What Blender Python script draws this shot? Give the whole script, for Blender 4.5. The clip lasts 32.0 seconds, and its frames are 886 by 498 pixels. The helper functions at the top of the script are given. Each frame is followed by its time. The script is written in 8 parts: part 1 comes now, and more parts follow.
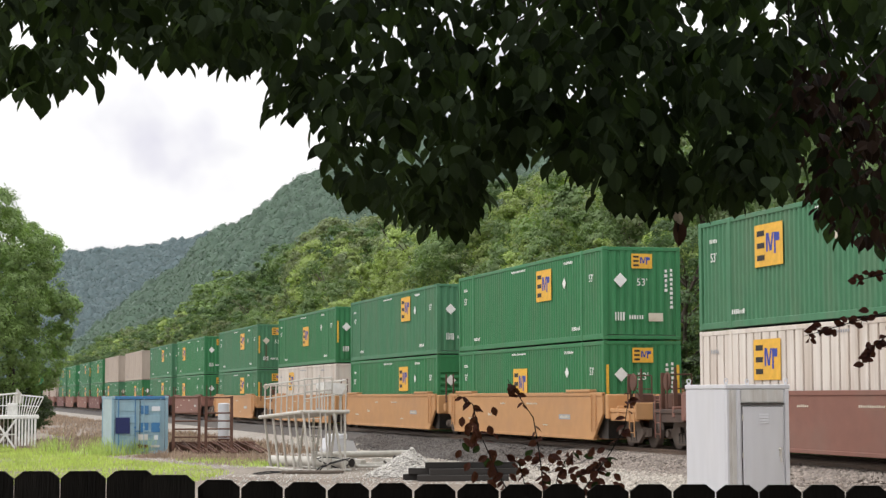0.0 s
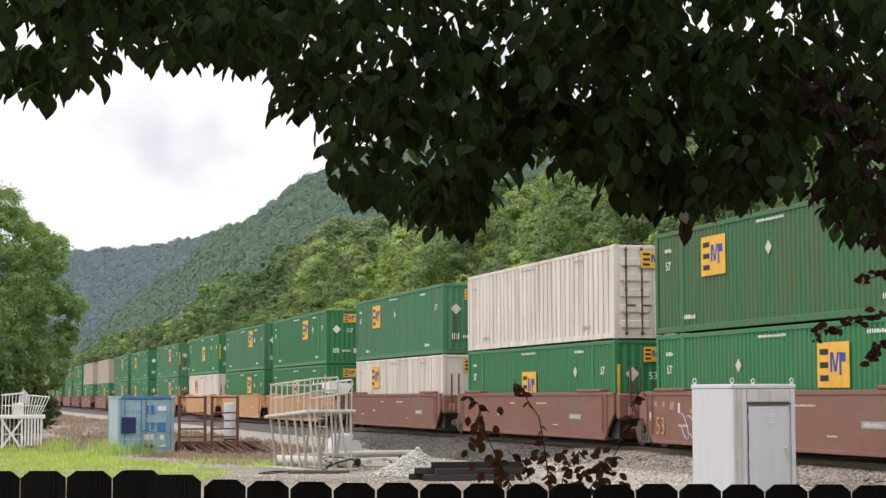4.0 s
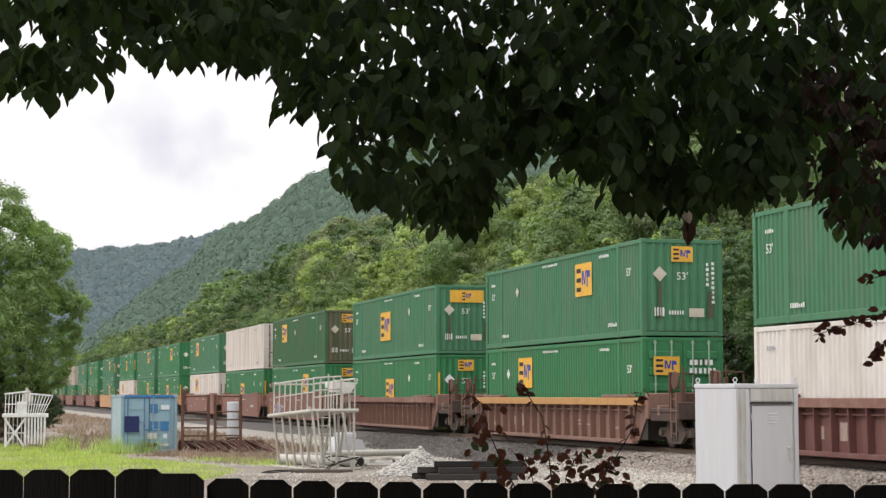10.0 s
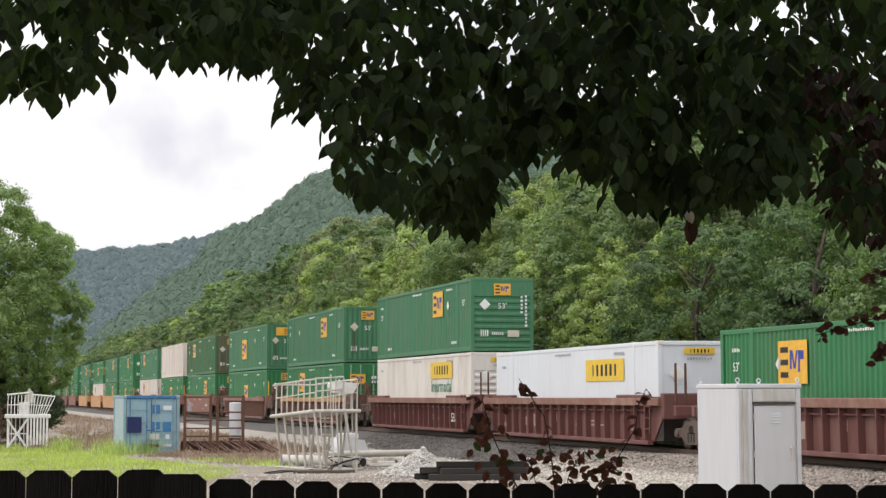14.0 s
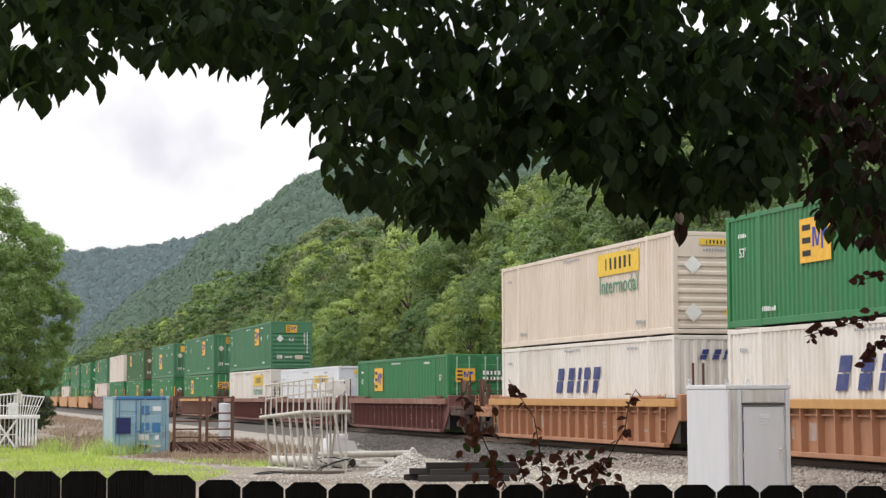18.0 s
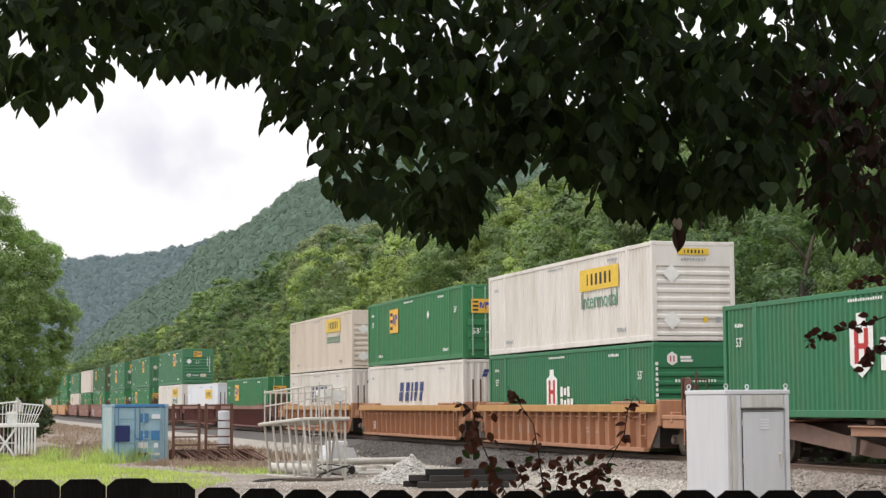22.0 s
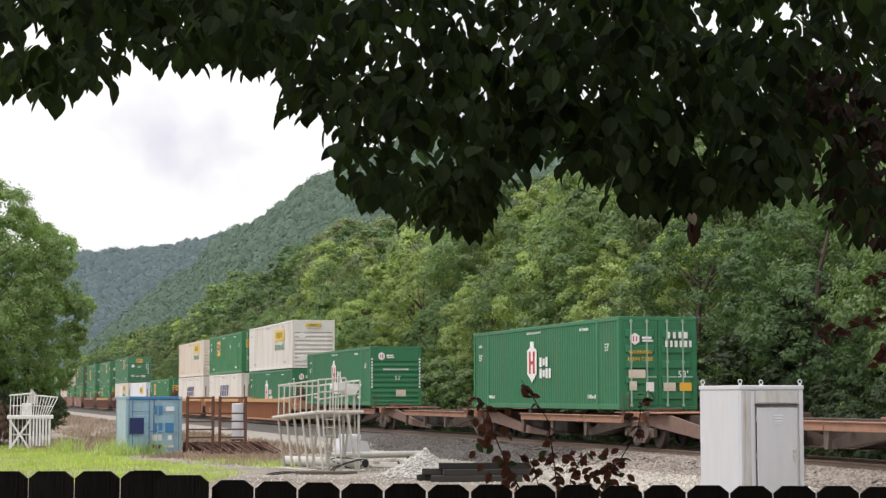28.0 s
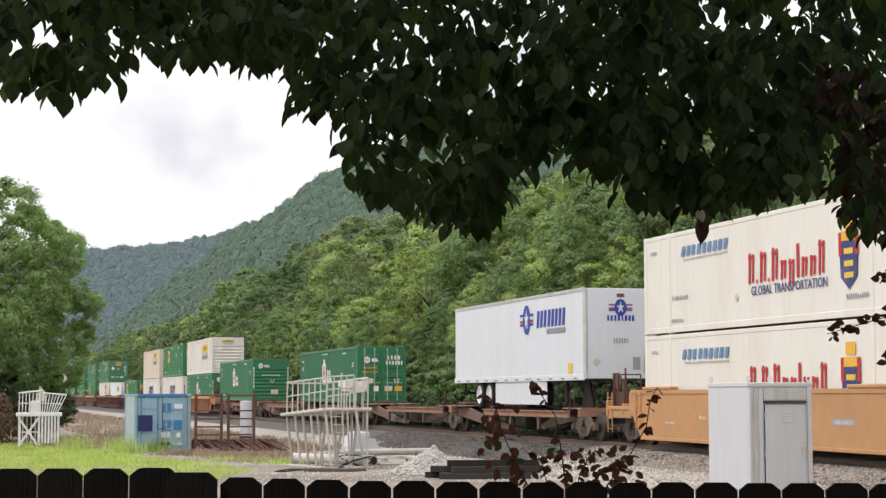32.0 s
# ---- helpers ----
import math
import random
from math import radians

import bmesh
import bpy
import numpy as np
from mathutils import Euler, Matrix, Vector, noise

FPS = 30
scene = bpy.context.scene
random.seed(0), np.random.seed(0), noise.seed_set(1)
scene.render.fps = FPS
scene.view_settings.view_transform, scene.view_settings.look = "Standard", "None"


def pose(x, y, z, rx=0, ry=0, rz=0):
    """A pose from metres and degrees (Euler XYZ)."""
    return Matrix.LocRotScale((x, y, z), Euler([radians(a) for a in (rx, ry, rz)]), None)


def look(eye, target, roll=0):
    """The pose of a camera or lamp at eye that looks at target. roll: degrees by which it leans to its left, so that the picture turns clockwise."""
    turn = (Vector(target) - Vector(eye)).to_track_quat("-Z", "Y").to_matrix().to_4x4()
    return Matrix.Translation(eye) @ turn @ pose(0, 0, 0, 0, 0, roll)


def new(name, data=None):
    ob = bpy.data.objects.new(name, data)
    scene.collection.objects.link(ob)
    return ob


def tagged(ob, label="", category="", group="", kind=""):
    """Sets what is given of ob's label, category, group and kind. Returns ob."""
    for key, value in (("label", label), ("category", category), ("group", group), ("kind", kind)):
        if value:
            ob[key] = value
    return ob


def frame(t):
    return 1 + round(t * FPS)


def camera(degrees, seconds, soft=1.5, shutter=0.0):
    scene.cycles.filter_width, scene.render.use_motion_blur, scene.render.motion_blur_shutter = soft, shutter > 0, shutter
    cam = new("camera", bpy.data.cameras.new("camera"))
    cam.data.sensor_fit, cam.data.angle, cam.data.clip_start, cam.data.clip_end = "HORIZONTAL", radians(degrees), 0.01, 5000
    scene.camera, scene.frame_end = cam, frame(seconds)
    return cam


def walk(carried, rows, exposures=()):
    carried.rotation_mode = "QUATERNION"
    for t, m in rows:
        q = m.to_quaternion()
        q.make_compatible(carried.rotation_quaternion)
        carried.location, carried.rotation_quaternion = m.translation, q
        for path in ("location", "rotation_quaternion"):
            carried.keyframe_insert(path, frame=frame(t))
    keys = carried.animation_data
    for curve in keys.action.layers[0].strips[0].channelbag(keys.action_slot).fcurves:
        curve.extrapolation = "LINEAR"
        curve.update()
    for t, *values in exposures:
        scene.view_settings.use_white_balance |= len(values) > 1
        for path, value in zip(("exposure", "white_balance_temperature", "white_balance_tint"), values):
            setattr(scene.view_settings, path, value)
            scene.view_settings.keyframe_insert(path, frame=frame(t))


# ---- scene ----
cam = camera(27.14, 32.0, soft=1.4)
PATH = [
    (0, (0, 0, 2.5), (26.725, 96.030, 10.504), -0.18),
    (0.5, (0, 0, 2.5), (26.536, 96.085, 10.463), -0.16),
    (1, (0, 0, 2.5), (26.584, 96.073, 10.456), -0.18),
    (1.5, (0, 0, 2.5), (26.576, 96.076, 10.450), -0.15),
    (2, (0, 0, 2.5), (26.586, 96.071, 10.477), -0.20),
    (2.5, (0, 0, 2.5), (26.810, 96.002, 10.550), -0.30),
    (3, (0, 0, 2.5), (26.728, 96.028, 10.516), -0.25),
    (3.5, (0, 0, 2.5), (26.416, 96.117, 10.484), -0.21),
    (5.5, (0, 0, 2.5), (26.481, 96.098, 10.500), -0.18),
    (6, (0, 0, 2.5), (26.448, 96.108, 10.487), -0.21),
    (6.5, (0, 0, 2.5), (26.427, 96.113, 10.489), -0.18),
    (7, (0, 0, 2.5), (26.427, 96.109, 10.537), -0.17),
    (7.5, (0, 0, 2.5), (26.251, 96.160, 10.504), -0.18),
    (8, (0, 0, 2.5), (26.123, 96.196, 10.494), -0.13),
    (8.5, (0, 0, 2.5), (26.073, 96.209, 10.502), -0.12),
    (9, (0, 0, 2.5), (26.199, 96.174, 10.508), -0.16),
    (9.5, (0, 0, 2.5), (26.425, 96.113, 10.498), -0.14),
    (10, (0, 0, 2.5), (26.253, 96.164, 10.446), -0.13),
    (10.5, (0, 0, 2.5), (26.124, 96.198, 10.462), -0.12),
    (11, (0, 0, 2.5), (26.028, 96.224, 10.466), -0.15),
    (11.5, (0, 0, 2.5), (25.954, 96.246, 10.447), -0.17),
    (12, (0, 0, 2.5), (26.007, 96.227, 10.501), -0.19),
    (12.5, (0, 0, 2.5), (25.956, 96.241, 10.494), -0.14),
    (13, (0, 0, 2.5), (26.105, 96.201, 10.496), -0.17),
    (13.5, (0, 0, 2.5), (26.038, 96.220, 10.486), -0.15),
    (14, (0, 0, 2.5), (26.139, 96.194, 10.467), -0.18),
    (14.5, (0, 0, 2.5), (26.327, 96.142, 10.480), -0.08),
    (16.5, (0, 0, 2.5), (26.349, 96.129, 10.561), -0.15),
    (17, (0, 0, 2.5), (26.467, 96.096, 10.560), -0.24),
    (17.5, (0, 0, 2.5), (26.497, 96.093, 10.505), -0.24),
    (18, (0, 0, 2.5), (26.678, 96.042, 10.513), -0.16),
    (18.5, (0, 0, 2.5), (26.615, 96.059, 10.514), -0.17),
    (19, (0, 0, 2.5), (26.565, 96.073, 10.520), -0.13),
    (19.5, (0, 0, 2.5), (26.604, 96.062, 10.516), -0.12),
    (20, (0, 0, 2.5), (26.613, 96.060, 10.519), -0.13),
    (20.5, (0, 0, 2.5), (26.776, 96.006, 10.613), -0.29),
    (21, (0, 0, 2.5), (27.005, 95.926, 10.806), -0.40),
    (21.5, (0, 0, 2.5), (26.884, 95.946, 10.962), -0.46),
    (22, (0, 0, 2.5), (26.755, 95.991, 10.863), -0.42),
    (22.5, (0, 0, 2.5), (26.965, 95.943, 10.741), -0.35),
    (23, (0, 0, 2.5), (27.079, 95.913, 10.709), -0.30),
    (23.5, (0, 0, 2.5), (26.921, 95.956, 10.724), -0.25),
    (24, (0, 0, 2.5), (26.793, 95.994, 10.700), -0.20),
    (24.5, (0, 0, 2.5), (26.716, 96.020, 10.645), -0.18),
    (25, (0, 0, 2.5), (26.403, 96.111, 10.595), -0.16),
    (25.5, (0, 0, 2.5), (26.248, 96.154, 10.594), -0.11),
    (27.5, (0, 0, 2.5), (26.278, 96.147, 10.575), -0.13),
    (28, (0, 0, 2.5), (26.003, 96.225, 10.537), -0.12),
    (28.5, (0, 0, 2.5), (25.849, 96.266, 10.541), -0.08),
    (29, (0, 0, 2.5), (25.636, 96.325, 10.516), -0.03),
    (29.5, (0, 0, 2.5), (25.595, 96.340, 10.465), -0.01),
    (30, (0, 0, 2.5), (25.665, 96.321, 10.477), -0.09),
    (30.5, (0, 0, 2.5), (25.664, 96.321, 10.475), -0.08),
    (31, (0, 0, 2.5), (25.635, 96.329, 10.470), -0.02),
    (31.5, (0, 0, 2.5), (25.645, 96.327, 10.463), -0.01),
    (32, (0, 0, 2.5), (25.576, 96.352, 10.390), -0.15),
]
walk(cam, [(t, look(eye, target, roll)) for t, eye, target, roll in PATH])

# ---- world and sun: a bright overcast summer sky ----
SUN_EL, SUN_ROT = radians(54), radians(260)
world = bpy.data.worlds.new("overcast_sky")
scene.world = world
world.use_nodes = True
wn, wl = world.node_tree.nodes, world.node_tree.links
wn.clear()
sky = wn.new("ShaderNodeTexSky")
sky.sky_type, sky.sun_disc, sky.sun_elevation, sky.sun_rotation = "NISHITA", False, SUN_EL, SUN_ROT
sky.dust_density, sky.air_density = 3.0, 1.0
sky_dim = wn.new("ShaderNodeVectorMath")
sky_dim.operation = "SCALE"
sky_dim.inputs["Scale"].default_value = 0.10
wl.new(sky.outputs[0], sky_dim.inputs[0])
wco = wn.new("ShaderNodeTexCoord")
wmap = wn.new("ShaderNodeMapping")
wmap.inputs["Scale"].default_value = (1.0, 1.0, 2.2)
wmap.inputs["Location"].default_value = (0.35, 0.1, 0.45)
wl.new(wco.outputs["Generated"], wmap.inputs[0])
wnoise = wn.new("ShaderNodeTexNoise")
wnoise.inputs["Scale"].default_value, wnoise.inputs["Detail"].default_value = 5.5, 4.0
wnoise.inputs["Roughness"].default_value = 0.45
wl.new(wmap.outputs[0], wnoise.inputs["Vector"])
cloud = wn.new("ShaderNodeValToRGB")
cloud.color_ramp.elements[0].position, cloud.color_ramp.elements[0].color = 0.36, (0.80, 0.79, 0.87, 1)
cloud.color_ramp.elements[1].position, cloud.color_ramp.elements[1].color = 0.50, (1.20, 1.19, 1.18, 1)
wl.new(wnoise.outputs["Fac"], cloud.inputs[0])
# an overcast sky is brighter towards the zenith
wsep = wn.new("ShaderNodeSeparateXYZ")
wl.new(wco.outputs["Generated"], wsep.inputs[0])
zen = wn.new("ShaderNodeMapRange")
zen.inputs[1].default_value, zen.inputs[2].default_value, zen.inputs[3].default_value, zen.inputs[4].default_value = 0.15, 0.9, 0.95, 1.75
wl.new(wsep.outputs["Z"], zen.inputs[0])
lift = wn.new("ShaderNodeVectorMath")
lift.operation = "SCALE"
wl.new(cloud.outputs[0], lift.inputs[0])
wl.new(zen.outputs[0], lift.inputs["Scale"])
cover = wn.new("ShaderNodeMix")
cover.data_type = "RGBA"
cover.inputs["Factor"].default_value = 0.92
wl.new(sky_dim.outputs[0], cover.inputs["A"])
wl.new(lift.outputs[0], cover.inputs["B"])
# one thin grey cloud low over the valley
wdist = wn.new("ShaderNodeVectorMath")
wdist.operation = "DISTANCE"
wdist.inputs[1].default_value = (0.113, 0.984, 0.139)
wl.new(wco.outputs["Generated"], wdist.inputs[0])
wn2 = wn.new("ShaderNodeTexNoise")
wn2.inputs["Scale"].default_value, wn2.inputs["Detail"].default_value = 26.0, 3.0
wl.new(wco.outputs["Generated"], wn2.inputs["Vector"])
wadd = wn.new("ShaderNodeMath")
wadd.operation = "MULTIPLY_ADD"
wadd.inputs[1].default_value = 0.075
wl.new(wn2.outputs["Fac"], wadd.inputs[0])
wl.new(wdist.outputs["Value"], wadd.inputs[2])
wpatch = wn.new("ShaderNodeMapRange")
wpatch.interpolation_type = "SMOOTHSTEP"
wpatch.inputs[1].default_value, wpatch.inputs[2].default_value, wpatch.inputs[3].default_value, wpatch.inputs[4].default_value = 0.035, 0.085, 1.0, 0.0
wl.new(wadd.outputs[0], wpatch.inputs[0])
thin = wn.new("ShaderNodeMix")
thin.data_type = "RGBA"
wl.new(wpatch.outputs[0], thin.inputs["Factor"])
wl.new(cover.outputs["Result"], thin.inputs["A"])
thin.inputs["B"].default_value = (0.80, 0.79, 0.88, 1)
wbg = wn.new("ShaderNodeBackground")
wbg.inputs["Strength"].default_value = 1.0
wl.new(thin.outputs["Result"], wbg.inputs["Color"])
wout = wn.new("ShaderNodeOutputWorld")
wl.new(wbg.outputs[0], wout.inputs[0])

sun = new("sun", bpy.data.lights.new("sun", "SUN"))
sun.data.energy, sun.data.angle, sun.data.color = 1.15, radians(14), (1.0, 0.96, 0.90)
sun.matrix_world = look((-45, 22, 62), (0, 30, 0))
scene.view_settings.exposure = 0.0

# ---- materials ----
def material(name, rgb, rough=0.6, metal=0.0, spread=0.12, scale=6.0, bump=0.0, bump_scale=40.0, dirt=0.0, dirt_rgb=(0.10, 0.075, 0.05),
             dirt_scale=1.3, stretch=(1, 1, 1), vary=0.0, island=0.0, spec=0.4, trans=0.0):
    """A surface with fine grain, larger stains, relief, and a shift of tone from piece to piece."""
    m = bpy.data.materials.new(name)
    m.use_nodes = True
    n, l = m.node_tree.nodes, m.node_tree.links
    bsdf = n["Principled BSDF"]
    bsdf.inputs["Roughness"].default_value, bsdf.inputs["Metallic"].default_value = rough, metal
    bsdf.inputs["Specular IOR Level"].default_value = spec
    co = n.new("ShaderNodeTexCoord")
    mp = n.new("ShaderNodeMapping")
    mp.inputs["Scale"].default_value = stretch
    l.new(co.outputs["Object"], mp.inputs[0])
    fine = n.new("ShaderNodeTexNoise")
    fine.inputs["Scale"].default_value, fine.inputs["Detail"].default_value = scale, 5
    l.new(mp.outputs[0], fine.inputs["Vector"])
    ramp = n.new("ShaderNodeMapRange")
    ramp.inputs[1].default_value, ramp.inputs[2].default_value = 0.25, 0.75
    ramp.inputs[3].default_value, ramp.inputs[4].default_value = 1 - spread, 1 + spread
    l.new(fine.outputs["Fac"], ramp.inputs[0])
    tone = ramp.outputs[0]
    for amount, node, socket in ((vary, "ShaderNodeObjectInfo", "Random"), (island, "ShaderNodeNewGeometry", "Random Per Island")):
        if not amount:
            continue
        info = n.new(node)
        r2 = n.new("ShaderNodeMapRange")
        r2.inputs[3].default_value, r2.inputs[4].default_value = 1 - amount, 1 + amount
        l.new(info.outputs[socket], r2.inputs[0])
        mul = n.new("ShaderNodeMath")
        mul.operation = "MULTIPLY"
        l.new(tone, mul.inputs[0])
        l.new(r2.outputs[0], mul.inputs[1])
        tone = mul.outputs[0]
    col = n.new("ShaderNodeVectorMath")
    col.operation = "SCALE"
    col.inputs[0].default_value = rgb
    l.new(tone, col.inputs["Scale"])
    out = col.outputs[0]
    if dirt:
        big = n.new("ShaderNodeTexNoise")
        big.inputs["Scale"].default_value, big.inputs["Detail"].default_value, big.inputs["Roughness"].default_value = dirt_scale, 6, 0.62
        l.new(mp.outputs[0], big.inputs["Vector"])
        dr = n.new("ShaderNodeMapRange")
        dr.inputs[1].default_value, dr.inputs[2].default_value, dr.inputs[4].default_value = 0.46, 0.78, dirt
        l.new(big.outputs["Fac"], dr.inputs[0])
        mx = n.new("ShaderNodeMix")
        mx.data_type = "RGBA"
        l.new(dr.outputs[0], mx.inputs["Factor"])
        l.new(out, mx.inputs["A"])
        mx.inputs["B"].default_value = (*dirt_rgb, 1)
        out = mx.outputs["Result"]
    l.new(out, bsdf.inputs["Base Color"])
    if bump:
        bn = n.new("ShaderNodeTexNoise")
        bn.inputs["Scale"].default_value, bn.inputs["Detail"].default_value = bump_scale, 4
        l.new(mp.outputs[0], bn.inputs["Vector"])
        bp = n.new("ShaderNodeBump")
        bp.inputs["Strength"].default_value, bp.inputs["Distance"].default_value = bump, 0.02
        l.new(bn.outputs["Fac"], bp.inputs["Height"])
        l.new(bp.outputs[0], bsdf.inputs["Normal"])
    if trans:
        tr = n.new("ShaderNodeBsdfTranslucent")
        tsc = n.new("ShaderNodeVectorMath")
        tsc.operation = "MULTIPLY"
        tsc.inputs[1].default_value = (1.3, 1.5, 0.6)
        l.new(out, tsc.inputs[0])
        l.new(tsc.outputs[0], tr.inputs["Color"])
        ms = n.new("ShaderNodeMixShader")
        ms.inputs[0].default_value = trans
        l.new(bsdf.outputs[0], ms.inputs[1])
        l.new(tr.outputs[0], ms.inputs[2])
        l.new(ms.outputs[0], n["Material Output"].inputs["Surface"])
    return m


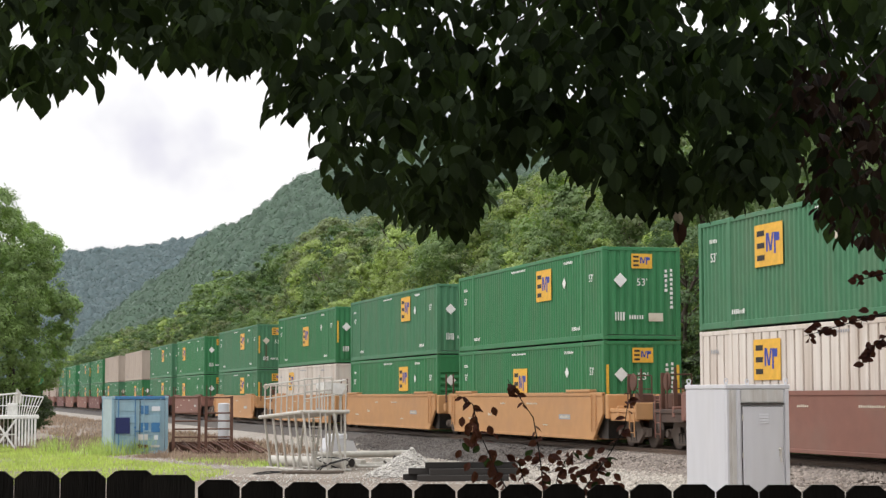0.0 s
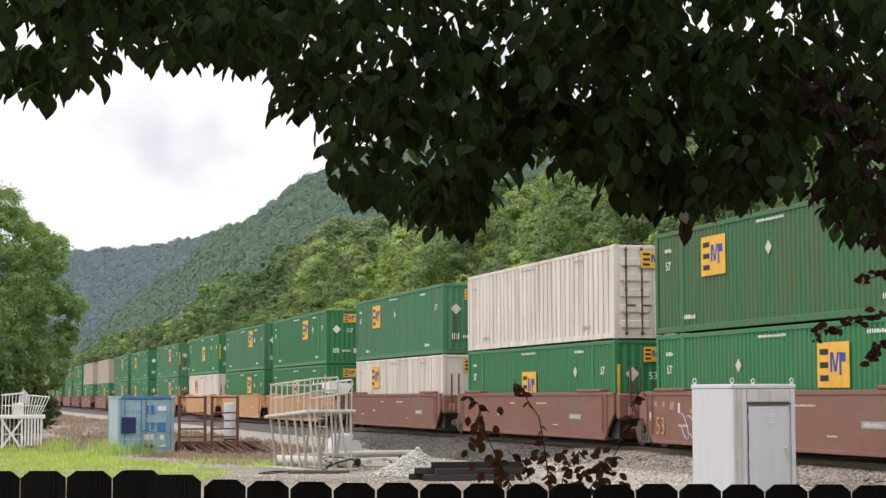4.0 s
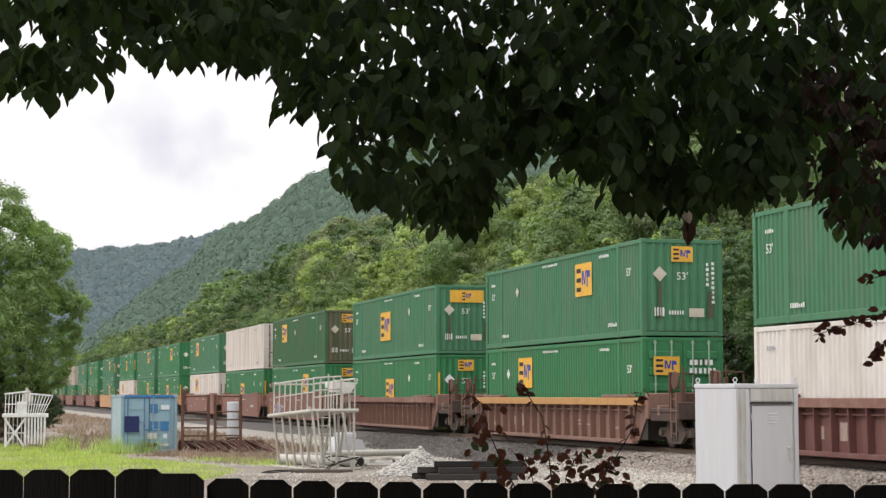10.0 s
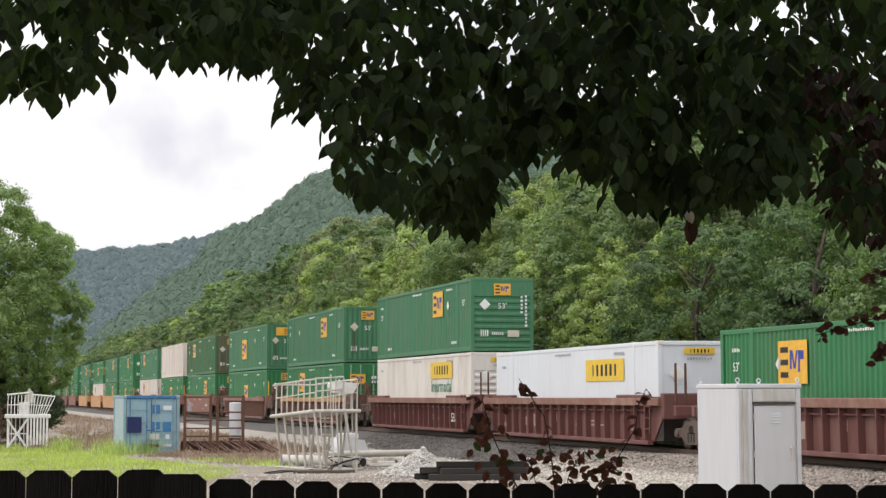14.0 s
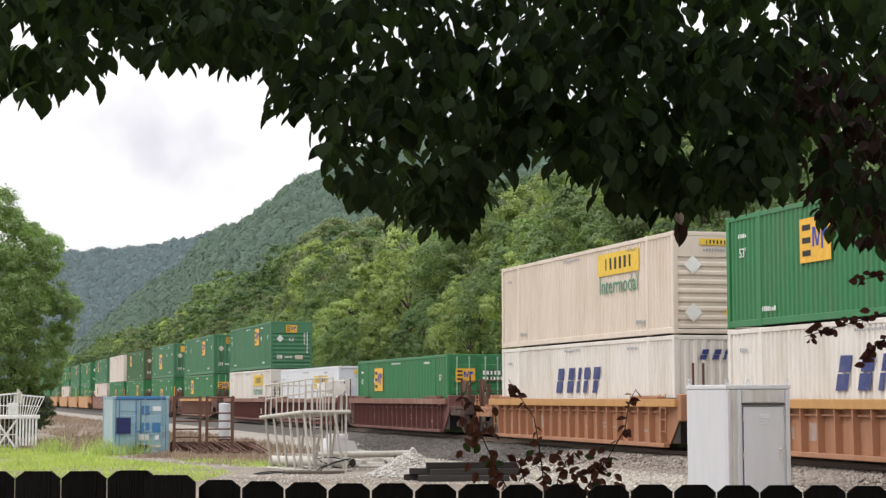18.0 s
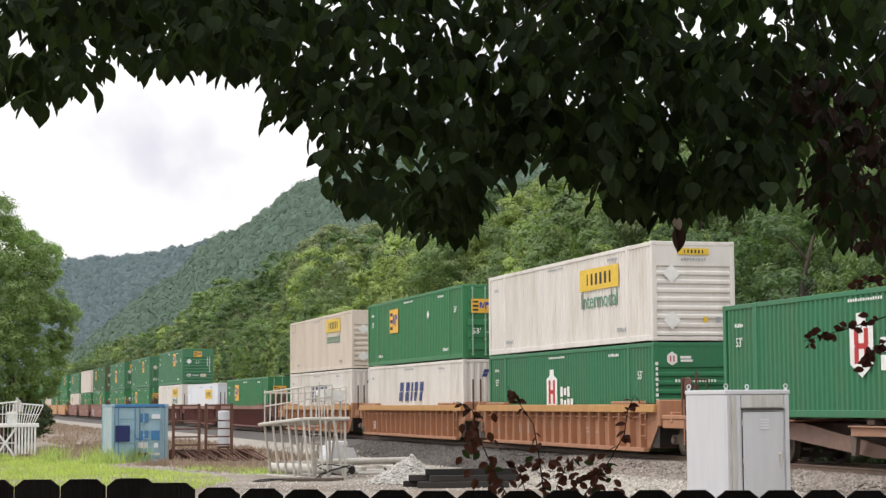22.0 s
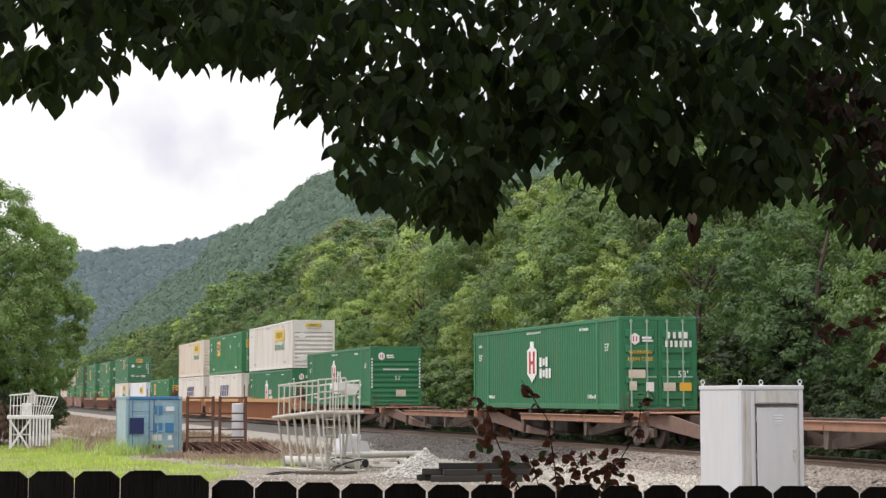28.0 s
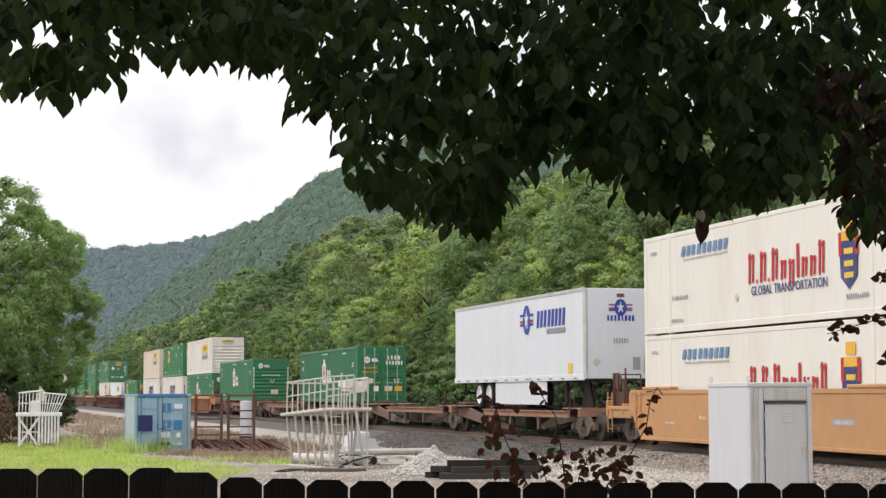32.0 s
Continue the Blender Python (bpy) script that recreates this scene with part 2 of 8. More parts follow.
STREAK = (1.0, 1.0, 0.22)
MAT = {
    "green": material("green_container_paint", (0.036, 0.190, 0.072), 0.5, dirt=0.6, dirt_rgb=(0.090, 0.16, 0.085), dirt_scale=0.9, stretch=STREAK, spread=0.10, bump=0.06, bump_scale=3.0),
    "green_pale": material("sun_faded_green_container_paint", (0.062, 0.195, 0.100), 0.62, dirt=0.7, dirt_rgb=(0.125, 0.185, 0.115), dirt_scale=0.9, stretch=STREAK, spread=0.12, bump=0.06, bump_scale=3.0),
    "dirty_white": material("grimy_white_container_paint", (0.68, 0.625, 0.57), 0.7, dirt=0.85, dirt_rgb=(0.38, 0.29, 0.22), dirt_scale=1.6, stretch=(1, 1, 0.10), spread=0.10, scale=3.0),
    "green_old": material("faded_green_container_paint", (0.050, 0.150, 0.066), 0.66, dirt=0.75, dirt_rgb=(0.125, 0.115, 0.06), dirt_scale=0.8, stretch=STREAK, spread=0.10),
    "green_rust": material("rust_stained_green_end_wall", (0.105, 0.115, 0.065), 0.75, dirt=0.95, dirt_rgb=(0.215, 0.115, 0.07), dirt_scale=1.4, stretch=STREAK),
    "hub_green": material("deep_green_container_paint", (0.032, 0.175, 0.080), 0.5, dirt=0.55, dirt_rgb=(0.09, 0.145, 0.075), dirt_scale=0.8, stretch=STREAK, spread=0.08),
    "white": material("white_container_paint", (0.71, 0.675, 0.635), 0.5, dirt=0.6, dirt_rgb=(0.46, 0.40, 0.32), dirt_scale=0.9, stretch=STREAK, spread=0.05),
    "cream": material("cream_container_paint", (0.67, 0.585, 0.50), 0.55, dirt=0.5, dirt_rgb=(0.45, 0.36, 0.25), dirt_scale=0.8, stretch=STREAK, spread=0.05),
    "bright": material("clean_white_panel", (0.68, 0.71, 0.755), 0.4, dirt=0.2, dirt_rgb=(0.55, 0.52, 0.48), dirt_scale=0.6, stretch=STREAK, spread=0.03),
    "tan_box": material("dull_tan_container_paint", (0.43, 0.36, 0.30), 0.6, dirt=0.5, dirt_rgb=(0.28, 0.22, 0.17), dirt_scale=0.8, stretch=STREAK, spread=0.06),
    "groove": material("grimy_wall_groove", (0.30, 0.235, 0.19), 0.8, dirt=0.6, dirt_rgb=(0.2, 0.15, 0.1)),
    "yellow": material("yellow_panel", (0.76, 0.43, 0.05), 0.55, dirt=0.5, dirt_rgb=(0.5, 0.28, 0.06), dirt_scale=2.0),
    "lemon": material("lemon_yellow_panel", (0.74, 0.50, 0.05), 0.55, dirt=0.5, dirt_rgb=(0.6, 0.4, 0.08), dirt_scale=2.0),
    "black": material("black_print", (0.018, 0.018, 0.02), 0.6),
    "blue": material("blue_print", (0.035, 0.06, 0.33), 0.6),
    "navy": material("navy_print", (0.03, 0.045, 0.17), 0.6, dirt=0.3, dirt_rgb=(0.3, 0.3, 0.35)),
    "red": material("red_print", (0.45, 0.03, 0.03), 0.6),
    "teal": material("green_print", (0.10, 0.25, 0.17), 0.6),
    "white_print": material("white_print", (0.78, 0.78, 0.76), 0.6, dirt=0.3, dirt_rgb=(0.4, 0.4, 0.35)),
    "grey_print": material("grey_print", (0.33, 0.34, 0.36), 0.6),
    "streak": material("rust_run_on_green_paint", (0.085, 0.10, 0.055), 0.8, dirt=0.8, dirt_rgb=(0.13, 0.07, 0.04), dirt_scale=4.0, stretch=(1, 1, 0.2)),
    "dead_leaf": material("dry_brown_leaf", (0.07, 0.035, 0.02), 0.9),
    "placard": material("weathered_placard", (0.62, 0.57, 0.47), 0.7, dirt=0.8, dirt_rgb=(0.35, 0.28, 0.18), dirt_scale=3.0),
    "tan_car": material("tan_well_car_paint", (0.50, 0.265, 0.115), 0.6, dirt=0.6, dirt_rgb=(0.36, 0.21, 0.12), dirt_scale=0.8, stretch=(0.6, 0.35, 0.4), spread=0.07, bump=0.1),
    "brown_car": material("weathered_red_brown_paint", (0.225, 0.105, 0.080), 0.75, dirt=0.75, dirt_rgb=(0.20, 0.14, 0.115), dirt_scale=0.8, stretch=(0.6, 0.35, 0.4), spread=0.08, bump=0.1),
    "maroon_car": material("maroon_well_car_paint", (0.150, 0.062, 0.055), 0.75, dirt=0.65, dirt_rgb=(0.23, 0.15, 0.125), dirt_scale=1.0, stretch=STREAK, bump=0.1),
    "spine": material("rust_brown_spine_paint", (0.37, 0.195, 0.13), 0.75, dirt=0.7, dirt_rgb=(0.22, 0.14, 0.105), dirt_scale=1.2, bump=0.15),
    "rust_car": material("brown_grey_rusted_car_paint", (0.235, 0.135, 0.105), 0.75, dirt=0.8, dirt_rgb=(0.16, 0.11, 0.09), dirt_scale=1.2, stretch=STREAK, bump=0.1),
    "orange_car": material("faded_orange_car_paint", (0.39, 0.195, 0.112), 0.7, dirt=0.75, dirt_rgb=(0.25, 0.14, 0.095), dirt_scale=1.2, stretch=STREAK, bump=0.1),
    "chord": material("amber_top_chord", (0.50, 0.27, 0.10), 0.6, dirt=0.6, dirt_rgb=(0.35, 0.18, 0.08), dirt_scale=1.5),
    "steel": material("grimy_black_steel", (0.035, 0.030, 0.027), 0.65, dirt=0.6, dirt_rgb=(0.10, 0.07, 0.05), dirt_scale=3.0, bump=0.15),
    "rusty": material("brown_rusty_steel", (0.115, 0.055, 0.038), 0.8, dirt=0.6, dirt_rgb=(0.07, 0.05, 0.04), dirt_scale=4.0, bump=0.2),
    "side_frame": material("grimy_tan_cast_steel", (0.130, 0.098, 0.080), 0.75, dirt=0.7, dirt_rgb=(0.065, 0.050, 0.043), dirt_scale=3.0, bump=0.2),
    "rod_green": material("pale_green_lock_rod_paint", (0.26, 0.40, 0.31), 0.6, dirt=0.5, dirt_rgb=(0.25, 0.24, 0.2), dirt_scale=3.0),
    "neck": material("dull_brown_neck_paint", (0.20, 0.125, 0.10), 0.8, dirt=0.7, dirt_rgb=(0.11, 0.075, 0.06), dirt_scale=1.2, bump=0.15),
    "red_worn": material("worn_red_logo_paint", (0.25, 0.10, 0.06), 0.75, dirt=0.9, dirt_rgb=(0.46, 0.25, 0.11), dirt_scale=2.5),
    "reflector": material("dull_reflective_tape", (0.16, 0.075, 0.085), 0.4),
    "rim": material("white_painted_wheel_rim", (0.72, 0.72, 0.70), 0.45, dirt=0.3),
    "faded_mark": material("faded_stencil_paint", (0.40, 0.31, 0.27), 0.8, dirt=0.8, dirt_rgb=(0.24, 0.13, 0.10), dirt_scale=4.0),
    "worn_chord": material("worn_red_brown_chord", (0.22, 0.11, 0.085), 0.75, dirt=0.85, dirt_rgb=(0.36, 0.26, 0.19), dirt_scale=1.1, bump=0.1),
    "old_tie": material("grey_weathered_timber", (0.030, 0.027, 0.025), 0.9, dirt=0.7, dirt_rgb=(0.03, 0.027, 0.026), dirt_scale=3.0, stretch=(0.2, 2, 2), bump=0.5, vary=0.4),
    "reefer": material("warm_white_insulated_panel", (0.76, 0.73, 0.67), 0.45, dirt=0.35, dirt_rgb=(0.58, 0.50, 0.40), dirt_scale=0.6, stretch=STREAK, spread=0.03),
    "grimy_brown": material("grimy_dark_brown_steel", (0.085, 0.055, 0.043), 0.8, dirt=0.7, dirt_rgb=(0.035, 0.028, 0.025), dirt_scale=2.0, bump=0.15),
    "mid_print": material("steel_blue_print", (0.11, 0.22, 0.42), 0.6, dirt=0.4, dirt_rgb=(0.45, 0.5, 0.55), dirt_scale=2.0),
    "baulk": material("weathered_brown_baulk", (0.125, 0.098, 0.078), 0.9, dirt=0.8, dirt_rgb=(0.045, 0.038, 0.033), dirt_scale=3.0, stretch=(0.25, 2, 2), bump=0.5, vary=0.3),
    "spray": material("pale_blue_spray_paint", (0.36, 0.44, 0.60), 0.7, dirt=0.6, dirt_rgb=(0.30, 0.22, 0.22), dirt_scale=5.0),
    "wheel": material("worn_wheel_steel", (0.09, 0.07, 0.06), 0.55, metal=0.5, dirt=0.5, dirt_scale=4.0),
    "rail": material("worn_rail_steel", (0.17, 0.115, 0.085), 0.5, metal=0.2, dirt=0.6, dirt_scale=2.0),
    "tyre": material("black_rubber", (0.02, 0.02, 0.021), 0.85),
    "alu": material("bright_aluminium", (0.62, 0.62, 0.60), 0.4, metal=0.6, dirt=0.3),
    "galv": material("pale_painted_steel", (0.50, 0.48, 0.44), 0.55, dirt=0.5, dirt_rgb=(0.36, 0.29, 0.21), dirt_scale=2.5, bump=0.05),
    "white_steel": material("white_painted_steel", (0.74, 0.74, 0.72), 0.5, dirt=0.35, dirt_rgb=(0.45, 0.38, 0.3), dirt_scale=2.0),
    "cabinet": material("pale_grey_cabinet_paint", (0.585, 0.59, 0.62), 0.45, dirt=0.2, dirt_rgb=(0.52, 0.50, 0.46), dirt_scale=1.2, stretch=(1, 1, 0.15), spread=0.04),
    "cab_stain": material("rust_streaked_grey_paint", (0.56, 0.55, 0.53), 0.55, dirt=0.85, dirt_rgb=(0.32, 0.26, 0.20), dirt_scale=5.0, stretch=(1, 1, 0.12)),
    "sky_blue": material("faded_light_blue_paint", (0.25, 0.39, 0.47), 0.6, dirt=0.5, dirt_rgb=(0.33, 0.38, 0.38), dirt_scale=1.5, stretch=(1, 1, 0.3)),
    "mid_blue": material("stronger_blue_paint", (0.045, 0.17, 0.36), 0.6, dirt=0.3, dirt_rgb=(0.2, 0.25, 0.3)),
    "deep_blue": material("dark_blue_board", (0.012, 0.02, 0.10), 0.5),
    "pale_side": material("chalky_pale_blue_paint", (0.40, 0.50, 0.52), 0.7, dirt=0.4, dirt_rgb=(0.3, 0.35, 0.33)),
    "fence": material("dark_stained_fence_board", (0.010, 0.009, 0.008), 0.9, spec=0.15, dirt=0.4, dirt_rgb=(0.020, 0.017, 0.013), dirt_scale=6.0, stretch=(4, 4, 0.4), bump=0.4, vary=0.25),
    "tie": material("creosoted_timber", (0.026, 0.024, 0.024), 0.85, dirt=0.6, dirt_rgb=(0.055, 0.050, 0.046), dirt_scale=3.0, stretch=(0.2, 2, 2), bump=0.4, vary=0.2),
    "bark": material("grey_brown_bark", (0.09, 0.07, 0.055), 0.9, bump=0.6, bump_scale=12, stretch=(3, 3, 0.6), spread=0.3),
    "twig": material("dark_twig_bark", (0.025, 0.020, 0.017), 0.9, spread=0.2),
    "ballast": material("limestone_ballast", (0.34, 0.31, 0.275), 0.9, dirt=0.5, dirt_rgb=(0.22, 0.19, 0.165), dirt_scale=0.5, scale=14, spread=0.4, bump=1.0, bump_scale=9),
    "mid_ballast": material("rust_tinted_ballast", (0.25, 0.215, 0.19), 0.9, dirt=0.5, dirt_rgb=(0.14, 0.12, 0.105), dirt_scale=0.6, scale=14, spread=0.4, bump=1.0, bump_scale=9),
    "dark_ballast": material("dark_grey_ballast", (0.100, 0.090, 0.084), 0.9, dirt=0.5, dirt_rgb=(0.075, 0.066, 0.06), dirt_scale=0.6, scale=14, spread=0.4, bump=1.0, bump_scale=9),
    "stone": material("limestone_pieces", (0.42, 0.385, 0.34), 0.9, island=0.35, spread=0.15),
    "mid_stone": material("rust_tinted_stone_pieces", (0.285, 0.245, 0.215), 0.9, island=0.4, spread=0.15),
    "dark_stone": material("dark_grey_stone_pieces", (0.108, 0.096, 0.089), 0.9, island=0.4, spread=0.15),
    "heap": material("grey_crushed_stone", (0.42, 0.40, 0.37), 0.9, scale=14, spread=0.4, bump=1.0, bump_scale=9),
    "heap_stone": material("grey_stone_pieces", (0.45, 0.43, 0.40), 0.9, island=0.35),
    "pipe": material("pale_pipe_coating", (0.46, 0.44, 0.40), 0.6, dirt=0.5, dirt_rgb=(0.3, 0.27, 0.22)),
}
def leafy(name, rgb, spread=0.35, rough=0.55, trans=0.25, scale=0.35, dirt=0.0, dirt_rgb=(0.1, 0.1, 0.03), island=0.35, spec=0.25, vary=0.0, bump=0.0, bump_scale=1.0):
    return material(name, rgb, rough, spread=spread, scale=scale, island=island, trans=trans, dirt=dirt, dirt_rgb=dirt_rgb, dirt_scale=0.25, spec=spec, vary=vary, bump=bump, bump_scale=bump_scale)
MAT.update({
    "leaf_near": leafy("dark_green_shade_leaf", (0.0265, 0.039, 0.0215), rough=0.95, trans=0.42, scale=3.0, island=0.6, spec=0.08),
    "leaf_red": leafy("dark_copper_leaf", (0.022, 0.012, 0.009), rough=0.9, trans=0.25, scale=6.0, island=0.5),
    "leaf_sapling": leafy("copper_red_sapling_leaf", (0.070, 0.024, 0.022), rough=0.8, trans=0.3, scale=6.0, island=0.6),
    "wood_a": leafy("mid_green_foliage", (0.160, 0.226, 0.102), trans=0.34, island=0.20, vary=0.16, scale=0.55),
    "wood_b": leafy("yellow_green_foliage", (0.285, 0.350, 0.135), trans=0.34, island=0.20, vary=0.16, scale=0.55),
    "wood_c": leafy("deep_green_foliage", (0.106, 0.164, 0.077), trans=0.34, island=0.20, vary=0.16, scale=0.55),
    # shade below trees and cars is put into this green
    "under": leafy("undergrowth_darkened_for_shade", (0.052, 0.074, 0.036), trans=0.35, island=0.25),
    "brown_leaf": leafy("withered_brown_leafage", (0.155, 0.105, 0.075), trans=0.25, island=0.3),
    "wood_d": leafy("grey_green_foliage", (0.190, 0.225, 0.130), trans=0.34, island=0.20, vary=0.16, scale=0.55),
    "tree_left": leafy("summer_green_foliage", (0.220, 0.305, 0.128), trans=0.38, island=0.20, vary=0.16, scale=0.55),
    # the blue of aerial haze is mixed into both hill colours
    "hill_mid": leafy("haze_tinted_hillside", (0.086, 0.134, 0.098), scale=0.13, spread=0.36, trans=0.12, island=0.12, bump=0.9, bump_scale=0.9),
    "hill_far": leafy("haze_blued_far_ridge", (0.104, 0.146, 0.156), scale=0.10, spread=0.24, trans=0.12, island=0.07, bump=0.9, bump_scale=0.7),
    "grass": leafy("fresh_yellow_green_grass", (0.43, 0.53, 0.15), scale=0.5, trans=0.35, dirt=0.6, dirt_rgb=(0.40, 0.36, 0.18), island=0.25),
    "weed": leafy("tall_green_weeds", (0.42, 0.51, 0.18), scale=0.6, trans=0.35),
    "dry": leafy("dry_brown_weeds", (0.33, 0.245, 0.185), scale=0.6, trans=0.04),
})

# ---- mesh tools ----
class Build:
    """Gathers vertices and faces of one mesh."""
    def __init__(self):
        self.v, self.f = [], []

    def raw(self, verts, faces):
        o = len(self.v)
        self.v += [tuple(p) for p in verts]
        self.f += [tuple(i + o for i in fc) for fc in faces]
        return self

    def box(self, x0, x1, y0, y1, z0, z1, c=0.0, m=None):
        """A box, its twelve edges cut by c."""
        if c <= 0:
            vs = [(x, y, z) for x in (x0, x1) for y in (y0, y1) for z in (z0, z1)]
            fs = [(0, 1, 3, 2), (4, 6, 7, 5), (0, 4, 5, 1), (2, 3, 7, 6), (0, 2, 6, 4), (1, 5, 7, 3)]
        else:
            vs, fs, idx = [], [], {}
            X, Y, Z = (x0, x1), (y0, y1), (z0, z1)
            for i in (0, 1):
                for j in (0, 1):
                    for k in (0, 1):
                        for ax in (0, 1, 2):
                            p = [X[i], Y[j], Z[k]]
                            for b in (0, 1, 2):
                                if b != ax:
                                    p[b] += c if (i, j, k)[b] == 0 else -c
                            idx[i, j, k, ax] = len(vs)
                            vs.append(tuple(p))
            for ax in (0, 1, 2):
                a, b = [q for q in (0, 1, 2) if q != ax]
                for s in (0, 1):
                    ring = []
                    for u, w in ((0, 0), (1, 0), (1, 1), (0, 1)):
                        key = [0, 0, 0]
                        key[ax], key[a], key[b] = s, u, w
                        ring.append(idx[(*key, ax)])
                    fs.append(tuple(ring if (s == 1) ^ (ax == 1) else ring[::-1]))
                for u in (0, 1):
                    for w in (0, 1):
                        lo, hi = [0, 0, 0], [0, 0, 0]
                        lo[a] = hi[a] = u
                        lo[b] = hi[b] = w
                        hi[ax] = 1
                        fs.append((idx[(*lo, a)], idx[(*lo, b)], idx[(*hi, b)], idx[(*hi, a)]))
            for i in (0, 1):
                for j in (0, 1):
                    for k in (0, 1):
                        fs.append(tuple(idx[i, j, k, q] for q in (0, 1, 2)))
        if m is not None:
            vs = [m @ Vector(p) for p in vs]
        return self.raw(vs, fs)

    def tube(self, a, b, r, r2=None, n=8, caps=True):
        a, b = Vector(a), Vector(b)
        r2 = r if r2 is None else r2
        d = (b - a).normalized()
        s = d.orthogonal().normalized()
        u = d.cross(s)
        vs = [p + (s * math.cos(2 * math.pi * i / n) + u * math.sin(2 * math.pi * i / n)) * q for p, q in ((a, r), (b, r2)) for i in range(n)]
        fs = [(i, (i + 1) % n, n + (i + 1) % n, n + i) for i in range(n)]
        if caps:
            fs += [tuple(range(n))[::-1], tuple(range(n, 2 * n))]
        return self.raw(vs, fs)

    def chain(self, pts, r, r2=None, n=6):
        r2 = r if r2 is None else r2
        for i in range(len(pts) - 1):
            k0, k1 = i / (len(pts) - 1), (i + 1) / (len(pts) - 1)
            self.tube(pts[i], pts[i + 1], r + (r2 - r) * k0, r + (r2 - r) * k1, n)
        return self

    def lathe(self, profile, n=24, axis="x", at=(0, 0, 0)):
        """Profile rows of (along, radius) turned about an axis through at."""
        vs, fs = [], []
        for a, r in profile:
            for i in range(n):
                c, s = math.cos(2 * math.pi * i / n) * r, math.sin(2 * math.pi * i / n) * r
                p = {"x": (a, c, s), "y": (c, a, s), "z": (c, s, a)}[axis]
                vs.append((p[0] + at[0], p[1] + at[1], p[2] + at[2]))
        for j in range(len(profile) - 1):
            for i in range(n):
                fs.append((j * n + i, j * n + (i + 1) % n, (j + 1) * n + (i + 1) % n, (j + 1) * n + i))
        fs += [tuple(range(n))[::-1], tuple(range((len(profile) - 1) * n, len(profile) * n))]
        return self.raw(vs, fs)

    def prism(self, poly, x0, x1, axis="x"):
        """A flat outline, given in the two other axes, pushed out from x0 to x1."""
        n = len(poly)
        put = {"x": lambda a, p: (a, p[0], p[1]), "y": lambda a, p: (p[0], a, p[1]), "z": lambda a, p: (p[0], p[1], a)}[axis]
        vs = [put(x0, p) for p in poly] + [put(x1, p) for p in poly]
        fs = [tuple(range(n))[::-1], tuple(range(n, 2 * n))] + [(i, (i + 1) % n, n + (i + 1) % n, n + i) for i in range(n)]
        return self.raw(vs, fs)

    def mesh(self, name, mat, smooth=False):
        me = bpy.data.meshes.new(name)
        me.from_pydata(self.v, [], self.f)
        bm = bmesh.new()
        bm.from_mesh(me)
        bmesh.ops.recalc_face_normals(bm, faces=bm.faces)
        bm.to_mesh(me)
        bm.free()
        me.materials.append(mat)
        if smooth:
            me.shade_smooth()
        return me


def big_mesh(name, verts, faces, mat, smooth=False):
    me = bpy.data.meshes.new(name)
    me.from_pydata(verts, [], faces)
    me.materials.append(mat)
    if smooth:
        me.shade_smooth()
    return me


def part(name, data, mat, parent, label="", at=None, smooth=False):
    """One mesh object under a thing or a part."""
    me = data.mesh(name, mat, smooth) if isinstance(data, Build) else data
    ob = new(name, me)
    ob.parent = parent
    if at is not None:
        ob.matrix_basis = at if isinstance(at, Matrix) else Matrix.Translation(at)
    if label:
        ob["label"] = label
    return ob


def thing(name, label, category, m=None, group="", kind="", data=None):
    ob = tagged(new(name, data), label, category, group, kind)
    if m is not None:
        ob.matrix_world = m
    return ob


def text_mesh(words, size, mat, depth=0.004):
    """Letters of the built-in font, standing in the x-z plane, centred."""
    cu = bpy.data.curves.new("lettering", "FONT")
    cu.body, cu.size, cu.extrude, cu.align_x, cu.align_y = words, size, depth, "CENTER", "CENTER"
    cu.resolution_u = 2
    ob = bpy.data.objects.new("lettering", cu)
    scene.collection.objects.link(ob)
    me = bpy.data.meshes.new_from_object(ob.evaluated_get(bpy.context.evaluated_depsgraph_get()))
    bpy.data.objects.remove(ob)
    me.transform(Euler((radians(90), 0, 0)).to_matrix().to_4x4())
    me.materials.clear()
    me.materials.append(mat)
    return me


RAIL_TOP = 0.95
TRAIN_X = 21.295

# ---- ground, track and hills ----
def ground_height(x, y):
    """The yard is level; behind the line the ground climbs into the woods, and it drops off a little towards the fence."""
    h = 0.0
    if x > 26:
        h += min((x - 26) * 0.16, 5.0)
    if y < 12 and abs(x) < 60:
        h += 0.55 * min(1.0, (12 - y) / 5)
    h += 0.05 * noise.noise(Vector((x * 0.12, y * 0.12, 0)))
    return h

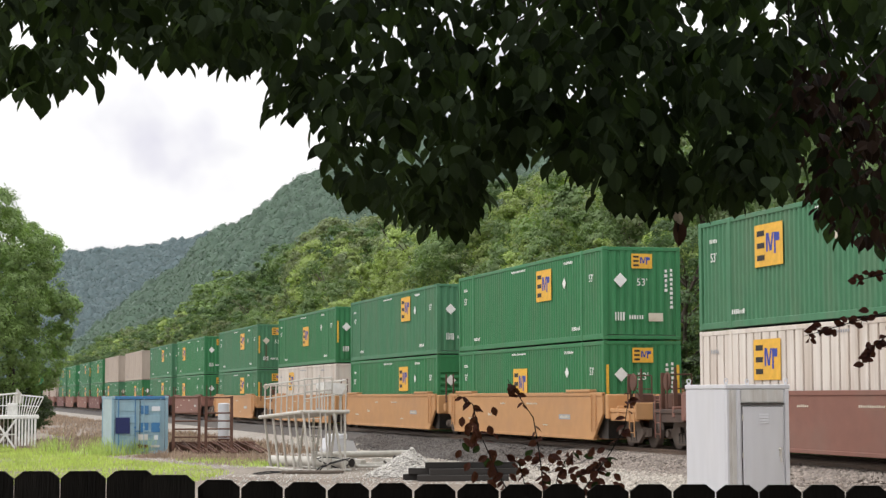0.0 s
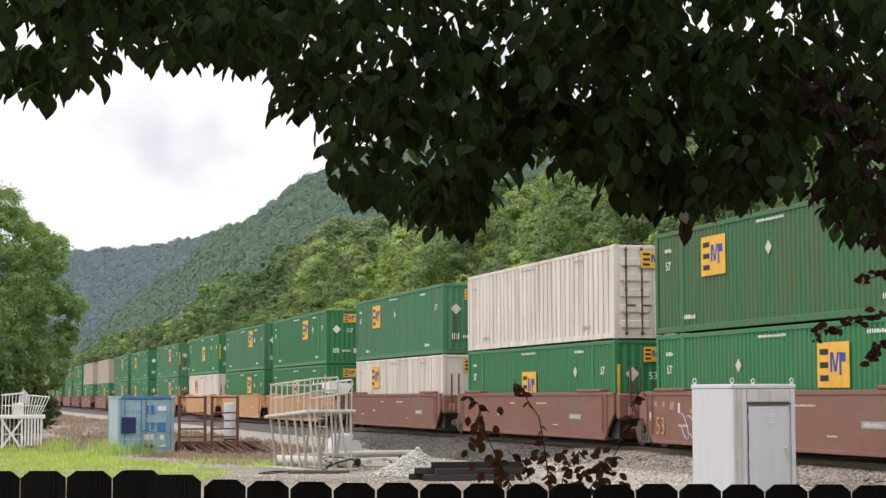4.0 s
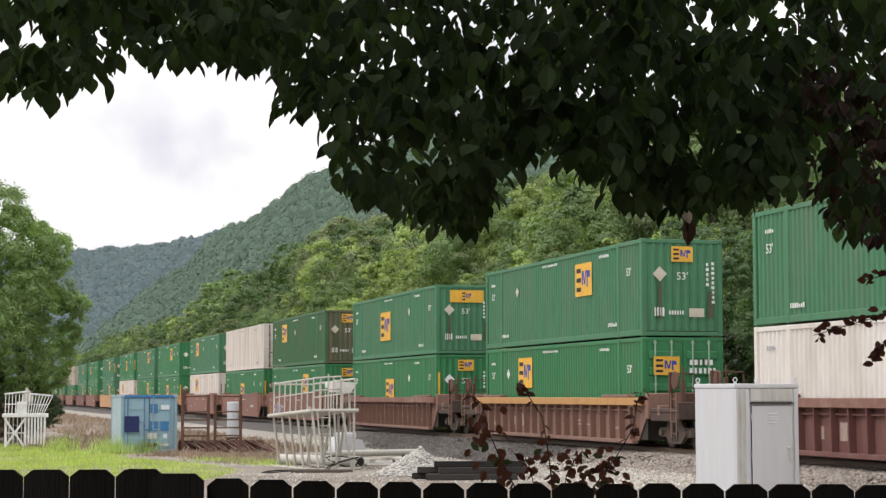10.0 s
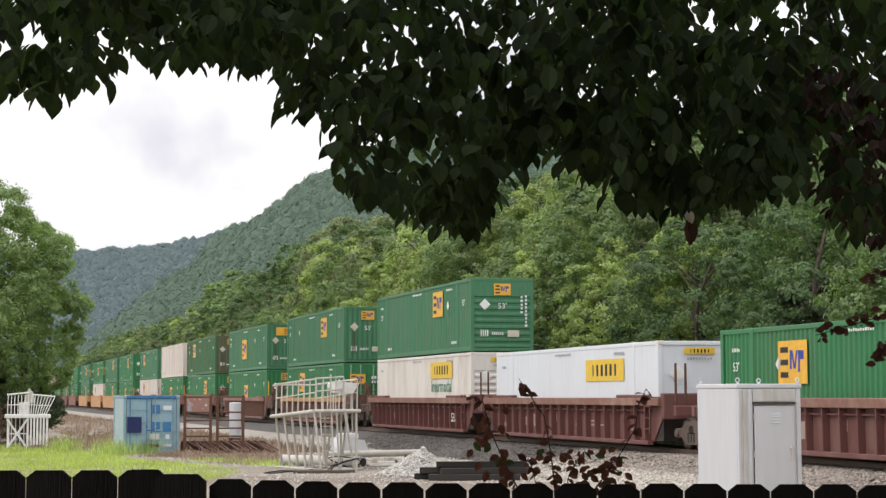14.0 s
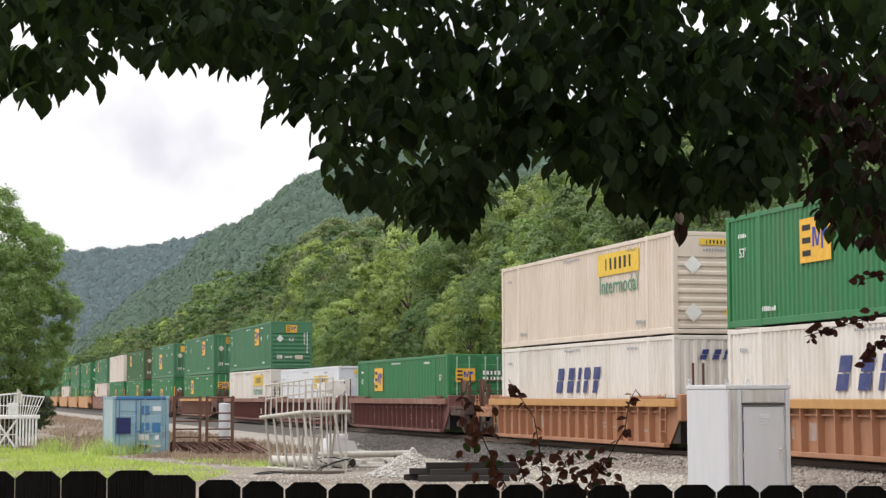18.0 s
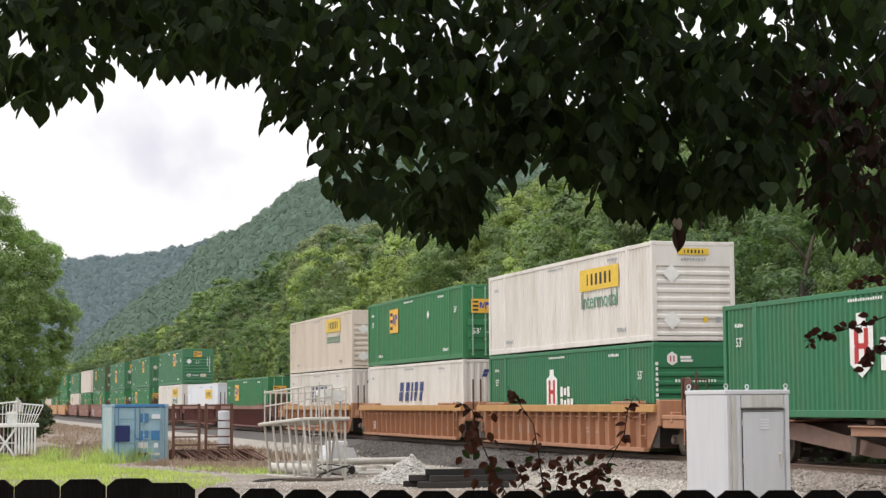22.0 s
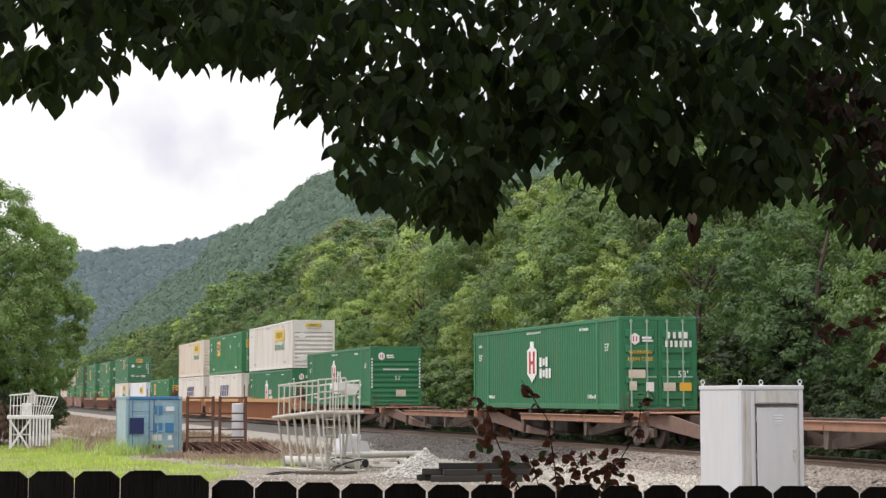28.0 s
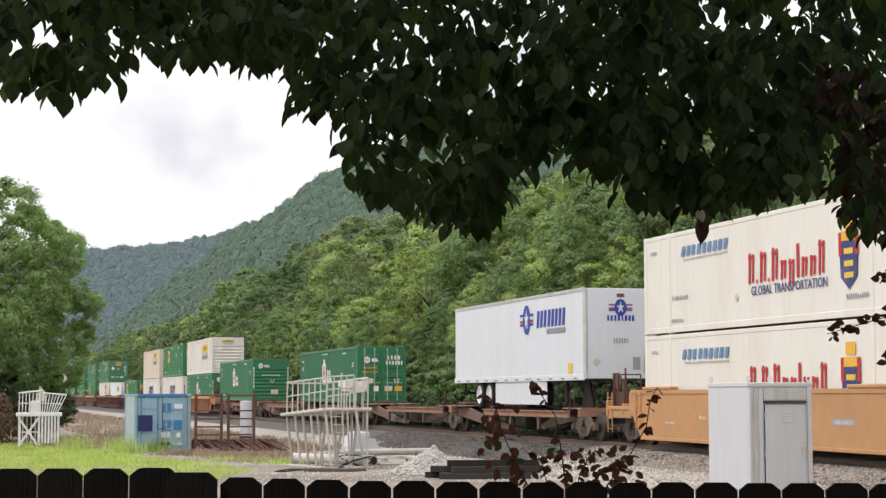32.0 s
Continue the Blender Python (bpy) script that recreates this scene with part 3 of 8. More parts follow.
def make_ground():
    xs = [-2500, -1200, -500, -200, -100, -60, -40, -25, -15, -10] + list(range(-8, 32)) + [33, 36, 40, 46, 54, 65, 80, 110, 160, 250, 500, 1200, 2500]
    ys = [-2500, -1000, -300, -120, -60, -30, -15] + list(range(-8, 110, 2)) + [115, 125, 140, 160, 190, 230, 280, 350, 450, 600, 900, 1500, 2500, 4000]
    verts = [(x, y, ground_height(x, y)) for y in ys for x in xs]
    nx = len(xs)
    faces = [(j * nx + i, j * nx + i + 1, (j + 1) * nx + i + 1, (j + 1) * nx + i) for j in range(len(ys) - 1) for i in range(nx - 1)]
    m = bpy.data.materials.new("yard_ground")
    m.use_nodes = True
    n, l = m.node_tree.nodes, m.node_tree.links
    bsdf = n["Principled BSDF"]
    bsdf.inputs["Roughness"].default_value = 0.95
    co = n.new("ShaderNodeTexCoord")
    big = n.new("ShaderNodeTexNoise")
    big.inputs["Scale"].default_value, big.inputs["Detail"].default_value = 0.16, 6
    fine = n.new("ShaderNodeTexNoise")
    fine.inputs["Scale"].default_value, fine.inputs["Detail"].default_value = 7.0, 5
    for q in (big, fine):
        l.new(co.outputs["Object"], q.inputs["Vector"])
    r1 = n.new("ShaderNodeValToRGB")
    e = r1.color_ramp.elements
    e[0].position, e[0].color = 0.40, (0.25, 0.215, 0.18, 1)
    e[1].position, e[1].color = 0.62, (0.18, 0.14, 0.11, 1)
    l.new(big.outputs["Fac"], r1.inputs[0])
    r2 = n.new("ShaderNodeMapRange")
    r2.inputs[1].default_value, r2.inputs[2].default_value, r2.inputs[3].default_value, r2.inputs[4].default_value = 0.3, 0.7, 0.7, 1.35
    l.new(fine.outputs["Fac"], r2.inputs[0])
    sc = n.new("ShaderNodeVectorMath")
    sc.operation = "SCALE"
    l.new(r1.outputs[0], sc.inputs[0])
    l.new(r2.outputs[0], sc.inputs["Scale"])
    l.new(sc.outputs[0], bsdf.inputs["Base Color"])
    bp = n.new("ShaderNodeBump")
    bp.inputs["Strength"].default_value, bp.inputs["Distance"].default_value = 0.7, 0.05
    l.new(fine.outputs["Fac"], bp.inputs["Height"])
    l.new(bp.outputs[0], bsdf.inputs["Normal"])
    thing("ground", "gravelly brown yard ground beside the railway line", "ground", kind="structure", data=big_mesh("ground", verts, faces, m))

make_ground()

# the ballast bed, its near shoulder falling to the yard
def make_track():
    b = Build()
    c = TRAIN_X
    prof = [(c - 4.4, -0.05), (c - 3.6, 0.16), (c - 2.75, 0.41), (c - 1.75, 0.70), (c - 1.45, 0.775), (c + 1.45, 0.775), (c + 1.75, 0.70), (c + 3.3, 0.1), (c + 4.2, 0.35)]
    ys = [-60 + 2.0 * i for i in range(90)] + [130 + 20 * i for i in range(45)]
    vs = []
    for y in ys:
        for i, (x, z) in enumerate(prof):
            k = 0.0 if i in (0, 8) else 1.0
            vs.append((x + 0.16 * k * noise.noise(Vector((y * 0.3, i * 3.1, 0))), y, z + 0.05 * k * noise.noise(Vector((y * 0.35, i * 5.0, 9)))))
    n = len(prof)
    fs = [(j * n + i, j * n + i + 1, (j + 1) * n + i + 1, (j + 1) * n + i) for j in range(len(ys) - 1) for i in range(n - 1)]
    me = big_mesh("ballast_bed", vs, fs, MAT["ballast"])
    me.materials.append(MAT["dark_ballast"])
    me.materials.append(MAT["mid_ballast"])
    # darker strips towards the rails, darkest beyond about 55 m
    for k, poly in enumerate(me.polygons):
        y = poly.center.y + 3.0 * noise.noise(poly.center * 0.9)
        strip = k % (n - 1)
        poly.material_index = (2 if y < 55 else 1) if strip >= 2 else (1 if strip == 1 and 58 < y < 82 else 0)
    thing("ballast_bed", "pale limestone ballast bed under the railway track", "ballast", kind="structure", data=me)
    for sx in (-1, 1):
        x = c + sx * 0.7525
        r = Build()
        poly = [(-0.075, 0), (0.075, 0), (0.075, 0.012), (0.014, 0.035), (0.011, 0.115), (0.036, 0.13), (0.036, 0.16), (0.028, 0.17), (-0.028, 0.17), (-0.036, 0.16), (-0.036, 0.13), (-0.011, 0.115), (-0.014, 0.035), (-0.075, 0.012)]
        r.prism([(x + p[0], RAIL_TOP - 0.17 + p[1]) for p in poly], -60, 900, "y")
        thing("rail", "worn steel running rail on timber sleepers", "rail", group="rails of the track", data=r.mesh("rail", MAT["rail"]))
    t = Build().box(-1.3, 1.3, -0.115, 0.115, -0.17, 0.0, 0.012).mesh("sleeper", MAT["tie"])
    for i in range(240):
        y = 24 + i * 0.53
        ob = thing("sleeper", "dark creosoted timber sleeper set in the ballast", "sleeper", pose(c + random.uniform(-0.04, 0.04), y, RAIL_TOP - 0.172, 0, 0, random.uniform(-1.5, 1.5)), group="sleepers of the track", data=t)

make_track()

def scatter_stones(name, label, count, place, size, mat):
    """Loose broken stones, each an uneven eight-sided lump."""
    rng = np.random.default_rng(5)
    base = np.array([(1, 0, 0), (-1, 0, 0), (0, 1, 0), (0, -1, 0), (0, 0, 1), (0, 0, -1)], float)
    tri = [(0, 2, 4), (2, 1, 4), (1, 3, 4), (3, 0, 4), (2, 0, 5), (1, 2, 5), (3, 1, 5), (0, 3, 5)]
    verts, faces = [], []
    for i in range(count):
        x, y, z = place(rng)
        s = size * rng.uniform(0.5, 1.3)
        a = rng.uniform(0, 6.28)
        ca, sa = math.cos(a), math.sin(a)
        v = base * (s * rng.uniform(0.6, 1.2, (6, 1))) * (1, 1, 0.75)
        v = np.stack([v[:, 0] * ca - v[:, 1] * sa, v[:, 0] * sa + v[:, 1] * ca, v[:, 2] + v[:, 0] * rng.uniform(-0.4, 0.4)], 1) + (x, y, z)
        o = len(verts)
        verts += v.tolist()
        faces += [(p + o, q + o, r + o) for p, q, r in tri]
    return thing(name, label, "stones", kind="stuff", data=big_mesh(name, verts, faces, mat))

def shoulder(rng):
    y = rng.uniform(30, 95) if rng.random() < 0.75 else rng.uniform(30, 52)
    k = rng.random() * (0.55 if 58 < y < 82 else 1.0)
    x = TRAIN_X - 4.4 + k * 1.75
    z = np.interp(x - TRAIN_X, [-4.4, -3.6, -1.75, -1.45, -1.0], [-0.02, 0.16, 0.70, 0.775, 0.79])
    return x, y, z + 0.01
def track_top(rng):
    y = rng.uniform(52, 84)
    x = TRAIN_X - 3.5 + rng.random() * 2.4
    return x, y, np.interp(x - TRAIN_X, [-3.6, -2.75, -1.75, -1.45, -1.0], [0.16, 0.41, 0.70, 0.775, 0.785]) + 0.005
scatter_stones("track_stones", "dark grey stones along the near rail", 6500, track_top, 0.06, MAT["dark_stone"])
def by_the_rail(rng):
    y = rng.uniform(30, 56)
    x = TRAIN_X - 2.9 + rng.random() * 2.1
    return x, y, np.interp(x - TRAIN_X, [-3.6, -2.75, -1.75, -1.45, -1.0], [0.16, 0.41, 0.70, 0.775, 0.785]) + 0.008
scatter_stones("rail_stones", "rust-tinted stones beside the near rail", 7000, by_the_rail, 0.06, MAT["mid_stone"])
scatter_stones("ballast_stones", "loose pale limestone ballast along the track", 15000, shoulder, 0.062, MAT["stone"])

# ---- the train ----
L, W, H = 16.15, 2.59, 2.90
SHARED = {}

def shared(key, make):
    if key not in SHARED:
        SHARED[key] = make()
    return SHARED[key]

def wave_wall(y0, y1, z0, z1, pitch, deep, style):
    """A wall sheet in the y-z plane facing -x, pressed into ribs; its outer face at x = 0."""
    b = Build()
    n = max(1, round((y1 - y0) / pitch))
    p = (y1 - y0) / n
    xs = []
    for i in range(n):
        y = y0 + i * p
        if style == "corr":
            xs += [(y, 0), (y + p * 0.30, 0), (y + p * 0.48, deep), (y + p * 0.82, deep)]
        elif style == "post":
            xs += [(y, 0), (y + p * 0.79, 0), (y + p * 0.81, deep), (y + p * 0.985, deep)]
        else:
            xs += [(y, 0), (y + p * 0.955, 0), (y + p * 0.965, deep), (y + p * 0.99, deep)]
    xs.append((y1, 0))
    vs = [(x, y, z) for y, x in xs for z in (z0, z1)]
    vs += [(0.09, xs[0][0], z0), (0.09, xs[0][0], z1), (0.09, y1, z0), (0.09, y1, z1)]
    k = len(xs)
    fs = [(2 * i, 2 * i + 1, 2 * i + 3, 2 * i + 2) for i in range(k - 1)]
    fs += [(2 * k, 2 * k + 1, 2 * k + 3, 2 * k + 2)]
    return b.raw(vs, fs)

def wall_mesh(style, mat):
    deep = {"corr": 0.048, "post": 0.035, "smooth": 0.006}[style]
    pitch = {"corr": 0.245, "post": 0.46, "smooth": 1.22}[style]
    return shared(("wall", style, mat), lambda: wave_wall(0.12, L - 0.12, 0.16, H - 0.10, pitch, deep, style).mesh("side_wall", MAT[mat]))

def end_mesh(kind, mat):
    """The near end, in the x-z plane facing -y."""
    def make():
        b = Build()
        w = W / 2 - 0.10
        if kind == "corr":
            g = wave_wall(-w, w, 0.16, H - 0.10, 0.27, 0.034, "corr")
            b.raw([(y, x, z) for x, y, z in g.v], g.f)
        elif kind == "rib":
            g = wave_wall(0.16, H - 0.72, -w, w, 0.24, 0.045, "corr")
            b.raw([(z, x, y) for x, y, z in g.v], g.f)
            b.box(-w, w, 0.0, 0.09, H - 0.718, H - 0.1)
        else:
            b.box(-w, w, 0.03, 0.09, 0.12, H - 0.10)
        return b.mesh("end_wall", MAT[mat])
    return shared(("end", kind, mat), make)

def door_leaf(mat):
    def make():
        b = Build()
        w = W / 2 - 0.125
        b.box(-w / 2 + 0.0, w / 2 - 0.0, 0.0, 0.03, 0.14, H - 0.12, 0.006)
        return b.mesh("door_leaf", MAT[mat])
    return shared(("door", mat), make)

def lock_rod(mat):
    def make():
        b = Build().tube((0, -0.05, 0.10), (0, -0.05, H - 0.08), 0.028, n=8)
        for z in (0.16, 0.75, 1.5, 2.2, H - 0.16):
            b.box(-0.05, 0.05, -0.07, -0.02, z - 0.035, z + 0.035, 0.008)
        b.box(-0.03, 0.30, -0.075, -0.055, 1.0, 1.05, 0.006)
        return b.mesh("lock_rod", MAT["rod_green" if "green" in mat else "rusty" if "white" in mat else mat])
    return shared(("rod", mat), make)

def seam_mesh():
    """The dirty bottoms of the grooves in a sheet-and-post wall."""
    b = Build()
    n = max(1, round((L - 0.24) / 0.46))
    p = (L - 0.24) / n
    for i in range(n):
        y = 0.12 + i * p
        b.box(0.026, 0.034, y + p * 0.815, y + p * 0.98, 0.17, H - 0.11)
    return b.mesh("wall_seam", MAT["groove"])

def container(mat, end, style, label, decals, m, cat="container", end_mat=None, group="containers on the train", length=L):
    """A 53-foot box: origin under its near end, its length along +y, its yard side at x = -W/2."""
    em = end_mat or mat
    c = thing("container", label, cat, m, group)
    half = W / 2
    wall = wall_mesh(style, mat)
    part("side_wall", wall, None, c, at=(-half + 0.02, 0, 0))
    part("side_wall", wall, None, c, at=pose(half - 0.02, L, 0, 0, 0, 180))
    if style == "post":
        seam = shared(("seam",), lambda: seam_mesh())
        part("wall_seam", seam, None, c, "grimy seams between the wall sheets", at=(-half + 0.02, 0, 0))
    part("end_wall", end_mesh("flat" if end == "door" else end, em), None, c, at=(0, 0.02, 0))
    part("front_wall", end_mesh("corr" if style != "smooth" else "flat", mat), None, c, at=pose(0, L - 0.02, 0, 0, 0, 180))
    part("roof", shared(("roof", mat), lambda: Build().box(-half + 0.03, half - 0.03, 0.03, L - 0.03, H - 0.05, H - 0.012).mesh("roof", MAT[mat])), None, c)
    part("floor", shared(("floor",), lambda: Build().box(-half + 0.06, half - 0.06, 0.05, L - 0.05, 0.05, 0.15).mesh("floor", MAT["steel"])), None, c)
    for sx in (-1, 1):
        x = sx * (half - 0.06)
        part("bottom_rail", shared(("brail", mat), lambda: Build().box(-0.055, 0.055, 0.1, L - 0.1, 0.02, 0.19, 0.012).mesh("bottom_rail", MAT[mat])), None, c, at=(x, 0, 0))
        part("top_rail", shared(("trail", mat), lambda: Build().box(-0.055, 0.055, 0.1, L - 0.1, H - 0.13, H - 0.01, 0.012).mesh("top_rail", MAT[mat])), None, c, at=(x, 0, 0))
        for y in (0.09, L - 0.09):
            part("corner_post", shared(("cpost", mat), lambda: Build().box(-0.075, 0.075, -0.085, 0.085, 0.11, H - 0.11, 0.015).mesh("corner_post", MAT[mat])), None, c, at=(sx * (half - 0.07), y, 0))
        for y in (1.98, L - 1.98):
            part("lift_post", shared(("lpost", mat), lambda: Build().box(-0.045, 0.045, -0.09, 0.09, 0.11, H - 0.02, 0.012).mesh("lift_post", MAT[mat])), None, c, at=(sx * (half - 0.035), y, 0))
        for y in (0.09, 1.98, L - 1.98, L - 0.09):
            for z in (0.06, H - 0.06):
                part("corner_casting", shared(("cast", mat), lambda: Build().box(-0.085, 0.085, -0.095, 0.095, -0.06, 0.06, 0.018).mesh("corner_casting", MAT[mat if mat not in ("bright",) else "white"])), None, c, at=(sx * (half - 0.08), y, z))
    for z in (0.07, H - 0.07):
        part("end_rail", shared(("erail", em), lambda: Build().box(-half + 0.12, half - 0.12, -0.05, 0.06, -0.06, 0.06, 0.012).mesh("end_rail", MAT[em])), None, c, at=(0, 0.06, z))
    if end == "door":
        leaf = door_leaf(em)
        for sx in (-1, 1):
            d = part("door", leaf, None, c, at=(sx * (half - 0.10) / 2, 0.02, 0))
            pw = (W / 2 - 0.125) / 2 - 0.10
            for k in range(5):
                part("door_panel", shared(("dpanel", em), lambda: Build().box(-pw, pw, -0.05, -0.001, 0.0, 0.26, 0.03).mesh("door_panel", MAT[em])), None, d, at=(0, 0, 0.32 + k * 0.48))
            for k in (-0.30, 0.22):
                part("lock_rod", lock_rod(em), None, d, at=(k, 0, 0))
    for dec in decals:
        decal(c, *dec)
    return c

def flat(mat, poly):
    """A thin painted shape: the outline in metres, centred, thickness 4 mm, facing -y."""
    return shared(("flat", mat, tuple(poly)), lambda: Build().prism(poly, 0, 0.004, "y").mesh("marking", MAT[mat]))

def rect(w, h, x=0, z=0, slant=0.0):
    return ((x - w / 2 - slant, z - h / 2), (x + w / 2 - slant, z - h / 2), (x + w / 2 + slant, z + h / 2), (x - w / 2 + slant, z + h / 2))

def shapes(kind, s):
    """The pieces of a marking at scale s: rows of (name, material, outline, layer)."""
    out = []
    def add(name, mat, poly, layer=0):
        out.append((name, mat, tuple((round(a * s, 3), round(b * s, 3)) for a, b in poly), layer))
    if kind in ("block", "block_tall", "block_wide"):          # amber panel with dark and blue bars
        k = 1.0 if kind == "block" else 0.72
        add("logo_panel", "yellow", rect(1.5 * k if kind != "block_wide" else 3.2, 1.0 if kind != "block_wide" else 1.12))
        for z in (0.29, 0.0, -0.29):
            add("logo_bar", "black", rect(0.40 * k, 0.13, -0.42 * k, z), 1)
        add("logo_bar", "blue", rect(0.09 * k, 0.44, -0.08 * k, 0.06), 1)
        add("logo_bar", "blue", rect(0.08 * k, 0.42, 0.04 * k, 0.06, -0.06 * k), 1)
        add("logo_bar", "blue", rect(0.08 * k, 0.42, 0.18 * k, 0.06, 0.06 * k), 1)
        add("logo_bar", "blue", rect(0.09 * k, 0.50, 0.34 * k, 0.02), 1)
        add("logo_bar", "blue", rect(0.20 * k, 0.20, 0.48 * k, 0.16), 1)
    elif kind == "haul":                          # lemon panel with dark bars
        add("logo_panel", "lemon", rect(3.45, 0.68))
        add("logo_frame", "lemon", rect(3.2, 0.52), 1)
        for i, w in enumerate((0.14, 0.26, 0.30, 0.30, 0.30, 0.24)):
            add("logo_bar", "black", rect(w * 0.62, 0.36, -1.0 + i * 0.40, 0), 2)
    elif kind == "chevrons":                      # slanted navy blocks
        for i, w in enumerate((0.62, 0.62, 0.28, 0.55, 0.62)):
            x, w = -1.78 + (0, 1.05, 1.82, 2.5, 3.4)[i], w * 1.45
            add("logo_bar", "navy", rect(w * 0.62, 0.38, x + 0.10, 0.21, 0.06), 0)
            add("logo_bar", "navy", rect(w * (0.62 if i < 3 else 0.42), 0.38, x - 0.06, -0.21, 0.06), 0)
    elif kind == "shield":                        # white pointed shield with red posts
        add("logo_shield", "white_print", ((-0.55, -0.42), (0, -0.74), (0.55, -0.42), (0.55, 0.42), (0.22, 0.54), (0.22, 0.74), (-0.22, 0.74), (-0.22, 0.54), (-0.55, 0.42)))
        for x in (-0.23, 0.23):
            for z in (-0.24, 0.20):
                add("logo_bar", "red", rect(0.20, 0.36, x, z), 1)
        add("logo_bar", "red", rect(0.62, 0.13, 0, -0.02), 1)
        for z in (-0.02, -0.42):
            for i in range(4 if z < 0.0 and z < -0.1 else 3):
                add("logo_bar", "white_print", rect(0.24, 0.34 if i != 1 else 0.24, 1.0 + i * 0.34, z), 0)
    elif kind == "hexagon":
        add("logo_shield", "white_print", tuple((0.24 * math.cos(a), 0.27 * math.sin(a)) for a in [radians(30 + 60 * i) for i in range(6)]))
        for x in (-0.07, 0.07):
            add("logo_bar", "red", rect(0.05, 0.22, x, 0), 1)
        add("logo_bar", "white_print", rect(0.45, 0.10, 0.56, 0.05), 0)
        add("logo_bar", "white_print", rect(0.50, 0.09, 0.60, -0.08), 0)
    elif kind == "roundel":                       # dark blue roundel with a star and striped wings
        for sx in (-1, 1):
            for i, mm in enumerate(("red", "white_print", "red", "blue")):
                add("logo_bar", ("blue", "bright", "red", "blue")[i], rect(0.40, 0.09, sx * 0.60, 0.17 - i * 0.115), 0)
        add("logo_disc", "blue", tuple((0.42 * math.cos(radians(15 * i)), 0.54 * math.sin(radians(15 * i))) for i in range(24)), 1)
        add("logo_star", "bright", tuple(((0.28 if i % 2 == 0 else 0.11) * math.sin(radians(36 * i)), (0.40 if i % 2 == 0 else 0.15) * math.cos(radians(36 * i))) for i in range(10)), 2)
    elif kind == "blackletter":                   # ornate red lettering as heavy strokes of uneven height
        for i, (w, h, z) in enumerate(((0.40, 0.80, 0), (0.08, 0.1, -0.35), (0.42, 0.80, 0), (0.08, 0.1, -0.35), (0.42, 0.84, 0.02), (0.36, 0.5, -0.15), (0.36, 0.68, -0.24), (0.14, 0.84, 0.02), (0.36, 0.5, -0.15), (0.36, 0.5, -0.15), (0.36, 0.84, 0.02))):
            x = -2.1 + (0, 0.34, 0.72, 1.06, 1.42, 1.92, 2.38, 2.74, 3.10, 3.56, 4.02)[i]
            if w > 0.3:
                add("logo_bar", "red", rect(w * 0.30, h, x - w * 0.26, z, 0.02), 0)
                add("logo_bar", "red", rect(w * 0.26, h * 0.92, x + w * 0.26, z, 0.02), 0)
                add("logo_bar", "red", rect(w * 0.8, 0.09, x, z + h * 0.36, 0.0), 1)
            else:
                add("logo_bar", "red", rect(w, h, x, z), 0)
    elif kind == "crest":
        add("logo_crest", "navy", ((-0.42, 0.35), (-0.36, -0.40), (0, -0.66), (0.36, -0.40), (0.42, 0.35)), 0)
        add("logo_bar", "yellow", rect(0.62, 0.20, 0, 0.46), 1)
        add("logo_bar", "yellow", rect(0.42, 0.26, 0, 0.74), 0)
        add("logo_bar", "red", rect(0.14, 0.5, -0.36, 0.30), 1)
        add("logo_bar", "red", rect(0.14, 0.5, 0.36, 0.30), 1)
        for z in (0.14, -0.12, -0.36):
            add("logo_bar", "lemon", rect(0.40, 0.12, 0, z), 1)
    elif kind == "diamond":
        add("placard", "placard", ((0, -0.30), (0.30, 0), (0, 0.30), (-0.30, 0)))
    elif kind == "diamond_white":
        add("placard", "white_print", ((0, -0.30), (0.30, 0), (0, 0.30), (-0.30, 0)))
    return out

def bars(w, h, n, mat, seed=0):
    """A row of small upright bars standing for writing that cannot be read."""
    rng = random.Random(seed * 7 + n)
    out, step = [], w / n
    for i in range(n):
        hh = h * (rng.choice((0.75, 1.0, 1.0)) if h < 0.15 else 1.0)
        out.append(("marking", mat, tuple((round(a, 3), round(b, 3)) for a, b in rect(step * rng.uniform(0.45, 0.7), hh, -w / 2 + step * (i + 0.5), (hh - h) / 2)), 0))
    return out

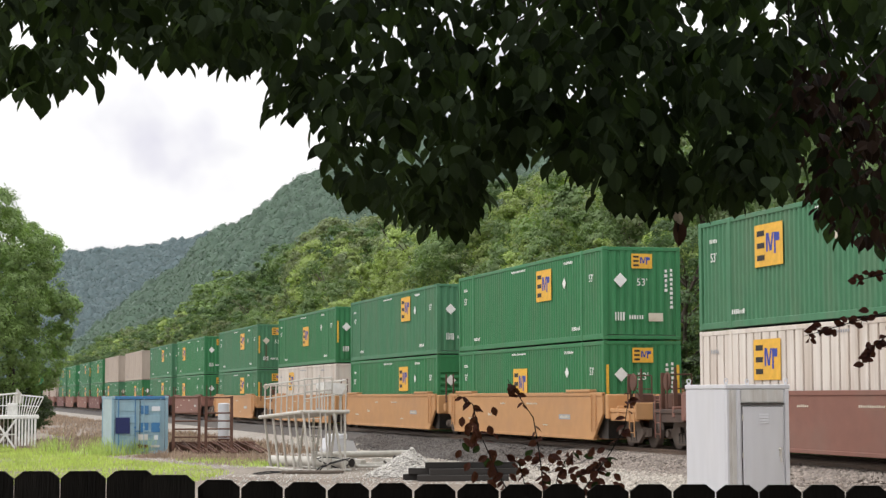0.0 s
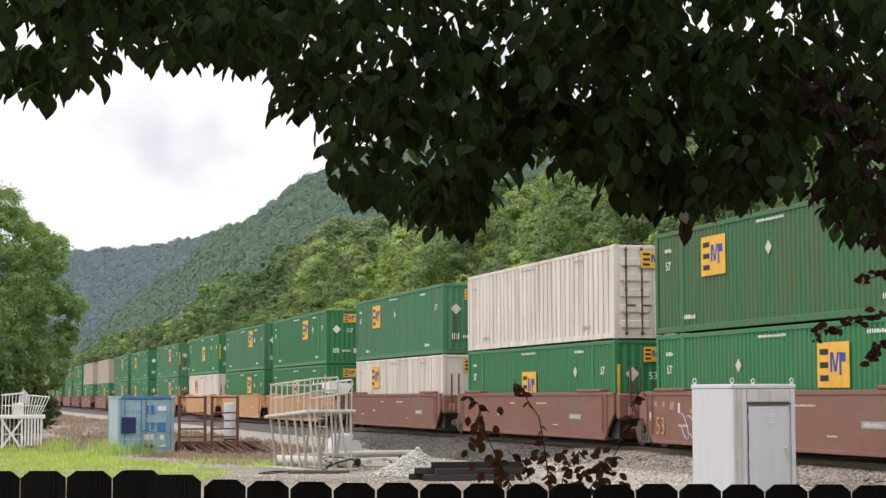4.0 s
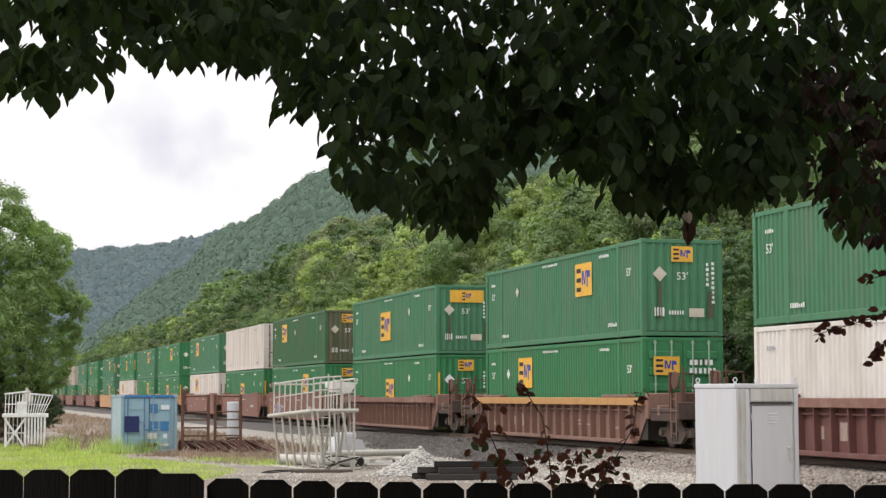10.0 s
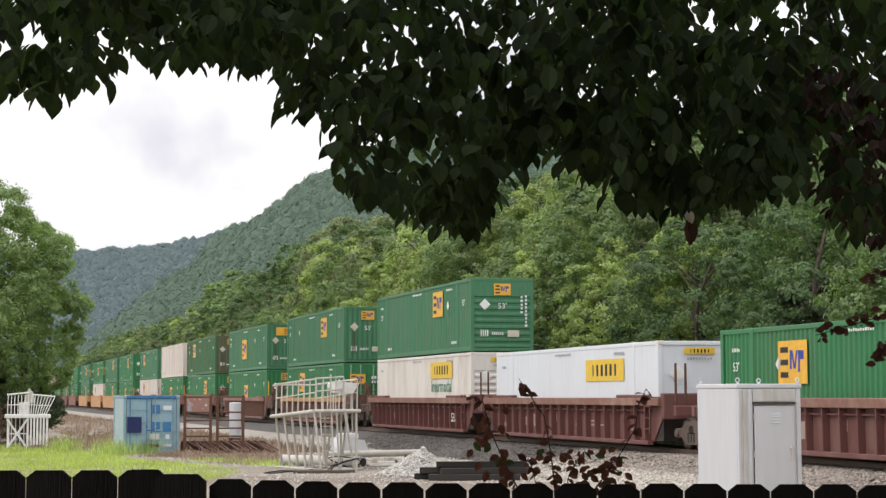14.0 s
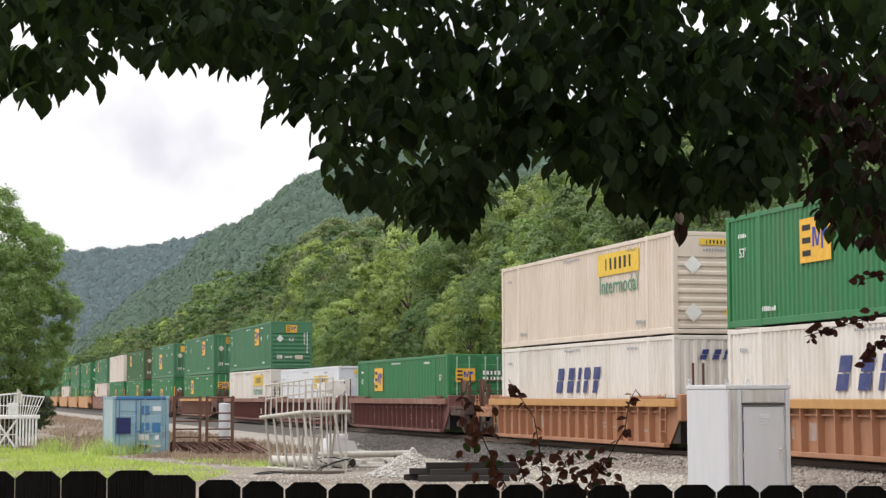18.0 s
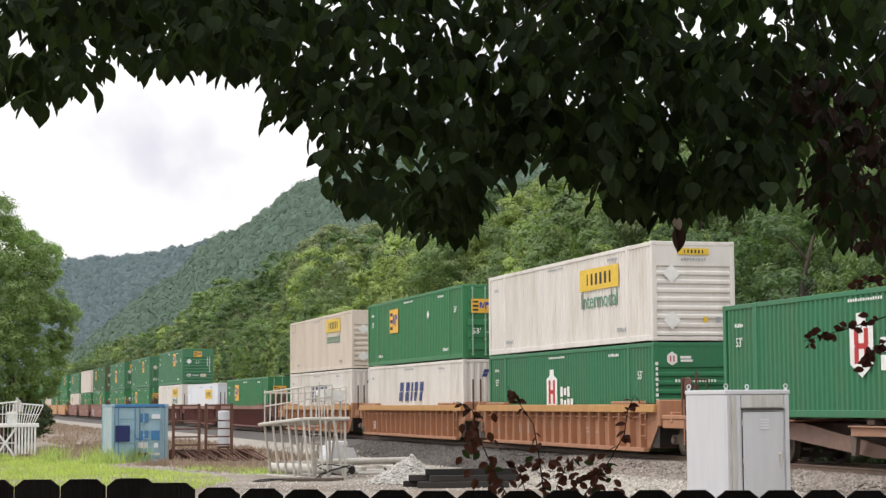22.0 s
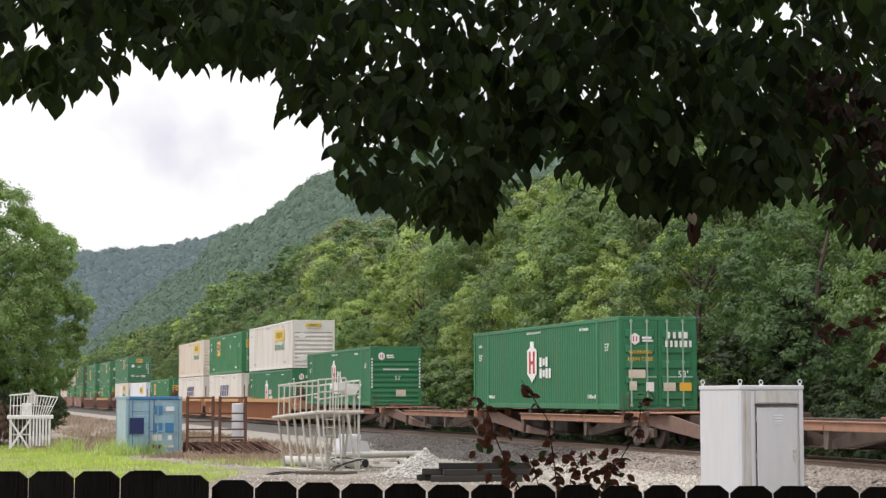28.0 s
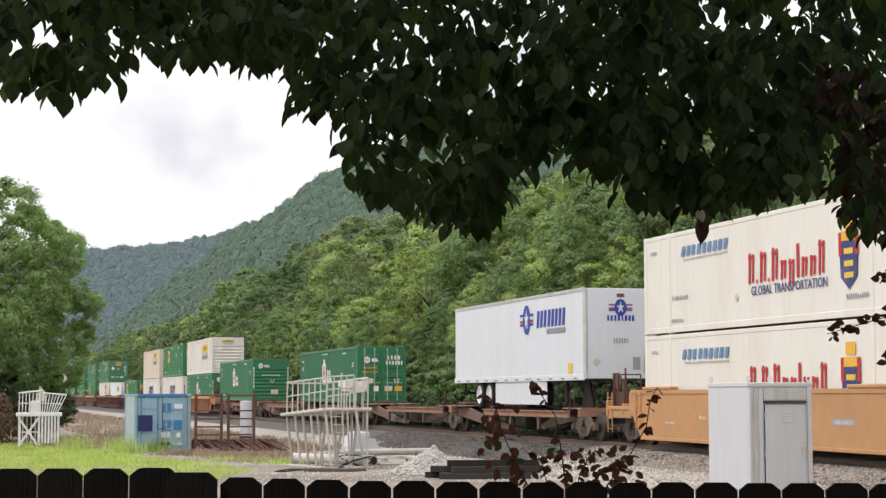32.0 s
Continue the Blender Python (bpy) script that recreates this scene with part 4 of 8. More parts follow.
FACE = {"S": lambda u, z: pose(-W / 2 - 0.004, u, z, 0, 0, -90), "E": lambda u, z: pose(u, -0.006, z)}
def decal(c, face, u, z, kind, size=1.0, *more):
    """u: metres from the near end on the yard side, or from the middle on the end; z: height of its middle."""
    m = FACE[face](u, z)
    if face == "E" and c.get("category") == "container":
        m = pose(u, -0.012 if "door" not in c["label"] else -0.052, z)
    if kind == "text":
        words, mat = more
        me = shared(("text", words, size, mat), lambda: text_mesh(words, size, MAT[mat]))
        part("lettering", me, None, c, at=m)
        return
    if kind == "vbars":
        w, n, mat = more
        rows = [("marking", mat, tuple((round(a, 3), round(b, 3)) for a, b in rect(w * (0.75 if i % 3 else 1.0), size / n * 0.62, 0, -size / 2 + size * (i + 0.5) / n)), 0) for i in range(n)]
    elif kind == "slabs":
        w, n, mat = more
        rows = [("logo_bar", mat, tuple((round(a, 3), round(b, 3)) for a, b in rect(w / n * 0.64, size, -w / 2 + w * (i + (0.5 if i < 3 else 0.62)) / n, 0, 0.05)), 0) for i in range(n)]
    elif kind == "bars":
        w, n, mat = more
        rows = bars(w, size, n, mat, n)
    elif kind == "panel":
        w, mat = more
        rows = [("marking_panel", mat, rect(w, size), 0)]
    else:
        rows = shapes(kind, size)
    groups = {}
    for name, mat, poly, layer in rows:
        groups.setdefault((name, mat, layer, len(groups) if name == "logo_bar" else 0), []).append(poly)
    for (name, mat, layer, _), polys in groups.items():
        def make(polys=polys, mat=mat, name=name):
            b = Build()
            for p in polys:
                b.prism(p, -0.004, 0.0, "y")
            return b.mesh(name, MAT[mat])
        me = shared(("decal", name, mat, tuple(polys)), make)
        ob = part(name, me, None, c, at=m @ Matrix.Translation((0, -0.005 * layer, 0)))
        if len(polys) > 1:
            ob["kind"] = "stuff"

# -- decal sets --
def marks(u53=True, seed=0, mat="white_print"):
    out = [("S", L - 1.0, 2.35, "bars", 0.10, 0.5, 5, mat), ("S", L - 2.5, 0.42, "bars", 0.12, 0.8, 7, mat),
           ("S", 2.5, 0.42, "bars", 0.12, 0.8, 7, mat), ("S", 8.5, H - 0.24, "bars", 0.07, 1.6, 14, mat),
           ("S", 3.2, H - 0.30, "bars", 0.09, 0.9, 8, mat)]
    if u53:
        out += [("S", 1.05, 1.95, "text", 0.34, "53'", mat), ("S", L - 1.0, 1.9, "text", 0.34, "53'", mat)]
    return out

def end_marks(diamond="diamond_white", logo=1.0, tape=False, lz=2.45, number=True):
    out = [("E", 0.0, lz, "block", 0.46 * logo), ("E", -0.72, 1.85, diamond, 0.75),
           ("E", 0.80, 1.85, "vbars", 0.75, 0.10, 5, "white_print"), ("E", 0.98, 1.6, "vbars", 1.3, 0.10, 9, "white_print")]
    if number:
        out += [("E", 0.0, 1.78, "text", 0.32, "53'", "white_print"), ("E", -0.75, 0.72, "bars", 0.26, 0.35, 4, "white_print"), ("E", -0.2, 0.70, "bars", 0.12, 0.5, 6, "white_print"),
                ("E", 0.45, 0.70, "panel", 0.26, 0.48, "placard")]
    if diamond == "diamond":
        out += [("E", -0.72, 1.05, "panel", 1.05, 0.11, "streak"), ("E", 0.90, 0.95, "panel", 0.8, 0.16, "streak")]
    if tape:
        out += [("E", -1.17, 1.6, "panel", 1.1, 0.09, "yellow"), ("E", 1.17, 1.6, "panel", 1.1, 0.09, "yellow")]
    return out

GREEN_LABEL = "green steel 53-foot container with amber logo panel"
def emp(u, z, m, end="corr", mat="green", diamond="diamond_white", side_dia=3.6, tape=False, tall=1.0, end_mat=None, wide=False, label=GREEN_LABEL):
    d = [("S", u, z, "block", 1.06 * tall)] + marks()
    if side_dia:
        d.append(("S", side_dia, 1.95, diamond, 0.62))
    if end == "door":
        label = label + " and barred doors"
        d += [("E", -0.55, 2.05, "block", 0.55), ("E", 0.55, 2.15, "bars", 0.16, 0.8, 5, "white_print"), ("E", 0.6, 1.9, "bars", 0.16, 0.9, 6, "white_print"), ("E", -0.75, 1.05, "text", 0.32, "53'", "white_print"), ("E", 0.7, 1.1, "diamond_white", 0.6)]
    elif wide:
        d += [x for x in end_marks(diamond, 1.0, tape) if x[3] != "block"] + [("E", 0.05, 2.42, "block_wide", 0.46)]
    else:
        d += end_marks(diamond, 1.0, tape)
    return container(mat, end, "corr", label, d, m, end_mat=end_mat)

def haul(u, z, m, mat="white", style="corr", words=True, end="rib", label="white 53-foot container with a yellow logo panel"):
    d = [("S", u, z, "haul", 1.0)] + marks(False, 0, "grey_print")
    if words:
        d.append(("S", u, z - 0.68, "text", 0.74, "Intermodal", "teal"))
    d += [("E", -0.0, H - 0.30, "haul", 0.28), ("E", 0.0, H - 0.52, "bars", 0.07, 0.8, 9, "grey_print"), ("E", -0.7, 1.95, "diamond_white", 0.9), ("E", -0.7, 0.6, "diamond_white", 0.9), ("E", 0.35, 0.62, "panel", 0.16, 0.14, "lemon"), ("E", 0.75, 0.62, "panel", 0.16, 0.14, "grey_print")]
    return container(mat, end, style, label, d, m)

def swift(u, z, m, mat="white"):
    d = [("S", u, z, "chevrons", 1.0)] + marks(False, 0, "grey_print") + [("E", 0.25, 2.35, "chevrons", 0.36)]
    return container(mat, "corr", "corr", "cream-white 53-foot container with slanted navy lettering blocks", d, m)

def hub(u, z, m, end="rib"):
    lab = "deep green 53-foot container with white-red shield"
    d = [("S", u, z, "shield", 0.98)] + marks()
    if end == "door":
        lab += " and barred doors"
        d += [("E", -0.78, 2.2, "hexagon", 0.7), ("E", 0.62, 2.32, "bars", 0.20, 0.75, 4, "white_print"), ("E", 0.66, 2.05, "bars", 0.20, 0.95, 6, "white_print"),
              ("E", -0.6, 1.78, "text", 0.16, "WARNING", "yellow"), ("E", -0.6, 1.58, "text", 0.16, "HIGH CUBE", "yellow"), ("E", 0.8, 1.1, "text", 0.30, "53'", "white_print"),
              ("E", -0.72, 1.12, "panel", 0.26, 0.55, "placard"), ("E", -0.85, 0.75, "panel", 0.28, 0.24, "placard"), ("E", -0.30, 0.72, "panel", 0.28, 0.26, "white_print"),
              ("E", 0.35, 0.72, "panel", 0.26, 0.40, "placard"), ("E", 0.88, 0.72, "panel", 0.26, 0.40, "yellow")]
    else:
        d += [("E", -0.72, 2.42, "hexagon", 0.75), ("E", 0.0, 1.78, "bars", 0.08, 1.3, 14, "white_print"), ("E", 0.1, 1.35, "text", 0.28, "53'", "white_print"), ("E", 0.25, 0.62, "panel", 0.32, 0.5, "placard"), ("E", -1.20, 1.6, "vbars", 1.5, 0.09, 10, "white_print"), ("E", 1.20, 1.6, "vbars", 1.5, 0.09, 10, "white_print")]
    return container("hub_green", end, "corr", lab, d, m)

def plain_white(m, mat="dirty_white", panel=True, label="weathered white sheet-and-post 53-foot container", end="flat"):
    d = marks(False, 0, "grey_print") + ([("S", 12.0, 2.08, "block", 1.02)] if panel else []) + [("E", 0.0, 2.45, "block", 0.55), ("E", 0.9, 1.9, "panel", 0.12, 0.3, "grey_print"), ("E", 0.9, 1.3, "panel", 0.12, 0.3, "grey_print"), ("E", 0.9, 0.7, "panel", 0.12, 0.3, "grey_print")]
    return container(mat, end, "post", label, d, m)

def reefer(m, full=True):
    d = [("S", 11.6, 2.30, "slabs", 0.28, 3.3, 9, "mid_print"), ("S", 11.5, 2.06, "bars", 0.05, 3.1, 24, "grey_print"),
         ("S", 6.35, 1.50, "blackletter", 1.0), ("S", 6.3, 0.90, "text", 0.34, "GLOBAL TRANSPORTATION", "navy"), ("S", 3.04, 1.40, "crest", 1.12),
         ("S", L - 2.8, 1.0, "bars", 0.11, 1.2, 12, "grey_print"), ("S", 2.6, 0.50, "bars", 0.12, 1.2, 11, "grey_print"), ("S", L - 2.6, 0.35, "bars", 0.10, 0.9, 10, "grey_print"), ("S", L - 0.8, 2.4, "bars", 0.10, 0.5, 6, "grey_print"), ("S", 9.4, 0.8, "diamond", 0.4)]
    return container("reefer", "flat", "smooth", "white insulated 53-foot container with blue and red lettering bars", d, m)

# -- running gear and cars --
def wheel_mesh():
    return shared(("wheelset",), lambda: Build().lathe([(-0.82, 0.02), (-0.80, 0.42), (-0.78, 0.455), (-0.66, 0.46), (-0.655, 0.485), (-0.63, 0.485), (-0.63, 0.38), (-0.70, 0.36), (-0.70, 0.16), (-0.62, 0.12), (-0.62, 0.085), (0.62, 0.085), (0.62, 0.12), (0.70, 0.16), (0.70, 0.36), (0.63, 0.38), (0.63, 0.485), (0.655, 0.485), (0.66, 0.46), (0.78, 0.455), (0.80, 0.42), (0.82, 0.02)], 28).box(-0.815, 0.815, -0.05, 0.05, 0.2, 0.32).mesh("wheelset", MAT["wheel"]))

WHEELS = []
def truck(car, y, mat="steel"):
    """A two-axle truck: cast side frames with springs, bolster, wheelsets."""
    def frame_mesh():
        b = Build()
        poly = [(-1.15, 0.36), (-1.15, 0.60), (-0.62, 0.62), (-0.42, 0.82), (0.42, 0.82), (0.62, 0.62), (1.15, 0.60), (1.15, 0.36), (0.68, 0.36), (0.40, 0.16), (-0.40, 0.16), (-0.68, 0.36)]
        b.prism(poly, -0.06, 0.06)
        for s in (-1, 1):
            b.box(-0.09, 0.12, s * 0.89 - 0.15, s * 0.89 + 0.15, 0.33, 0.60, 0.03)
            b.lathe([(-0.16, 0.10), (-0.13, 0.115), (-0.06, 0.115)], 12, at=(0, s * 0.89, 0.46))
        return b.mesh("side_frame", MAT["side_frame"])
    t = part("bolster", shared(("bolster",), lambda: Build().box(-1.05, 1.05, -0.19, 0.19, 0.42, 0.70, 0.03).mesh("bolster", MAT["steel"])), None, car, at=(0, y, 0))
    for sx in (-1, 1):
        part("side_frame", shared(("sframe",), frame_mesh), None, t, at=pose(sx * 0.99, 0, 0, 0, 0, 0 if sx < 0 else 180))
        for k in (-0.2, 0.0, 0.2):
            part("spring", shared(("spring",), lambda: spring_mesh()), None, t, at=(sx * 1.0, k, 0))
    for k in (-0.89, 0.89):
        w = part("wheelset", wheel_mesh(), None, t, at=(0, k, 0.46))
        WHEELS.append((w, k))
    return t

def spring_mesh():
    b = Build()
    b.lathe([(0.22 + i * 0.027, 0.06 if i % 2 else 0.088) for i in range(11)], 10, "z")
    return b.mesh("spring", MAT["steel"])

def ladder(car, x, y, z0, z1, mat, w=0.38):
    b = Build()
    for s in (-1, 1):
        b.tube((0, s * w / 2, z0), (0, s * w / 2, z1), 0.018, n=6)
    k = z0 + 0.12
    while k < z1 - 0.05:
        b.tube((0, -w / 2, k), (0, w / 2, k), 0.014, n=6)
        k += 0.32
    part("ladder", b, MAT[mat], car, at=(x, y, 0))

def well_car(y_near, mat, style, chord, near_truck, far_truck, label, near_platform=False, far_platform=False, number=None):
    """One well under a container that reaches from y_near to y_near + L. Origin on the rail top under its near end."""
    car = thing("well_car", label, "rail car", pose(TRAIN_X, y_near, RAIL_TOP), "cars of the train")
    if number:
        u, z, size, nm = number
        part("lettering", shared(("text", "53", size, nm), lambda: text_mesh("53", size, MAT[nm])), None, car, at=pose(-1.575 if style == "plain" else -1.60, u, z, 0, 0, -90))
    if number and style == "plain" and number[2] > 0.6:
        for k in range(5):                        # sprayed loops beside the number
            pts = [Vector((0, 11.7 + 0.46 * k + (0.30 + 0.05 * (k % 2)) * math.cos(a * 0.5), 0.70 + (0.30 + 0.06 * (k % 3)) * math.sin(a * 0.5 + 0.2 * k))) for a in range(11 + k % 3)]
            part("sprayed_loop", Build().chain(pts, 0.016, n=5), MAT["spray"], car, "pale blue spray paint", at=(-1.553, 0, 0))
        for yy, zz, ww, hh, mm in ((15.6, 1.30, 0.16, 0.13, "faded_mark"), (15.0, 1.30, 0.16, 0.13, "faded_mark"), (14.4, 1.26, 0.26, 0.22, "faded_mark"), (13.9, 1.20, 0.14, 0.28, "cream"), (12.9, 1.12, 0.46, 0.10, "chord"), (16.0, 0.95, 0.18, 0.22, "cream")):
            part("marking_panel", Build().box(-1.557, -1.551, yy - ww / 2, yy + ww / 2, zz - hh / 2, zz + hh / 2), MAT[mm], car)
    y0, y1 = -0.55, L + 0.55
    hw = 1.50
    def side():
        b = Build()
        if style == "plain":
            b.prism([(y0, 1.0), (y0 + 0.8, 0.24), (y1 - 0.8, 0.24), (y1, 1.0), (y1, 1.62), (y0, 1.62)], -0.05, 0.02)
            b.box(-0.075, 0.05, y0, y1, 1.54, 1.66, 0.012)
            b.box(-0.07, 0.06, y0 + 0.8, y1 - 0.8, 0.19, 0.29, 0.012)
        else:
            b.prism([(y0, 0.9), (y0 + 0.7, 0.20), (y1 - 0.7, 0.20), (y1, 0.9), (y1, 1.26), (y0, 1.26)], 0.11, 0.14)
            b.box(-0.09, 0.10, y0 + 0.7, y1 - 0.7, 0.11, 0.23, 0.012)
        return b.mesh("side_sill", MAT[mat])
    for sx in (-1, 1):
        s = part("side_sill", shared(("sill", style, mat), side), None, car, at=pose(sx * hw, 0 if sx < 0 else L, 0, 0, 0, 0 if sx < 0 else 180))
        if style == "ribbed":
            part("top_chord", shared(("chord", chord), lambda: Build().box(-0.11, 0.10, y0 - 0.15, y1 + 0.15, 1.24, 1.47, 0.015).mesh("top_chord", MAT[chord])), None, s)
            part("stiffener", shared(("stiff", mat), lambda: Build().box(0.02, 0.109, y0 + 0.8, y1 - 0.8, 1.07, 1.12, 0.008).mesh("stiffener", MAT[mat])), None, s)
            if sx < 0:
                for row_ in ((2.1, 0.55, 0.6, 0.09), (4.35, 0.62, 0.55, 0.05), (5.5, 0.74, 0.62, 0.05), (5.5, 0.62, 0.62, 0.06), (6.7, 0.60, 0.5, 0.07), (8.95, 0.85, 0.14, 0.30), (11.2, 0.70, 0.35, 0.42), (12.3, 0.66, 0.25, 0.30), (14.6, 0.52, 0.45, 0.14)):
                    part("marking_panel", shared(("fade", row_), lambda row_=row_: Build().box(0.102, 0.109, row_[0] - row_[2] / 2, row_[0] + row_[2] / 2, row_[1] - row_[3] / 2, row_[1] + row_[3] / 2).mesh("marking_panel", MAT["faded_mark"])), None, s)
            n = 19
            rib = shared(("rib", mat), lambda: Build().prism([(-0.07, 0.23), (0.11, 0.23), (0.11, 1.24), (-0.09, 1.24)], -0.022, 0.022, "y").mesh("rib", MAT[mat]))
            for i in range(n):
                part("rib", rib, None, s, at=(0, y0 + 0.95 + i * (y1 - y0 - 1.9) / (n - 1), 0))
        else:
            if sx < 0:
                part("marking_panel", shared(("pl", mat), lambda: Build().box(-0.056, -0.05, 2.4, 3.5, 0.80, 0.96).mesh("marking_panel", MAT["grey_print"])), None, s)
                for row_ in SILL_ROWS:
                    part("marking", shared(("plb", row_), lambda row_=row_: sill_marks(*row_)), None, s)
        for k in range(0, 2):
            part("guide", shared(("guide", mat), lambda: Build().box(-0.10, 0.16, -1.1, 1.1, 0.0, 0.09, 0.02).mesh("guide", MAT[mat])), None, s, at=(0, 1.6 if k == 0 else L - 1.6, 1.662 if style == "plain" else 1.472))
    for sx in (-1, 1):
        for yy in (y0 + 0.05, y1 - 1.75):
            part("end_apron", shared(("apron",), lambda: Build().box(-0.012, 0.012, 0.0, 1.7, 0.24, 1.5).mesh("end_apron", MAT["steel"])), None, car, at=(sx * 1.335, yy, 0))
    for yy in (y0 + 1.25, L / 2, y1 - 1.25):
        part("cross_floor", shared(("wfloor", mat), lambda: Build().box(-1.4, 1.4, -0.38, 0.38, 0.20, 0.34, 0.02).mesh("cross_floor", MAT[mat])), None, car, at=(0, yy, 0))
    for y, tr, s, plat in ((0.0, near_truck, -1, near_platform), (L, far_truck, 1, far_platform)):
        part("end_bulkhead", shared(("bulk", mat), lambda: Build().box(-1.5, 1.5, -0.12, 0.12, 0.85, 1.60, 0.03).box(-0.45, 0.45, -1.6, 1.6, 0.72, 1.05, 0.03).box(-1.45, 1.45, -0.9, -0.75, 0.95, 1.25, 0.02).mesh("end_bulkhead", MAT[mat])), None, car, at=pose(0, y + s * 0.75, 0, 0, 0, 0 if s < 0 else 180))
        part("end_plate", shared(("eplate",), lambda: Build().box(-1.33, 1.33, -0.02, 0.02, 0.24, 0.86, 0.008).mesh("end_plate", MAT["steel"])), None, car, "grimy black end plate", at=(0, y + s * 0.30, 0))
        if tr:
            truck(car, y + s * (1.85 if plat else 1.80))
            if plat:
                part("end_platform", shared(("plat", mat), lambda: Build().box(-1.45, 1.45, -3.0, -0.9, 1.05, 1.17, 0.02).box(-1.42, -1.30, -3.0, -0.9, 0.8, 1.05, 0.02).box(1.30, 1.42, -3.0, -0.9, 0.8, 1.05, 0.02).box(-1.45, 1.45, -3.05, -2.95, 0.85, 1.35, 0.02).mesh("end_platform", MAT[mat if mat in ("tan_car", "orange_car") else "grimy_brown"])), None, car, at=pose(0, y, 0, 0, 0, 0 if s < 0 else 180))
                rail = Build()
                for x in (-1.35, -0.6):
                    rail.tube((x, 0, 1.15), (x, 0, 2.15), 0.022, n=6)
                rail.tube((-1.35, 0, 2.15), (-0.6, 0, 2.15), 0.022, n=6).tube((-1.35, 0, 1.75), (-0.6, 0, 1.75), 0.018, n=6)
                part("handrail", shared(("hrail",), lambda: rail.mesh("handrail", MAT["rusty"])), None, car, at=(0, y + s * 2.2, 0))
                ladder(car, -1.44, y + s * 2.7, 0.35, 1.6, mat)
                part("brake_unit", shared(("brake",), lambda: brake_mesh()), None, car, at=(0, y + s * 2.4, 0))
                part("coupler", shared(("coupler",), lambda: Build().box(-0.10, 0.10, -0.72, 0.2, 0.74, 0.96, 0.03).box(-0.17, 0.17, -0.86, -0.60, 0.70, 1.0, 0.05).mesh("coupler", MAT["steel"])), None, car, at=pose(0, y + s * 3.0, 0, 0, 0, 0 if s < 0 else 180))
            else:
                posts = Build()
                for x in (-1.25, -0.95):
                    posts.box(x - 0.03, x + 0.03, -0.03, 0.03, 1.3, 2.45, 0.01)
                part("standee_post", shared(("stand",), lambda: posts.mesh("standee_post", MAT["rusty"])), None, car, at=(0, y + s * 1.2, 0))
                part("drawbar", shared(("drawbar",), lambda: Build().box(-0.3, 0.3, -0.6, 0.6, 0.68, 0.98, 0.04).mesh("drawbar", MAT["steel"])), None, car, at=(0, y + s * 1.8, 0))
        ladder(car, -hw - 0.09, y - s * 0.15, 0.45, 1.6, mat)
    return car

SILL_ROWS = ((2.95, 0.88, 0.9, 0.09, 9), (6.3, 1.30, 1.2, 0.06, 12), (13.6, 0.72, 0.7, 0.07, 8), (4.9, 0.6, 0.5, 0.05, 7), (9.6, 1.30, 0.6, 0.06, 6), (11.2, 0.9, 0.5, 0.10, 3))
def sill_marks(y, z, w, h, n):
    """One line of small stencilled writing on a car side."""
    b = Build()
    rng = random.Random(3)
    for i in range(n):
        yy = y - w / 2 + w * (i + 0.5) / n
        b.box(-0.060, -0.052, yy - w / n * 0.3, yy + w / n * 0.3, z - h / 2, z + h / 2 * rng.choice((0.6, 1)))
    return b.mesh("marking", MAT["placard"])

def brake_mesh():
    b = Build()
    b.box(-1.25, -0.75, -0.35, 0.25, 1.17, 1.62, 0.04).box(-0.6, -0.1, -0.3, 0.3, 1.17, 1.55, 0.05)
    b.lathe([(-0.45, 0.19), (-0.40, 0.22), (0.40, 0.22), (0.45, 0.19)], 14, "x", (0.45, 0, 1.42))
    b.tube((-1.1, -0.2, 1.6), (-1.1, -0.2, 2.35), 0.03, n=6).lathe([(-0.03, 0.24), (0.0, 0.27), (0.03, 0.24)], 16, "x", (-1.3, -0.1, 1.95))
    b.box(-1.32, -1.2, 0.3, 0.36, 1.1, 2.2, 0.01).box(-1.32, -1.2, -0.6, -0.54, 1.1, 2.0, 0.01)
    return b.mesh("brake_unit", MAT["rusty"])

